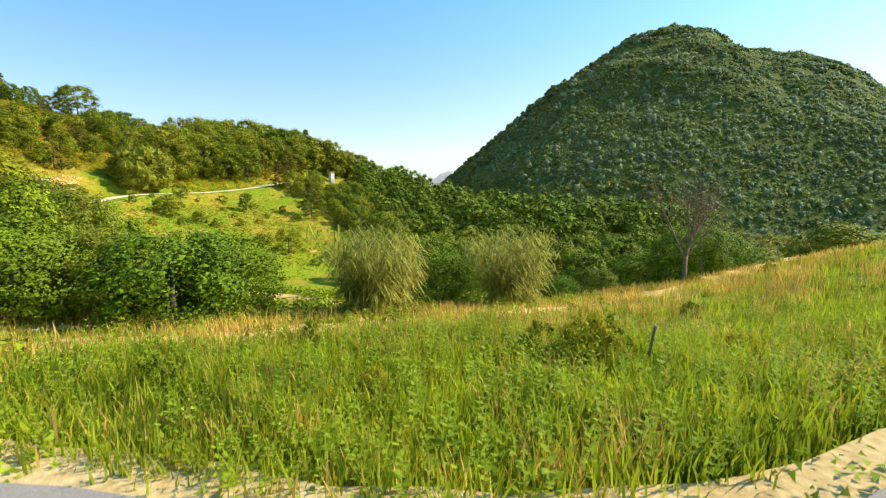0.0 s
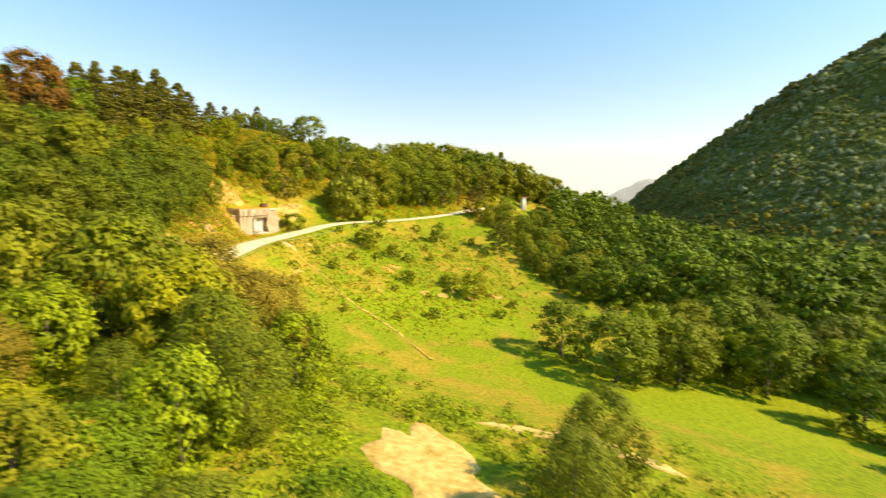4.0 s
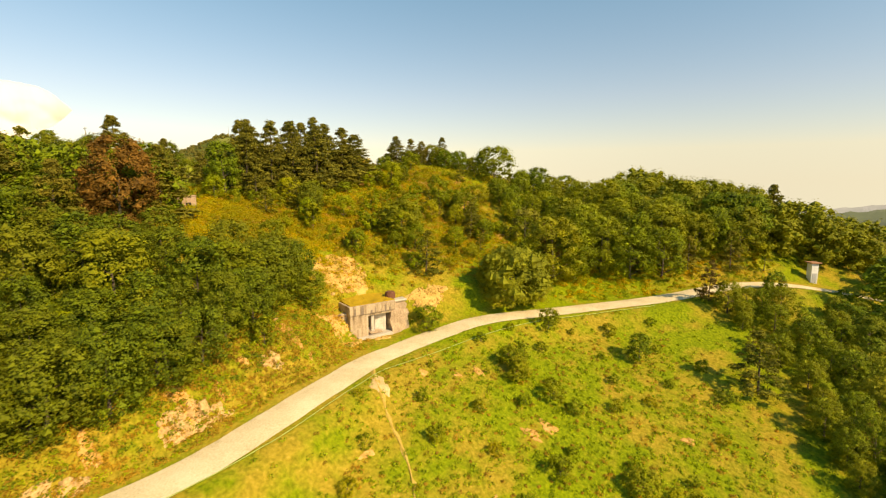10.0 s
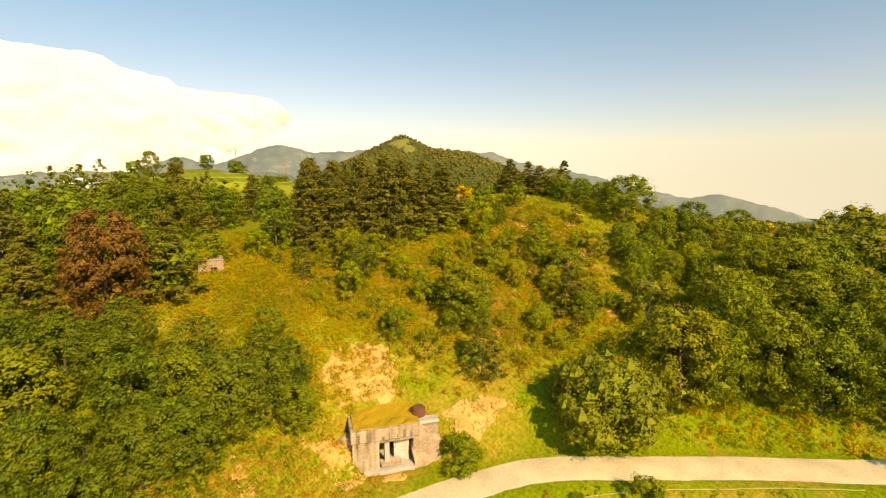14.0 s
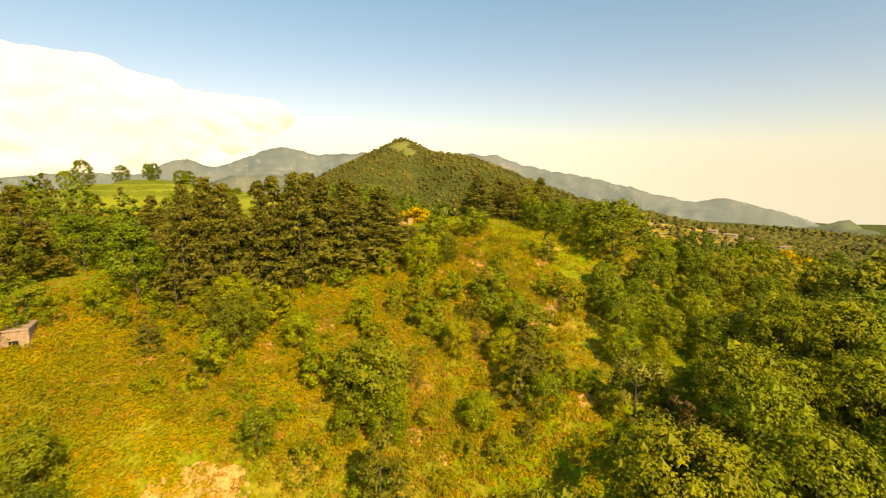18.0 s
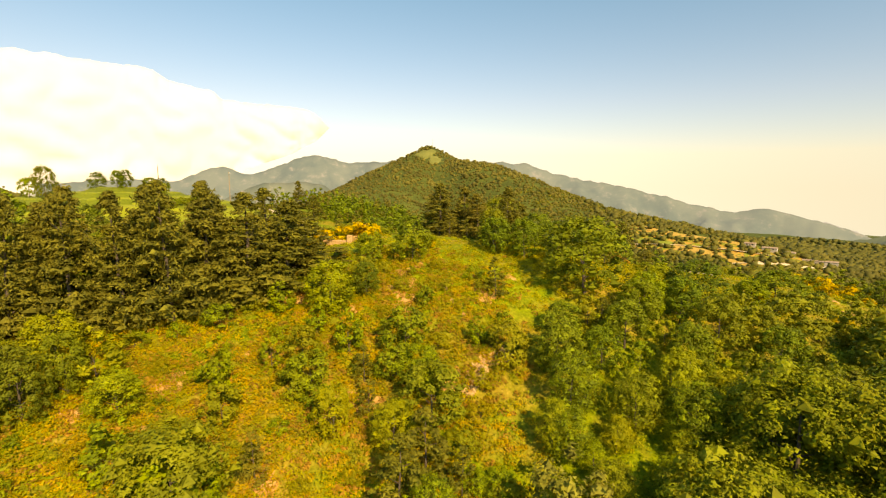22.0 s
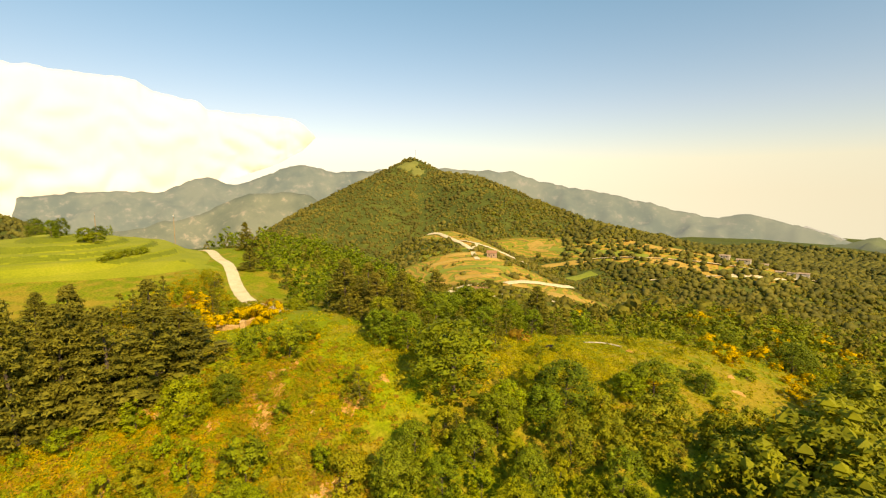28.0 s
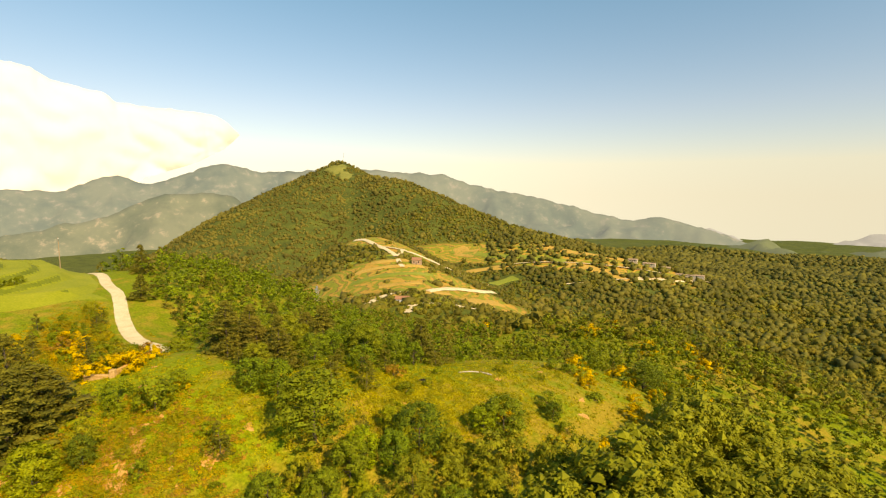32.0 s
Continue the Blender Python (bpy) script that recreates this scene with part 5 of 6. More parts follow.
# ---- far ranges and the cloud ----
# haze before the ranges is put into their material as a bluish glow
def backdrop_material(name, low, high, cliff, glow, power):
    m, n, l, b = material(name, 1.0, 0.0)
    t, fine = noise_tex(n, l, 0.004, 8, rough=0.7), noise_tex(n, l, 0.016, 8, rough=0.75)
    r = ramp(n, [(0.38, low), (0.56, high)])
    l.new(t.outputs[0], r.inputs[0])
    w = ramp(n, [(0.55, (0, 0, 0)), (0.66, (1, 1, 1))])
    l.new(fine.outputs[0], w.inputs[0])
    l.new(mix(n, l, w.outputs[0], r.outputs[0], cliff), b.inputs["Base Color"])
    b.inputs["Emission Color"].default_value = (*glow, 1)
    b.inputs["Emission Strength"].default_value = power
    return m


def ridged(x, y, size, seed):
    """Sharp-backed spurs with gullies between them."""
    s = 0.0
    for k in range(4):
        f = 2 ** k / size
        s += (0.5 - abs(noise.noise((x * f + seed, y * f, seed)))) / 2 ** k
    return s


def mountain_range(name, crest, depth, foot, mat, label, seed):
    """A long ridge through the crest points, falling to both sides in spurs and gullies."""
    line = smooth(crest, 20.0)
    d = np.gradient(line[:, :2], axis=0)
    d /= np.hypot(d[:, 0], d[:, 1])[:, None]
    side = np.stack([-d[:, 1], d[:, 0]], 1)
    us = np.linspace(-1, 1, 61)
    v = []
    for k, (q, s) in enumerate(zip(line, side)):
        for u in us:
            px, py = q[0] + s[0] * u * depth, q[1] + s[1] * u * depth
            env = min(1, abs(u) * 4) * (1 - 0.5 * abs(u))
            z = q[2] + (foot - q[2]) * abs(u) ** 0.9 + 190 * env * (ridged(px, py, 420, seed) - 0.5) + 12 * noise.noise((px / 90, py / 90, seed)) + 9 * noise.noise((px / 38, py / 38, seed))
            v.append((px, py, z))
    m = len(us)
    f = [(m * k + j, m * k + j + 1, m * k + m + j + 1, m * k + m + j) for k in range(len(line) - 1) for j in range(m - 1)]
    return tagged(new(name, mesh_from(name, v, f, mat, flat=False)), label, "mountain", kind="structure")


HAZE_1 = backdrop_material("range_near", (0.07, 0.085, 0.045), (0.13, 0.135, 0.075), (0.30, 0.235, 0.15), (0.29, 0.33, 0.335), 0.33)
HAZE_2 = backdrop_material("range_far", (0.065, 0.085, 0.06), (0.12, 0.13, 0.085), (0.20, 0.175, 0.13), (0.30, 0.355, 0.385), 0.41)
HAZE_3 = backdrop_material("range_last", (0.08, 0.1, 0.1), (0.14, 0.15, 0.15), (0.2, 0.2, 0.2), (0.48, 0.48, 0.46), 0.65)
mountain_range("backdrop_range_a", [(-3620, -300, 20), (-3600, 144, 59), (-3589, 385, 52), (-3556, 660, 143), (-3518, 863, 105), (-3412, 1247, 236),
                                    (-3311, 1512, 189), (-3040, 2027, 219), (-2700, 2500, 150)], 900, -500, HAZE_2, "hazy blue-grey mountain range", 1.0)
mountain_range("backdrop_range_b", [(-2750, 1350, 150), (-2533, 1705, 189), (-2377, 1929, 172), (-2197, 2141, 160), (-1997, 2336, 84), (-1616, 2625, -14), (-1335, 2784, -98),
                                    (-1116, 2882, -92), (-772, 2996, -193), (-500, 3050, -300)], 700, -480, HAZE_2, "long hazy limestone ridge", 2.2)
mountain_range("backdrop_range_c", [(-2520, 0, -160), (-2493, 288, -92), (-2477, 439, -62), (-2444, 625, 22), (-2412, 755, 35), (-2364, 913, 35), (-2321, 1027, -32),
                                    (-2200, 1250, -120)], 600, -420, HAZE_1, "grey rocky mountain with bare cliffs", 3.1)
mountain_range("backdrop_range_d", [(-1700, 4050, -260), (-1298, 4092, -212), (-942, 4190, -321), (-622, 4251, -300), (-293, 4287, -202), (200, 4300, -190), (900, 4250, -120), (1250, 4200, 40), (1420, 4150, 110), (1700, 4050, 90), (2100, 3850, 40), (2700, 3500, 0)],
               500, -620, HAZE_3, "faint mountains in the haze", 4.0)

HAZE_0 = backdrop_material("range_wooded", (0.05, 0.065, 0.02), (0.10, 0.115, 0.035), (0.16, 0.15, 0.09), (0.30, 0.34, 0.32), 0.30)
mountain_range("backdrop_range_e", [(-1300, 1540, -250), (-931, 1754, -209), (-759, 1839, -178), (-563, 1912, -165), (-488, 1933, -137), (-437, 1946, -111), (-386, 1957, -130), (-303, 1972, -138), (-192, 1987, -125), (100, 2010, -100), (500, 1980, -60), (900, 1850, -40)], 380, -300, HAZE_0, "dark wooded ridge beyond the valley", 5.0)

CLOUD, cn, cl, cb = material("cloud_white", 1.0, 0.0)
smudge = ramp(cn, [(0.30, (0.69, 0.63, 0.52)), (0.62, (0.72, 0.67, 0.57))])
cl.new(noise_tex(cn, cl, 0.0022, 5).outputs[0], smudge.inputs[0])
cl.new(smudge.outputs[0], cb.inputs["Base Color"])
# faint glow added to the cloud's own colour to keep it bright
cl.new(smudge.outputs[0], cb.inputs["Emission Color"])
cb.inputs["Emission Strength"].default_value = 0.16


def storm_cloud():
    """One billowing body with a lumpy top and an anvil edge that thins to a point."""
    cols, rows, v = 220, 40, []
    for i in range(cols):
        y = -2300 + (1800 + 2300) * (i / (cols - 1)) ** 0.8
        top = np.interp(y, [-2300, -400, 369, 475, 786, 866, 1565, 1693, 1800], [1010, 945, 925, 850, 800, 738, 730, 668, 570])
        low = np.interp(y, [-2300, 600, 966, 1345, 1604, 1800], [-300, -250, 150, 290, 421, 566])
        top += 26 * abs(noise.noise((y / 170, 3.1, 0))) + 12 * abs(noise.noise((y / 60, 8.1, 0))) - 12
        for j in range(rows):
            a = math.pi * j / (rows - 1)
            z = low + (top - low) * (0.5 - 0.5 * math.cos(a))
            thick = (1 - (0.5 - 0.5 * math.cos(a)) ** 3) ** 0.5 * min(260, 0.6 * (top - low))
            billow = 1 + 0.3 * abs(noise.noise((y / 230, z / 170, 1.7))) + 0.06 * abs(noise.noise((y / 90, z / 80, 5.2)))
            v.append((-4520 + thick * billow, y, z))
    f = [(rows * i + j, rows * i + rows + j, rows * i + rows + j + 1, rows * i + j + 1) for i in range(cols - 1) for j in range(rows - 1)]
    n = len(v)
    v = v + [(-9040 - x, y, z) for x, y, z in v]
    f = f + [tuple(n + q for q in reversed(p)) for p in f]
    return mesh_from("backdrop_cloud", v, f, CLOUD, flat=False)


tagged(new("backdrop_cloud", storm_cloud()), "huge white storm cloud with an anvil edge", "cloud", kind="structure")


# ---- built things ----
def slab(bm, lo, hi, bevel=0.04, m=None):
    """A box with worn edges, from corner to corner."""
    r = bmesh.ops.create_cube(bm, size=1.0)
    s = [b - a for a, b in zip(lo, hi)]
    c = [(a + b) / 2 for a, b in zip(lo, hi)]
    mat = Matrix.Translation(c) @ Matrix.Diagonal((*s, 1))
    bmesh.ops.transform(bm, matrix=(m or Matrix()) @ mat, verts=r["verts"])
    if bevel:
        e = list({e for v in r["verts"] for e in v.link_edges})
        bmesh.ops.bevel(bm, geom=e, offset=bevel, segments=1, affect="EDGES")


def bm_mesh(name, bm, mat):
    me = bpy.data.meshes.new(name)
    bm.to_mesh(me)
    bm.free()
    me.materials.append(mat)
    return me


def box_part(name, lo, hi, mat, parent, label="", bevel=0.04, m=None):
    bm = bmesh.new()
    slab(bm, lo, hi, bevel, m)
    return part(name, bm_mesh(name, bm, mat), parent, label)


def empty(name, m, label, category, group=""):
    ob = new(name)
    ob.matrix_world = m
    return tagged(ob, label, category, group)


# bunker: local x runs along the front, y goes into the hill
def streaked(name):
    """Old board-marked concrete with dark runs of damp down its face."""
    m, n, l, b = material(name, 0.92, 0.15)
    t, mp = n.new("ShaderNodeTexCoord"), n.new("ShaderNodeMapping")
    mp.inputs["Scale"].default_value = (2.4, 2.4, 0.3)
    runs, grain = n.new("ShaderNodeTexNoise"), noise_tex(n, l, 9, 6)
    runs.inputs["Scale"].default_value, runs.inputs["Detail"].default_value = 1.0, 5
    l.new(t.outputs["Object"], mp.inputs[0])
    l.new(mp.outputs[0], runs.inputs["Vector"])
    r = ramp(n, [(0.30, (0.21, 0.14, 0.08)), (0.46, (0.45, 0.325, 0.195)), (0.68, (0.60, 0.46, 0.30))])
    l.new(runs.outputs[0], r.inputs[0])
    g = ramp(n, [(0.3, (0.6, 0.58, 0.55)), (0.6, (1, 1, 1))])
    l.new(grain.outputs[0], g.inputs[0])
    l.new(mix(n, l, 1.0, r.outputs[0], g.outputs[0], "MULTIPLY"), b.inputs["Base Color"])
    bump(n, l, b, grain.outputs[0], 0.6, 0.03)
    return m


STREAKED = streaked("streaked_concrete")
RUNS = mottled("damp_streaks", [(0.3, (0.15, 0.11, 0.08)), (0.7, (0.27, 0.20, 0.14))], 2, 9)
DRY_TURF = mottled("dry_turf", [(0.3, (0.30, 0.20, 0.012)), (0.5, (0.45, 0.275, 0.018)), (0.7, (0.54, 0.33, 0.03))], 0.5, 7, depth=0.08)
PLASTER = mottled("old_plaster", [(0.3, (0.44, 0.36, 0.26)), (0.5, (0.66, 0.57, 0.45)), (0.7, (0.78, 0.70, 0.58))], 1.2, 6, depth=0.02)
BUNKER = empty("bunker", pose(-32.3, 72.4, 3.3, 0, 0, 68), "weathered concrete bunker with an open embrasure set in the bank", "bunker")
box_part("roof", (-3.2, -0.1, 2.5), (2.2, 5.2, 3.5), STREAKED, BUNKER, "thick concrete roof slab with dark streaks")
bm = bmesh.new()
slab(bm, (-2.95, 0.18, 3.3), (2.3, 6.4, 3.56), 0.0)
bmesh.ops.subdivide_edges(bm, edges=bm.edges[:], cuts=9, use_grid_fill=True)
for q in bm.verts:
    if q.co.z > 3.5:
        q.co.z += 0.16 * noise.noise(q.co * 1.1) + 0.06 * max(0, q.co.y - 1)
part("turf", bm_mesh("turf", bm, DRY_TURF), BUNKER, "dry yellow turf growing on the roof")
box_part("pier", (-3.1, 0.05, -0.6), (-1.0, 1.0, 2.52), STREAKED, BUNKER, "streaked concrete pier")
box_part("jamb", (-0.55, 0.3, -0.6), (-0.15, 0.75, 2.22), CONCRETE_PALE, BUNKER, "pale broken pillar in the opening")
box_part("lintel", (-1.95, 0.1, 2.2), (1.75, 0.6, 2.52), STREAKED, BUNKER)
box_part("back_wall", (0.35, 0.0, -0.6), (1.6, 0.5, 2.5), PLASTER, BUNKER, "pale plastered inner wall", 0.04, pose(0.0, 1.35, 0, 0, 0, -24))
# near-black wall stands for the deep shade of the passage
box_part("inner_wall", (-3.1, 3.6, -0.6), (1.75, 4.6, 2.52), DARK, BUNKER, "far wall of the inner passage, coloured dark as its shade")
box_part("end_wall", (-3.1, 1.0, -0.6), (-2.3, 3.6, 2.52), CONCRETE, BUNKER)
bm = bmesh.new()
slab(bm, (1.75, -0.15, -0.6), (3.9, 4.4, 3.2), 0.0)
bmesh.ops.subdivide_edges(bm, edges=bm.edges[:], cuts=7, use_grid_fill=True)
for q in bm.verts:
    k_ = noise.noise(q.co * 1.3)
    q.co += Vector((0.25 * k_, -0.18 * k_ + 0.12 * q.co.z, 0)) + Vector((0, 0, (0.35 * k_ - 0.35 * max(0, q.co.x - 2.6)) if q.co.z > 2.5 else 0))
part("flank", bm_mesh("flank", bm, CONCRETE), BUNKER, "battered rough concrete flank")
box_part("flank_ledge", (1.9, 0.3, 3.1), (4.0, 1.3, 3.4), CONCRETE_PALE, BUNKER, "pale broken ledge", 0.1)
run_rng = random.Random(5)
for k_ in range(8):
    x_ = -3.0 + 5.0 * (k_ + run_rng.uniform(0, 0.8)) / 8
    box_part("damp_streak", (x_, -0.112, 2.5), (x_ + run_rng.uniform(0.05, 0.22), -0.094, 2.5 + run_rng.uniform(0.3, 0.85)), RUNS, BUNKER, "dark run of damp", 0.0)
box_part("wing_wall", (-4.5, 0.7, -0.6), (-3.1, 1.5, 2.7), STREAKED, BUNKER)
box_part("return_wall", (-4.5, 1.5, -0.6), (-4.0, 4.4, 2.9), STREAKED, BUNKER)
box_part("floor_slab", (-2.3, -0.4, -0.6), (1.75, 3.6, 0.1), CONCRETE_PALE, BUNKER)
box_part("fallen_slab", (-0.9, 0.1, 0.1), (0.9, 0.9, 0.26), CONCRETE, BUNKER, "broken slab lying in the opening", 0.05, pose(0, 0, 0, 12, 8, 10))
bm = bmesh.new()
bmesh.ops.create_cone(bm, cap_ends=True, segments=18, radius1=0.62, radius2=0.56, depth=0.8)
bmesh.ops.bevel(bm, geom=[e for e in bm.edges], offset=0.10, segments=2, affect="EDGES")
bmesh.ops.translate(bm, vec=(2.5, 1.5, 3.75), verts=bm.verts)
part("cupola", bm_mesh("cupola", bm, RUST), BUNKER, "rusty steel cupola")

HUT = empty("transformer_tower", pose(9.2, 118.0, 4.9, 0, 0, 30), "narrow whitewashed tower with a flat overhanging roof", "tower")
box_part("wall", (-0.48, -0.48, -1.5), (0.48, 0.48, 3.3), WHITEWASH, HUT)
box_part("roof", (-0.74, -0.74, 3.3), (0.74, 0.74, 3.46), TILE, HUT, "flat brownish roof slab")
box_part("door", (-0.3, -0.52, 0.1), (0.3, -0.46, 1.9), STEEL, HUT, "grey steel door", 0.01)

BLOCK = empty("pillbox", pose(-54.4, 64.9, z_at(-54.4, 64.9) - 0.5, 0, 0, 80), "small square concrete pillbox half buried in scrub", "bunker")
TAN = mottled("tan_concrete", [(0.3, (0.26, 0.16, 0.09)), (0.5, (0.42, 0.28, 0.17)), (0.7, (0.54, 0.39, 0.26))], 0.8, 6, depth=0.04)
box_part("wall", (-1.15, -0.9, -0.6), (1.15, 1.4, 1.45), TAN, BLOCK)
box_part("roof", (-1.2, -0.95, 1.45), (1.2, 1.45, 1.62), TAN, BLOCK, "pale weathered roof slab")
box_part("embrasure", (0.0, -0.94, 0.45), (0.55, -0.88, 0.8), DARK, BLOCK, "dark firing slit", 0.0)


# ---- the foreground at the start ----
def draped(name, line, half, mat, label, lift=0.04, ragged=0.4, kind="structure", category="path"):
    line = smooth(line, 0.7)
    return ribbon(name, line, ground_z(line[:, 0], line[:, 1]), half, mat, label, lift, ragged, kind, category)


TRAIL = mottled("trail_earth", [(0.3, (0.34, 0.21, 0.03)), (0.5, (0.50, 0.32, 0.065)), (0.7, (0.62, 0.43, 0.12))], 0.9, 5, depth=0.05)
EARTH = mottled("bare_earth", [(0.3, (0.36, 0.22, 0.08)), (0.5, (0.56, 0.38, 0.16)), (0.7, (0.70, 0.52, 0.27))], 0.8, 8, depth=0.04)
SAND = mottled("pale_sand", [(0.34, (0.36, 0.235, 0.04)), (0.46, (0.55, 0.34, 0.09)), (0.58, (0.72, 0.47, 0.16))], 0.7, 3, depth=0.1)
START = smooth([(-26, 13.5), (-14, 7.4), (-8, 3.8), (-4.8, 1.9), (-2, 0.2), (1, -0.8), (5, -1.0), (14, -2.6), (30, -6)])
ribbon("road_start_verge", START, land(*START.T) + 0.03, 3.0, EARTH, "pale sandy road verge", 0.02, 0.08)
ribbon("road_start", START, land(*START.T) + 0.07, 2.2, ASPHALT, "narrow asphalt road with pale gritty edges")
draped("track_slope", [(-26.6, 65), (-25.4, 63.6), (-22, 61.2), (-18.5, 59), (-15, 55.5), (-9, 51), (-5, 45)], 0.13, TRAIL, "thin worn orange track running down the meadow", ragged=0.3)

draped("track_bank", [(-9, 9.2), (-3.2, 9.9), (1.5, 11.0), (3.6, 11.3), (6.2, 11.8), (9, 12.6), (11.9, 13.3), (15, 13.8), (18.3, 14.2), (23, 15)], 0.75, SAND, "pale sandy footpath worn along the dry bank", ragged=0.3)


def patch(name, x, y, rx, ry, turn, mat, label, seed, lift=0.05):
    """A bare patch of ground with a ragged outline, laid over the slope."""
    r = random.Random(seed)
    v, f, n, rings = [], [], 36, 7
    for k in range(rings + 1):
        for j in range(n):
            a = 2 * math.pi * j / n
            w = 1 + 0.22 * math.sin(3 * a + seed) + 0.13 * math.sin(7 * a + 2 * seed) + r.uniform(-0.1, 0.1) * (k == rings)
            u = k / rings
            px, py = rx * u * w * math.cos(a), ry * u * w * math.sin(a)
            t = radians(turn)
            v.append((x + px * math.cos(t) - py * math.sin(t), y + px * math.sin(t) + py * math.cos(t), 0))
    p = np.array(v)
    p[:, 2] = ground_z(p[:, 0], p[:, 1]) + lift
    p[-n:, 2] -= lift + 0.08
    f = [(k * n + j, k * n + (j + 1) % n, k * n + n + (j + 1) % n, k * n + n + j) for k in range(rings) for j in range(n)]
    return tagged(new(name, mesh_from(name, p, f, mat, flat=False)), label, "ground", kind="structure")


BANK_SPOTS = random.Random(19)
for k in range(20):
    s = k / 19
    x, y = -9 + 30 * s + BANK_SPOTS.uniform(-0.8, 0.8), 10.2 + 5.6 * s + BANK_SPOTS.uniform(-0.9, 0.9)
    patch("ground_dry_patch", x, y, BANK_SPOTS.uniform(0.5, 1.5), BANK_SPOTS.uniform(0.25, 0.6), BANK_SPOTS.uniform(-10, 35), EARTH, "bare sandy streak on the dry bank", 40 + k)
for k, (x, y, a, c) in enumerate([(-3, 10.4, 1.3, 0.5), (3, 12.2, 1.6, 0.6), (8.5, 12.4, 1.2, 0.5), (-8, 12.4, 2.0, 0.9), (12, 14.4, 1.3, 0.5)]):
    patch("ground_dry_patch", x, y, a, c, 15, EARTH, "bare dry patch on the bank", 30 + k)
patch("ground_sand_pit", -2.7, 22.4, 5.0, 2.0, -63, SAND, "bare sandy hollow", 1)
patch("ground_sand_patch", 4.8, 28.0, 3.2, 1.0, -38, SAND, "bare sandy patch", 2)
patch("ground_sand_patch", 1.2, 28.6, 2.2, 0.7, -10, SAND, "thin sandy patch in the grass", 4)
patch("ground_dry_patch", 16, 16.5, 2.6, 1.2, 10, EARTH, "bare dry patch on the bank", 3)
patch("ground_dry_patch", 22.5, 15.4, 2.4, 0.9, 15, EARTH, "bare dry patch on the bank", 4)
ORANGE = mottled("orange_earth", [(0.3, (0.38, 0.18, 0.04)), (0.5, (0.60, 0.31, 0.08)), (0.7, (0.74, 0.46, 0.18))], 1.2, 7, depth=0.06)
EARTH_SPOTS = random.Random(77)
for poly_, n_, lo_, hi_ in ((SCRUB, 34, 0.6, 1.7), (SLOPE, 14, 0.4, 1.0), (ROADBANK, 12, 0.4, 1.0), (CLEARINGS[1], 9, 0.3, 0.9), (CLEARINGS[0], 5, 0.3, 0.8)):
    k_ = 0
    while k_ < n_:
        x_, y_ = EARTH_SPOTS.uniform(-70, 5), EARTH_SPOTS.uniform(34, 165)
        if inside(x_, y_, poly_) and ((ROAD_LINE - (x_, y_)) ** 2).sum(1).min() > 12:
            k_ += 1
            s_ = EARTH_SPOTS.uniform(lo_, hi_)
            patch("ground_bare_spot", x_, y_, s_, s_ * EARTH_SPOTS.uniform(0.4, 0.8), EARTH_SPOTS.uniform(0, 180), ORANGE, "bare orange earth showing through the grass", k_ + n_)
patch("ground_track_top", -24.5, 63.2, 1.3, 0.8, -40, EARTH, "bare earth at the head of the track", 5)


def stone_mesh(seed, mat, rough=0.28):
    r = random.Random(seed)
    bm = bmesh.new()
    bmesh.ops.create_icosphere(bm, subdivisions=2, radius=1.0)
    for v in bm.verts:
        n = noise.noise(v.co * 1.3 + Vector((seed, 0, 0)))
        v.co *= 1 + rough * n * 2
        v.co.z *= 0.7
    for _ in range(9):
        n = Vector((r.uniform(-1, 1), r.uniform(-1, 1), r.uniform(-0.4, 1))).normalized()
        for v in bm.verts:
            d = v.co.dot(n) - 0.5
            if d > 0:
                v.co -= n * d
    return bm_mesh("stone", bm, mat)


STONES = [stone_mesh(k, SCREE) for k in range(5)]
ROCKS = [stone_mesh(k + 20, ROCK, 0.35) for k in range(4)]


def stones(parent, x, y, rx, ry, turn, n, lo, hi, seed, pick=STONES):
    r = random.Random(seed)
    for _ in range(n):
        a, d = r.uniform(0, 6.283), math.sqrt(r.uniform(0, 1))
        px, py, t = rx * d * math.cos(a), ry * d * math.sin(a), radians(turn)
        qx, qy, s = x + px * math.cos(t) - py * math.sin(t), y + px * math.sin(t) + py * math.cos(t), r.uniform(lo, hi)
        ob = part("stone", r.choice(pick), parent)
        ob.matrix_world = pose(qx, qy, z_at(qx, qy) + 0.1 * s, r.uniform(-25, 25), r.uniform(-25, 25), r.uniform(0, 360)) @ Matrix.Diagonal((s, s * r.uniform(0.6, 1), s * r.uniform(0.6, 1), 1))


def stone_field(name, x, y, rx, ry, turn, n, lo, hi, seed, label, pick=STONES, mat=SCREE):
    ob = patch(name, x, y, rx, ry, turn, mat, label, seed)
    tagged(ob, label, "rocks", kind="structure")
    stones(ob, x, y, rx * 0.95, ry * 0.95, turn, n, lo, hi, seed, pick)
    return ob


stone_field("ground_scree", -38.2, 73.2, 3.4, 2.3, 75, 250, 0.13, 0.36, 11, "fan of pale broken stone above the bunker")
stone_field("ground_scree_low", -33.4, 68.6, 1.9, 1.1, 60, 110, 0.12, 0.34, 12, "spill of pale rubble beside the bunker")
stone_field("ground_rubble", -31.2, 71.9, 0.9, 0.6, 70, 14, 0.1, 0.28, 23, "rubble fallen before the bunker opening")
stone_field("ground_scree_side", -30.6, 79.6, 2.6, 1.3, 65, 100, 0.12, 0.36, 13, "stony dry slope beside the bunker")
stone_field("ground_scree_bend", -20.2, 98.6, 1.8, 1.0, 55, 30, 0.12, 0.35, 14, "pale rocks showing in the bank")
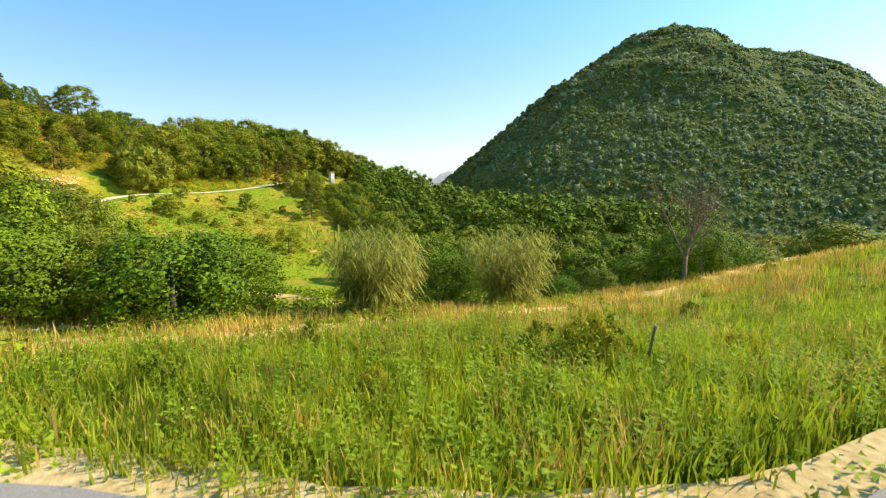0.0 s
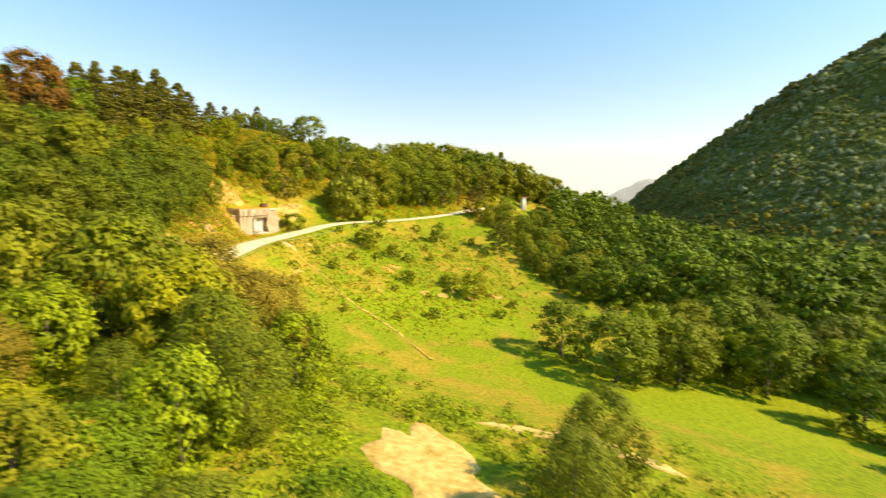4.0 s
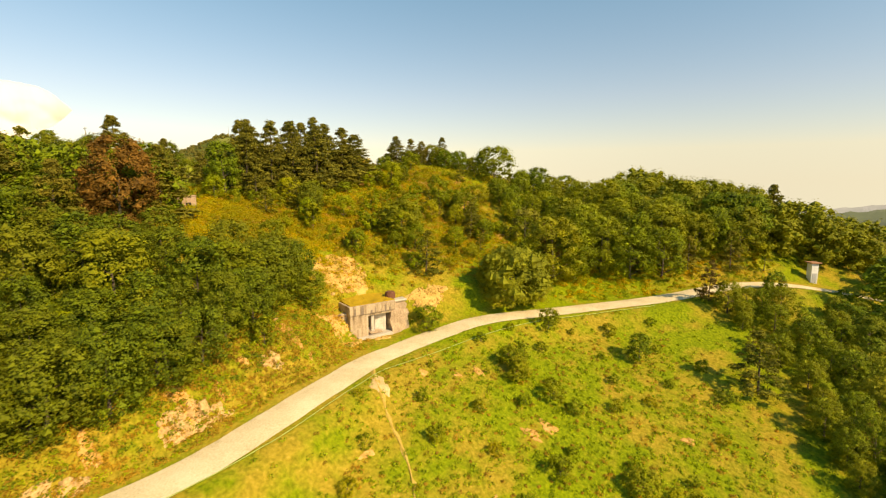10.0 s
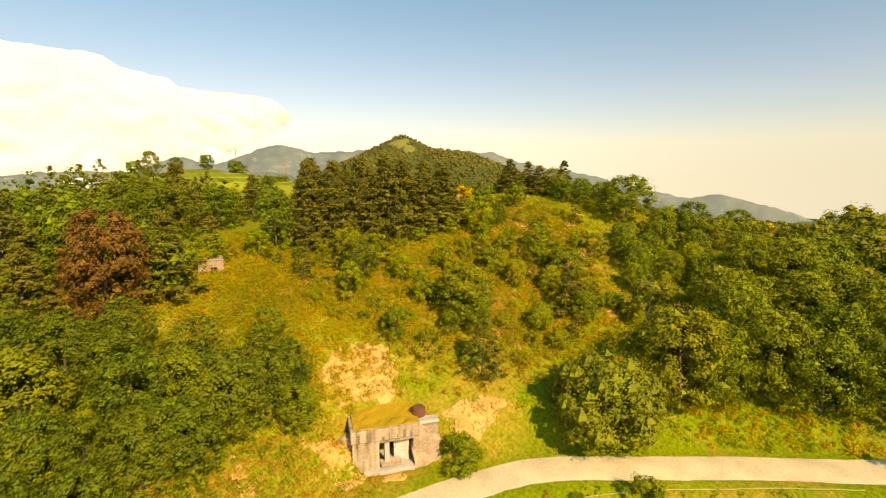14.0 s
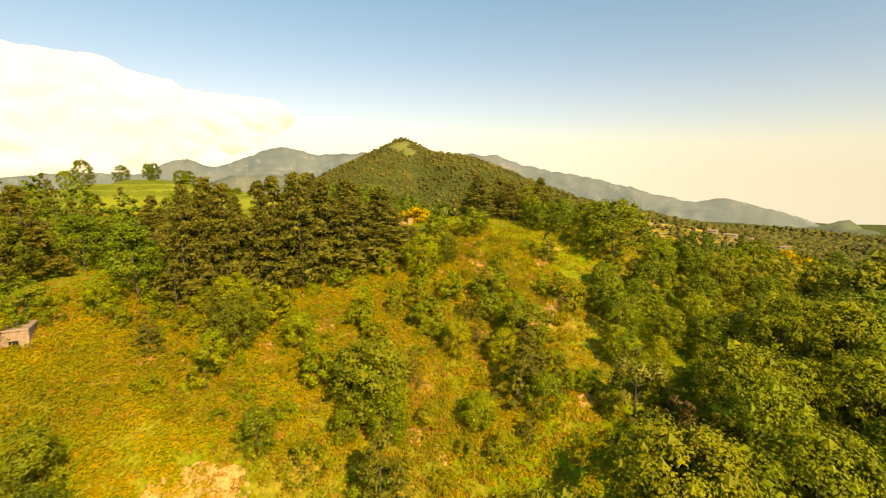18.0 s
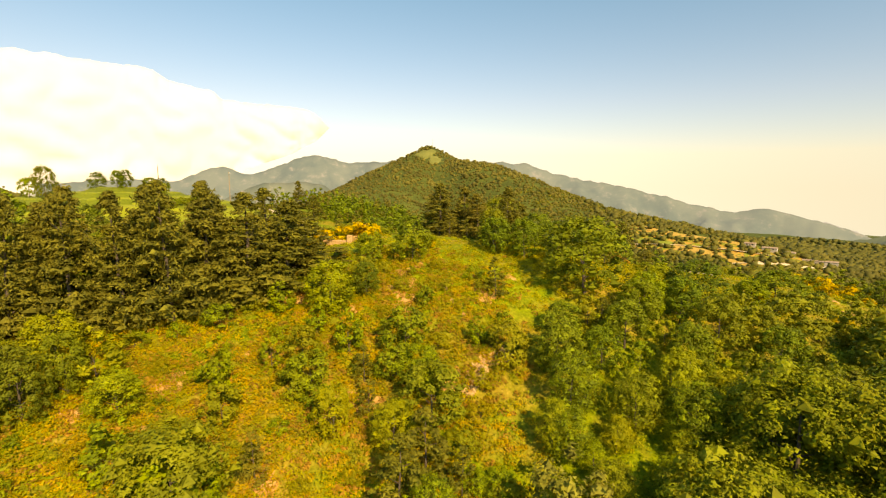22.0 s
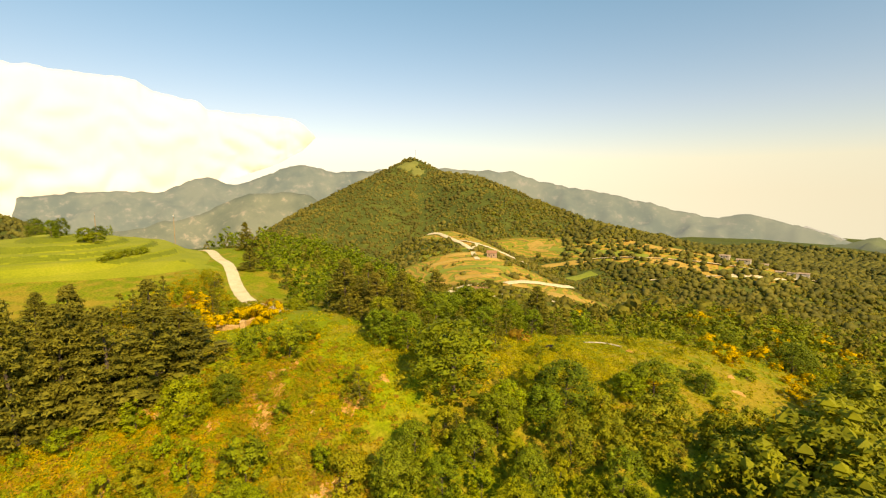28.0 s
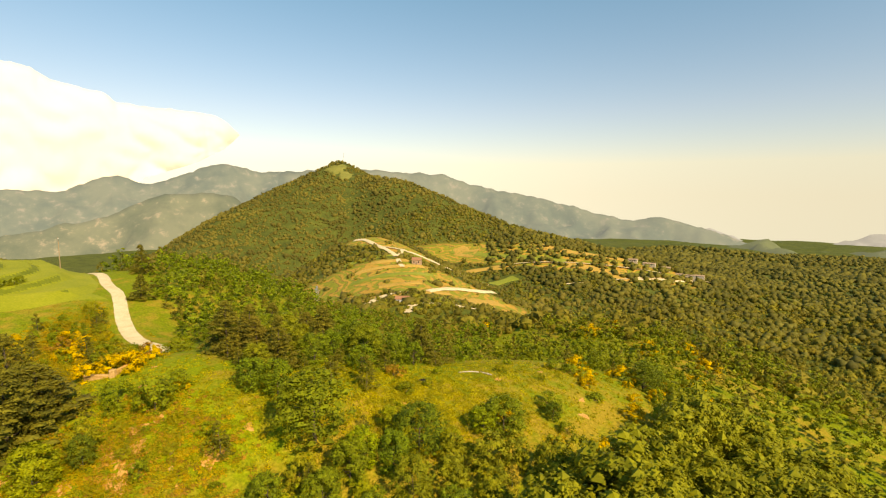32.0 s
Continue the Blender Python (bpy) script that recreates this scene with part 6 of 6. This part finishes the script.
stone_field("ground_scree_road", -30.2, 50.6, 2.6, 0.9, 88, 36, 0.15, 0.45, 15, "rocky outcrop above the road", ROCKS, ROCK)
stone_field("ground_scree_road", -30.0, 41.0, 3.6, 0.9, 95, 36, 0.12, 0.4, 16, "rocky outcrop above the road", ROCKS, ROCK)
stone_field("ground_scree_road", -31.4, 58.2, 1.0, 0.6, 80, 12, 0.12, 0.4, 17, "pale rocks in the bank", ROCKS, ROCK)
stone_field("ground_scree_scrub", -39.0, 106.0, 1.5, 0.8, 110, 24, 0.12, 0.4, 19, "pale rocks and orange earth on the hillside", ROCKS, ORANGE)
stone_field("ground_scree_top", -38.0, 103.6, 1.6, 0.7, 120, 26, 0.12, 0.42, 18, "pale rocks on the ridge path", ROCKS, ROCK)


def rock(x, y, s, label, seed, turn=0.0):
    ob = new("rock", ROCKS[seed % len(ROCKS)])
    ob.matrix_world = pose(x, y, z_at(x, y) + 0.15 * s, 8 * math.sin(seed), 8 * math.cos(seed), turn) @ Matrix.Diagonal((s, s * 0.7, s * 0.8, 1))
    return tagged(ob, label, "rock")


for k, (x, y, s) in enumerate([(-30.6, 51.6, 0.9), (-30.2, 49.8, 0.7), (-29.6, 40.4, 0.7), (-30.4, 43.5, 0.6), (-45.2, 106.8, 0.45), (-38.2, 104.6, 0.7), (-36.6, 70.2, 0.35),
                               (-34.6, 61.2, 0.35), (-46.8, 107.2, 0.4), (-20.4, 100.0, 0.6)]):
    rock(x, y, s, "pale weathered rock standing out of the grass", k, 40 * k)


def reed_clump(x, y, height, n, seed):
    """Cane stems with long drooping leaves."""
    r = np.random.default_rng(seed)
    v, f, lv, lf = [], [], [], []
    for _ in range(n):
        a, d = r.uniform(0, 6.283), 0.5 * math.sqrt(r.uniform())
        b = np.array([d * math.cos(a), d * math.sin(a), -0.1])
        lean = np.array([math.cos(a), math.sin(a), 0]) * r.uniform(0.1, 0.95)
        h = height * r.uniform(0.55, 1.0)
        t = b + np.array([0, 0, h]) + lean * h * 0.6
        tube(v, f, b, t, 0.012, 0.004, 4)
        for k in range(22):
            s = r.uniform(0.2, 1.0)
            q = b + (t - b) * s
            g = r.uniform(0, 6.283)
            o = np.array([math.cos(g), math.sin(g), 0])
            w = np.array([-math.sin(g), math.cos(g), 0]) * 0.019
            ln, droop = r.uniform(0.5, 1.0), r.uniform(-0.35, 0.3)
            m, e = q + o * ln * 0.42 + np.array([0, 0, ln * 0.38]), q + o * ln * 0.9 + np.array([0, 0, droop * ln])
            i = len(lv)
            lv.extend([tuple(q - w * 0.5), tuple(q + w * 0.5), tuple(m + w), tuple(m - w), tuple(e)])
            lf.extend([(i, i + 1, i + 2, i + 3), (i + 3, i + 2, i + 4)])
    ob = new("reed_clump", mesh_from("stems", v, f, REED, flat=False))
    ob.matrix_world = pose(x, y, z_at(x, y))
    part("leaves", mesh_from("leaves", lv, lf, REED), ob)
    return tagged(ob, "clump of tall yellow-green cane with drooping leaves", "reeds", "canes on the bank")


reed_clump(0.6, 13.0, 2.7, 70, 1)
reed_clump(1.2, 13.7, 2.3, 44, 2)
reed_clump(5.4, 14.0, 2.8, 54, 3)
reed_clump(6.2, 14.6, 2.4, 36, 4)


DEADWOOD = mottled("deadwood", [(0.3, (0.14, 0.088, 0.042)), (0.7, (0.28, 0.195, 0.11))], 3, 18)


def bare_tree(x, y, height, seed, label):
    """A leafless tree whose limbs fork at narrow angles into fine twigs."""
    r = random.Random(seed)
    v, f = [], []

    def grow(p, d, ln, rad, level):
        e = d + np.array([r.uniform(-0.12, 0.12), r.uniform(-0.12, 0.12), 0.05])
        e = e / np.linalg.norm(e)
        q = p + e * ln
        tube(v, f, p, q, rad, rad * 0.74, 6 if level < 3 else 3)
        if level == 8 or rad < 0.004:
            return
        grow(q, e, ln * r.uniform(0.78, 0.95), rad * 0.74, level + 1)
        for _ in range(2 if level in (2, 3, 4) else 1):
            a, s = r.uniform(0, 6.283), r.uniform(0.4, 0.85)
            b = e + np.array([math.cos(a) * s, math.sin(a) * s, r.uniform(-0.1, 0.25)])
            grow(p + (q - p) * r.uniform(0.35, 1), b / np.linalg.norm(b), ln * r.uniform(0.6, 0.85), rad * 0.55, level + 1)

    tube(v, f, (0, 0, -0.3), (0.05, 0.03, 0.24 * height), 0.10, 0.082, 8)
    for k in range(4):
        a = 1.75 * k + 0.5
        grow(np.array([0.05, 0.03, (0.15 + 0.03 * k) * height]), np.array([0.42 * math.cos(a), 0.42 * math.sin(a), 1.0]) / 1.08, height * 0.15 * (1 - 0.06 * k), 0.062 - 0.006 * k, 0)
    ob = new("bare_tree", mesh_from("trunk", v, f, DEADWOOD, flat=False))
    ob.matrix_world = pose(x, y, z_at(x, y))
    return tagged(ob, label, "tree")


bare_tree(14.0, 14.9, 5.6, 4, "leafless grey tree with fine bare twigs")
for k, (x, y, s, w, kind) in enumerate([(-4.6, 16.2, 0.5, 1.5, "start_tree"), (-7.5, 15.2, 0.5, 1.4, "start_tree"),
                                        (1.6, 19.8, 0.62, 1.0, "near_olive"), (3.2, 22.5, 0.8, 1.0, "near_olive"), (6.0, 18.9, 0.42, 0.8, "start_tree"),
                                        (16.5, 20.5, 0.5, 1.2, "near_tree"), (19.5, 22.5, 0.6, 1.2, "near_tree"),
                                        (23, 24.5, 0.65, 1.2, "near_tree"), (-11, 17, 0.55, 1.3, "start_tree"),
                                        (17.2, 17.2, 0.62, 1.0, "start_tree"), (15.8, 17.6, 0.55, 0.9, "start_tree"), (19.6, 18.4, 0.6, 1.1, "start_tree"), (22.6, 20, 0.55, 1.2, "near_tree"), (26, 21.5, 0.55, 1.3, "near_tree"), (-3.2, 14.6, 0.48, 1.3, "start_tree"), (-6.2, 13.6, 0.5, 1.4, "start_tree"), (-9.4, 14.4, 0.52, 1.4, "start_tree"), (3.4, 15.6, 0.5, 1.0, "start_tree"), (9.2, 16.8, 0.24, 1.5, "start_tree"), (11.8, 17.4, 0.26, 1.5, "start_tree"), (32, 20.5, 0.95, 1.3, "near_tree"), (35, 22.5, 0.9, 1.3, "near_tree"), (32, 39.5, 0.85, 1.3, "near_tree"), (34, 43, 0.8, 1.3, "near_tree")]):
    plant(kind, x, y, s, w, variant=1 if kind == "near_olive" else None)
plant("start_tree", -4.6, 13.2, 0.56, 1.5, variant=1, label="bushy bright green tree below the roadside bank")
plant("start_tree", -7.8, 13.0, 0.52, 1.4, variant=0)
for x, y, s, kind in [(-9.8, 22.4, 0.85, "near_olive"), (-12, 25, 1.0, "near_olive"), (-15, 27, 1.3, "near_tree"), (-19, 28.5, 1.35, "near_tree"), (-21.5, 31, 1.1, "near_olive"),
                      (-18, 31.5, 1.15, "near_tree"), (-14, 30.5, 1.15, "near_olive"), (-23, 34.5, 1.3, "near_tree"), (-16.5, 34, 0.95, "near_olive"), (-20, 36, 1.2, "near_tree"), (-23.5, 28, 1.3, "near_tree"), (-17.2, 32.8, 1.4, "near_olive"), (-14.6, 35.6, 1.15, "near_olive"), (-19.6, 34.2, 1.25, "near_olive")]:
    plant(kind, x, y, s, 1.0, group="gully trees", variant=None if kind != "near_olive" else 1 if y < 29 else 0)
for k, (x, y, s) in enumerate([(3.1, 5.8, 0.7), (3.7, 6.3, 0.6), (2.4, 6.4, 0.5), (-1.2, 8.6, 0.4), (-0.6, 5.6, 0.35), (-3.4, 6.4, 0.45), (5.6, 5.2, 0.4), (-6.5, 7.8, 0.55), (14.2, 14.6, 0.4), (16.6, 13.2, 0.35), (8, 8.6, 0.4)]):
    plant("light_shrub", x, y, s, 0.7, label="leafy weed bush among tall grass")


def post(x, y, h, lean, label, mat=WOOD):
    bm = bmesh.new()
    bmesh.ops.create_cone(bm, cap_ends=True, segments=8, radius1=0.025, radius2=0.022, depth=h)
    bmesh.ops.translate(bm, vec=(0, 0, h / 2 - 0.2), verts=bm.verts)
    ob = new("fence_post", bm_mesh("fence_post", bm, mat))
    ob.matrix_world = pose(x, y, z_at(x, y), lean, lean * 0.5, 0)
    return tagged(ob, label, "post")


post(3.6, 5.2, 1.0, 9, "thin dark leaning post in tall grass")


# ---- along the road and on the hill ----
def line_tube(name, pts, r, mat, label, category, lift=0.04):
    line = smooth(pts, 0.8)
    z = ground_z(line[:, 0], line[:, 1]) + lift
    v, f = [], []
    q = np.column_stack([line, z])
    for a, b in zip(q[:-1], q[1:]):
        tube(v, f, a, b, r, r, 5)
    return tagged(new(name, mesh_from(name, v, f, mat, flat=False)), label, category)


line_tube("water_hose", [(-25.6, 42.5), (-24.9, 47.7), (-24.6, 54.2), (-25.2, 61), (-25.6, 66.5), (-23.2, 74.5), (-18.2, 83.4), (-12.6, 90.8), (-8, 95.5)], 0.035, HOSE, "pale yellow-green water hose lying in grass", "hose", 0.12)
line_tube("hose_branch", [(-25.6, 42.5), (-24.4, 41.6), (-23.6, 40.2)], 0.05, HOSE, "pale loose hose end in grass", "hose", 0.12)

LONG_GRASS = mottled("long_grass", [(0.3, (0.10, 0.125, 0.008)), (0.5, (0.16, 0.185, 0.012)), (0.7, (0.22, 0.225, 0.02))], 0.3, 3, depth=0.1)
LAWN = mottled("mown_grass", [(0.3, (0.19, 0.21, 0.012)), (0.5, (0.27, 0.28, 0.016)), (0.7, (0.36, 0.33, 0.03))], 0.12, 2.5, depth=0.05)


def terraces(step):
    """Mown steps with short steep banks round a low mound."""
    xs, ys = np.arange(TERRACED[0], TERRACED[1], step), np.arange(TERRACED[2], TERRACED[3], step)
    X, Y = np.meshgrid(xs, ys)
    Z2, bank, rise, w = terrace_z(X, Y)
    n, m = X.shape
    k = np.arange(n * m).reshape(n, m)
    f = np.stack([k[:-1, :-1], k[:-1, 1:], k[1:, 1:], k[1:, :-1]], -1).reshape(-1, 4)
    steep = (bank[:-1, :-1] & bank[1:, 1:] & (rise[:-1, :-1] > 0.4) & (w[:-1, :-1] >= 1)).reshape(-1)
    v = np.stack([X, Y, Z2], -1).reshape(-1, 3)
    ob = new("ground_terraces", mesh_from("ground_terraces", v, f[~steep], LAWN))
    tagged(ob, "mown green terraces stepping round a low mound", "terraces", kind="structure")
    ob = new("ground_terrace_banks", mesh_from("ground_terrace_banks", v, f[steep], LONG_GRASS))
    tagged(ob, "dark long grass on the terrace banks", "bank", kind="structure")
    r = np.random.default_rng(61)
    on = np.argwhere(bank & (rise > 0.4) & (w >= 1))
    c = np.stack([X[on[:, 0], on[:, 1]], Y[on[:, 0], on[:, 1]], Z2[on[:, 0], on[:, 1]]], 1)
    p = np.repeat(c, 2, 0) + r.normal(size=(len(c) * 2, 3)) * np.array([0.3, 0.3, 0.08]) + np.array([0, 0, 0.12])
    d = r.normal(size=p.shape) * 0.6 + np.array([0.4, 0, 1])
    v, f = leaf_tris(p, d / np.linalg.norm(d, axis=1)[:, None], 0.10, r)
    tagged(new("terrace_bank_growth", mesh_from("terrace_bank_growth", v, f, LEAF)), "dark weeds along the terrace banks", "grass", kind="stuff")


terraces(0.6)

# ruined stone wall with rubble
RUIN = empty("ruined_wall", pose(-64.8, 105.2, z_at(-64.8, 105.2) - 0.1, 0, 0, 50), "low ruined wall of pale stone among broom", "wall")
box_part("long_wall", (-2.4, -0.2, -0.3), (0.6, 0.2, 0.5), ROCK, RUIN, "", 0.08)
box_part("short_wall", (0.6, -0.2, -0.3), (1.0, 2.6, 0.8), SCREE, RUIN, "", 0.08)
box_part("pier", (0.5, -0.4, -0.3), (1.1, 0.2, 1.1), ROCK, RUIN, "pale corner pier", 0.06)
for x, y, s in [(-67.5, 108.2, 1.1), (-66.0, 108.6, 1.0), (-69.0, 107.6, 0.9), (-68.6, 104.6, 0.8), (-80, 104, 1.3), (-82, 102.5, 1.0), (-68, 110.4, 1.1), (-95, 98, 1.0), (-55, 110.5, 0.8)]:
    plant("broom", x, y, s)
for x, y in [(-35, 158.5), (-33.5, 168), (-30, 163), (-27.5, 157), (-38, 171), (-26, 167), (-42, 167), (-30.5, 172), (-23, 161)]:
    plant("broom", x, y, 1.0 + 0.3 * math.sin(7 * x), 1.1, group="broom on the hilltop")
plant("dry_bush", -48.6, 133.5, 0.75, 1.2, label="rounded reddish dry bush in the hilltop meadow")

# blackened hollow log and a pale bent trough in the hilltop meadow
bm = bmesh.new()
bmesh.ops.create_icosphere(bm, subdivisions=2, radius=0.5)
for v in bm.verts:
    v.co = Vector((v.co.x * 1.3, v.co.y * 0.7, max(0, v.co.z) * 0.9)) * (1 + 0.4 * noise.noise(v.co * 3))
ob = new("stump", bm_mesh("stump", bm, DARK))
ob.matrix_world = pose(-45.8, 136.2, z_at(-45.8, 136.2) - 0.05, 0, 0, 30)
tagged(ob, "charred dark stump in the hilltop meadow", "stump")
line_tube("hose_arc", [(-46.6, 143.6), (-46.4, 144.8), (-45.8, 146.0), (-44.8, 146.9), (-43.6, 147.2)], 0.11, CONCRETE_PALE, "pale bent pipe lying in the grass", "pipe", 0.08)


POLE_WOOD = mottled("pole_wood", [(0.3, (0.22, 0.15, 0.08)), (0.7, (0.38, 0.28, 0.16))], 3, 14)


def utility_pole(x, y, h):
    ob = empty("utility_pole", pose(x, y, z_at(x, y) - 0.2), "tall brown wooden utility pole with a crossbar", "pole", "poles on the plateau")
    v, f = [], []
    tube(v, f, (0, 0, 0), (0, 0, h), 0.12, 0.08, 8)
    part("mast", mesh_from("mast", v, f, POLE_WOOD, flat=False), ob)
    box_part("crossbar", (-0.9, -0.06, h - 0.5), (0.9, 0.06, h - 0.36), STEEL, ob)
    for u in (-0.8, 0, 0.8):
        box_part("insulator", (u - 0.05, -0.05, h - 0.36), (u + 0.05, 0.05, h - 0.16), WHITEWASH, ob, "", 0.01)
    return ob


utility_pole(-150, 108.5, 8.0)
utility_pole(-143, 92, 6.5)


def house(name, x, y, z, turn, w, d, h, label, roof=TILE, wall=WHITEWASH, pitch=0.35):
    ob = empty(name, pose(x, y, z, 0, 0, turn), label, "house")
    box_part("wall", (-w / 2, -d / 2, -2), (w / 2, d / 2, h), wall, ob, "", 0.02)
    bm = bmesh.new()
    o = 0.4
    a = [bm.verts.new(p) for p in ((-w / 2 - o, -d / 2 - o, h), (w / 2 + o, -d / 2 - o, h), (w / 2 + o, d / 2 + o, h), (-w / 2 - o, d / 2 + o, h),
                                   (-w / 2 - o, 0, h + d * pitch), (w / 2 + o, 0, h + d * pitch))]
    for q in ((0, 1, 5, 4), (2, 3, 4, 5), (0, 4, 3), (1, 2, 5), (3, 2, 1, 0)):
        bm.faces.new([a[i] for i in q])
    part("roof", bm_mesh("roof", bm, roof), ob, "red tiled gable roof")
    for k in (-1, 1):
        box_part("window", (k * w / 4 - 0.5, -d / 2 - 0.06, h * 0.4), (k * w / 4 + 0.5, -d / 2 + 0.02, h * 0.4 + 1.2), DARK, ob, "dark window", 0.0)
    box_part("door", (-0.5, -d / 2 - 0.05, -0.2), (0.5, -d / 2 + 0.02, 2.0), WOOD, ob, "wooden door", 0.0)
    return ob


house("house", -233, 281, z_at(-233, 281), 40, 8, 5, 3, "small house with a red tiled roof among terraces")
house("house", -327, 372, z_at(-327, 372), 40, 8, 6, 4, "stone house with a red tiled roof on the terraces", TILE, TAN)
house("farm_shed", -134, 57, z_at(-134, 57) - 1.0, 60, 5, 3.5, 2.0, "white shed at the edge of the terraces", WHITEWASH)
for k, (x, y, w) in enumerate([(-217, 600, 12), (-232, 594, 9), (-203, 606, 10), (-180, 612, 26)]):
    house("farm_building", x, y, z_at(x, y) + 0.5, 15, w, 7, 2.6, "long pale farm building on the ridge", TAN, CONCRETE_PALE, 0.12)

# lanes and terrace walls on the far hillside
for k, line in enumerate([[(-205, 262), (-222, 282), (-214, 300), (-196, 318)], [(-250, 262), (-262, 285), (-258, 300)], [(-400, 372), (-380, 385), (-360, 395), (-330, 410), (-300, 440)],
                          [(-320, 350), (-345, 365), (-372, 392)], [(-330, 500), (-290, 530), (-240, 560), (-200, 590)], [(-260, 480), (-230, 520), (-190, 580), (-160, 625)]]):
    l_ = smooth(line, 4.0)
    ribbon("road_far", l_, ground_z(l_[:, 0], l_[:, 1]), 2.2, GRAVEL, "pale lane on the far hillside", 0.8, 0.5)
FIELD = mottled("dry_field", [(0.3, (0.34, 0.21, 0.04)), (0.5, (0.50, 0.30, 0.06)), (0.7, (0.60, 0.38, 0.10))], 0.06, 0.8, depth=0.1)
FIELD_GREEN = mottled("green_field", [(0.3, (0.15, 0.18, 0.02)), (0.5, (0.23, 0.25, 0.03)), (0.7, (0.31, 0.31, 0.05))], 0.06, 0.8, depth=0.1)


def strip(line, half, mat, label, name="terrace_field", lift=1.6):
    l_ = smooth(line, 5.0)
    d = np.gradient(l_, axis=0)
    d /= np.hypot(d[:, 0], d[:, 1])[:, None]
    us = np.linspace(-1, 1, 7)
    wide = half * (1 + 0.15 * np.sin(np.arange(len(l_)) * 1.3))
    px = l_[:, :1] - d[:, 1:] * us[None] * wide[:, None]
    py = l_[:, 1:] + d[:, :1] * us[None] * wide[:, None]
    pz = ground_z(px, py) + lift - 0.5 * (abs(us[None]) == 1)
    n, m = px.shape
    k = np.arange(n * m).reshape(n, m)
    f = np.stack([k[:-1, :-1], k[1:, :-1], k[1:, 1:], k[:-1, 1:]], -1).reshape(-1, 4)
    ob = new(name, mesh_from(name, np.stack([px, py, pz], -1).reshape(-1, 3), f, mat, flat=False))
    return tagged(ob, label, "field", kind="structure")


for k in range(7):
    s = k / 6 + 0.04 * math.sin(5 * k)
    x, y, ln = -238 - 128 * s, 292 + 78 * s, 0.7 + 0.3 * math.sin(2.3 * k)
    strip([(x - 26 * ln, y - 34 * ln), (x, y), (x + 12 * ln, y + 34 * ln)], 4.5 + 1.5 * math.sin(3.1 * k), FIELD if k % 3 else FIELD_GREEN, "narrow dry terraced field on the hillside", lift=0.6)
FIELD_KINDS = {"g": (GRAVEL, "pale lane between terraced fields", "road_far", 1.0), "d": (FIELD, "dry orange terraced field on the hillside", "terrace_field", 0.7),
               "l": (FIELD_GREEN, "long green field along the ridge", "terrace_field", 0.7)}
for k_, half_, line_ in FIELD_LINES:
    m_, label_, name_, lift_ = FIELD_KINDS[k_]
    strip(line_, half_, m_, label_, name_, lift_)
BALD = mottled("bald_grass", [(0.3, (0.13, 0.135, 0.03)), (0.5, (0.20, 0.195, 0.04)), (0.7, (0.27, 0.24, 0.06))], 0.06, 0.8, depth=0.1)
patch("ground_bald_top", -822, 588, 17, 20, 0, BALD, "light green bald patch beside the summit", 3, 1.5)
patch("ground_bald_top", -786, 588, 18, 16, 0, BALD, "light green bald patch below the summit", 5, 1.5)

# mast and chapel on the summit
MAST = empty("radio_mast", pose(-856, 625, z_at(-856, 625)), "slender steel radio mast on the summit", "mast")
v, f = [], []
tube(v, f, (0, 0, -2), (0, 0, 22), 0.5, 0.25, 6)
part("pole", mesh_from("pole", v, f, STEEL), MAST)
box_part("cabin", (-3, -3, -2), (3, 3, 4), WHITEWASH, MAST, "pale cabin at the foot")


def pylon(x, y, h):
    ob = empty("pylon", pose(x, y, z_at(x, y)), "grey lattice power pylon", "pylon")
    v, f = [], []
    for a, b in ((-1, -1), (1, -1), (1, 1), (-1, 1)):
        tube(v, f, (a * h * 0.09, b * h * 0.09, -1), (a * 0.25, b * 0.25, h), 0.14, 0.1, 4)
    for k in range(6):
        t, u = k / 6, (k + 1) / 6
        p, q = h * 0.09 * (1 - t) + 0.25 * t, h * 0.09 * (1 - u) + 0.25 * u
        tube(v, f, (-p, -p, h * t), (q, -q, h * u), 0.07, 0.07, 4)
        tube(v, f, (p, -p, h * t), (-q, -q, h * u), 0.07, 0.07, 4)
    part("tower", mesh_from("tower", v, f, STEEL), ob)
    for z in (0.72, 0.88):
        box_part("arm", (-h * 0.16, -0.12, h * z), (h * 0.16, 0.12, h * z + 0.25), STEEL, ob, "", 0.0)
    return ob


pylon(-262, 238, 22)
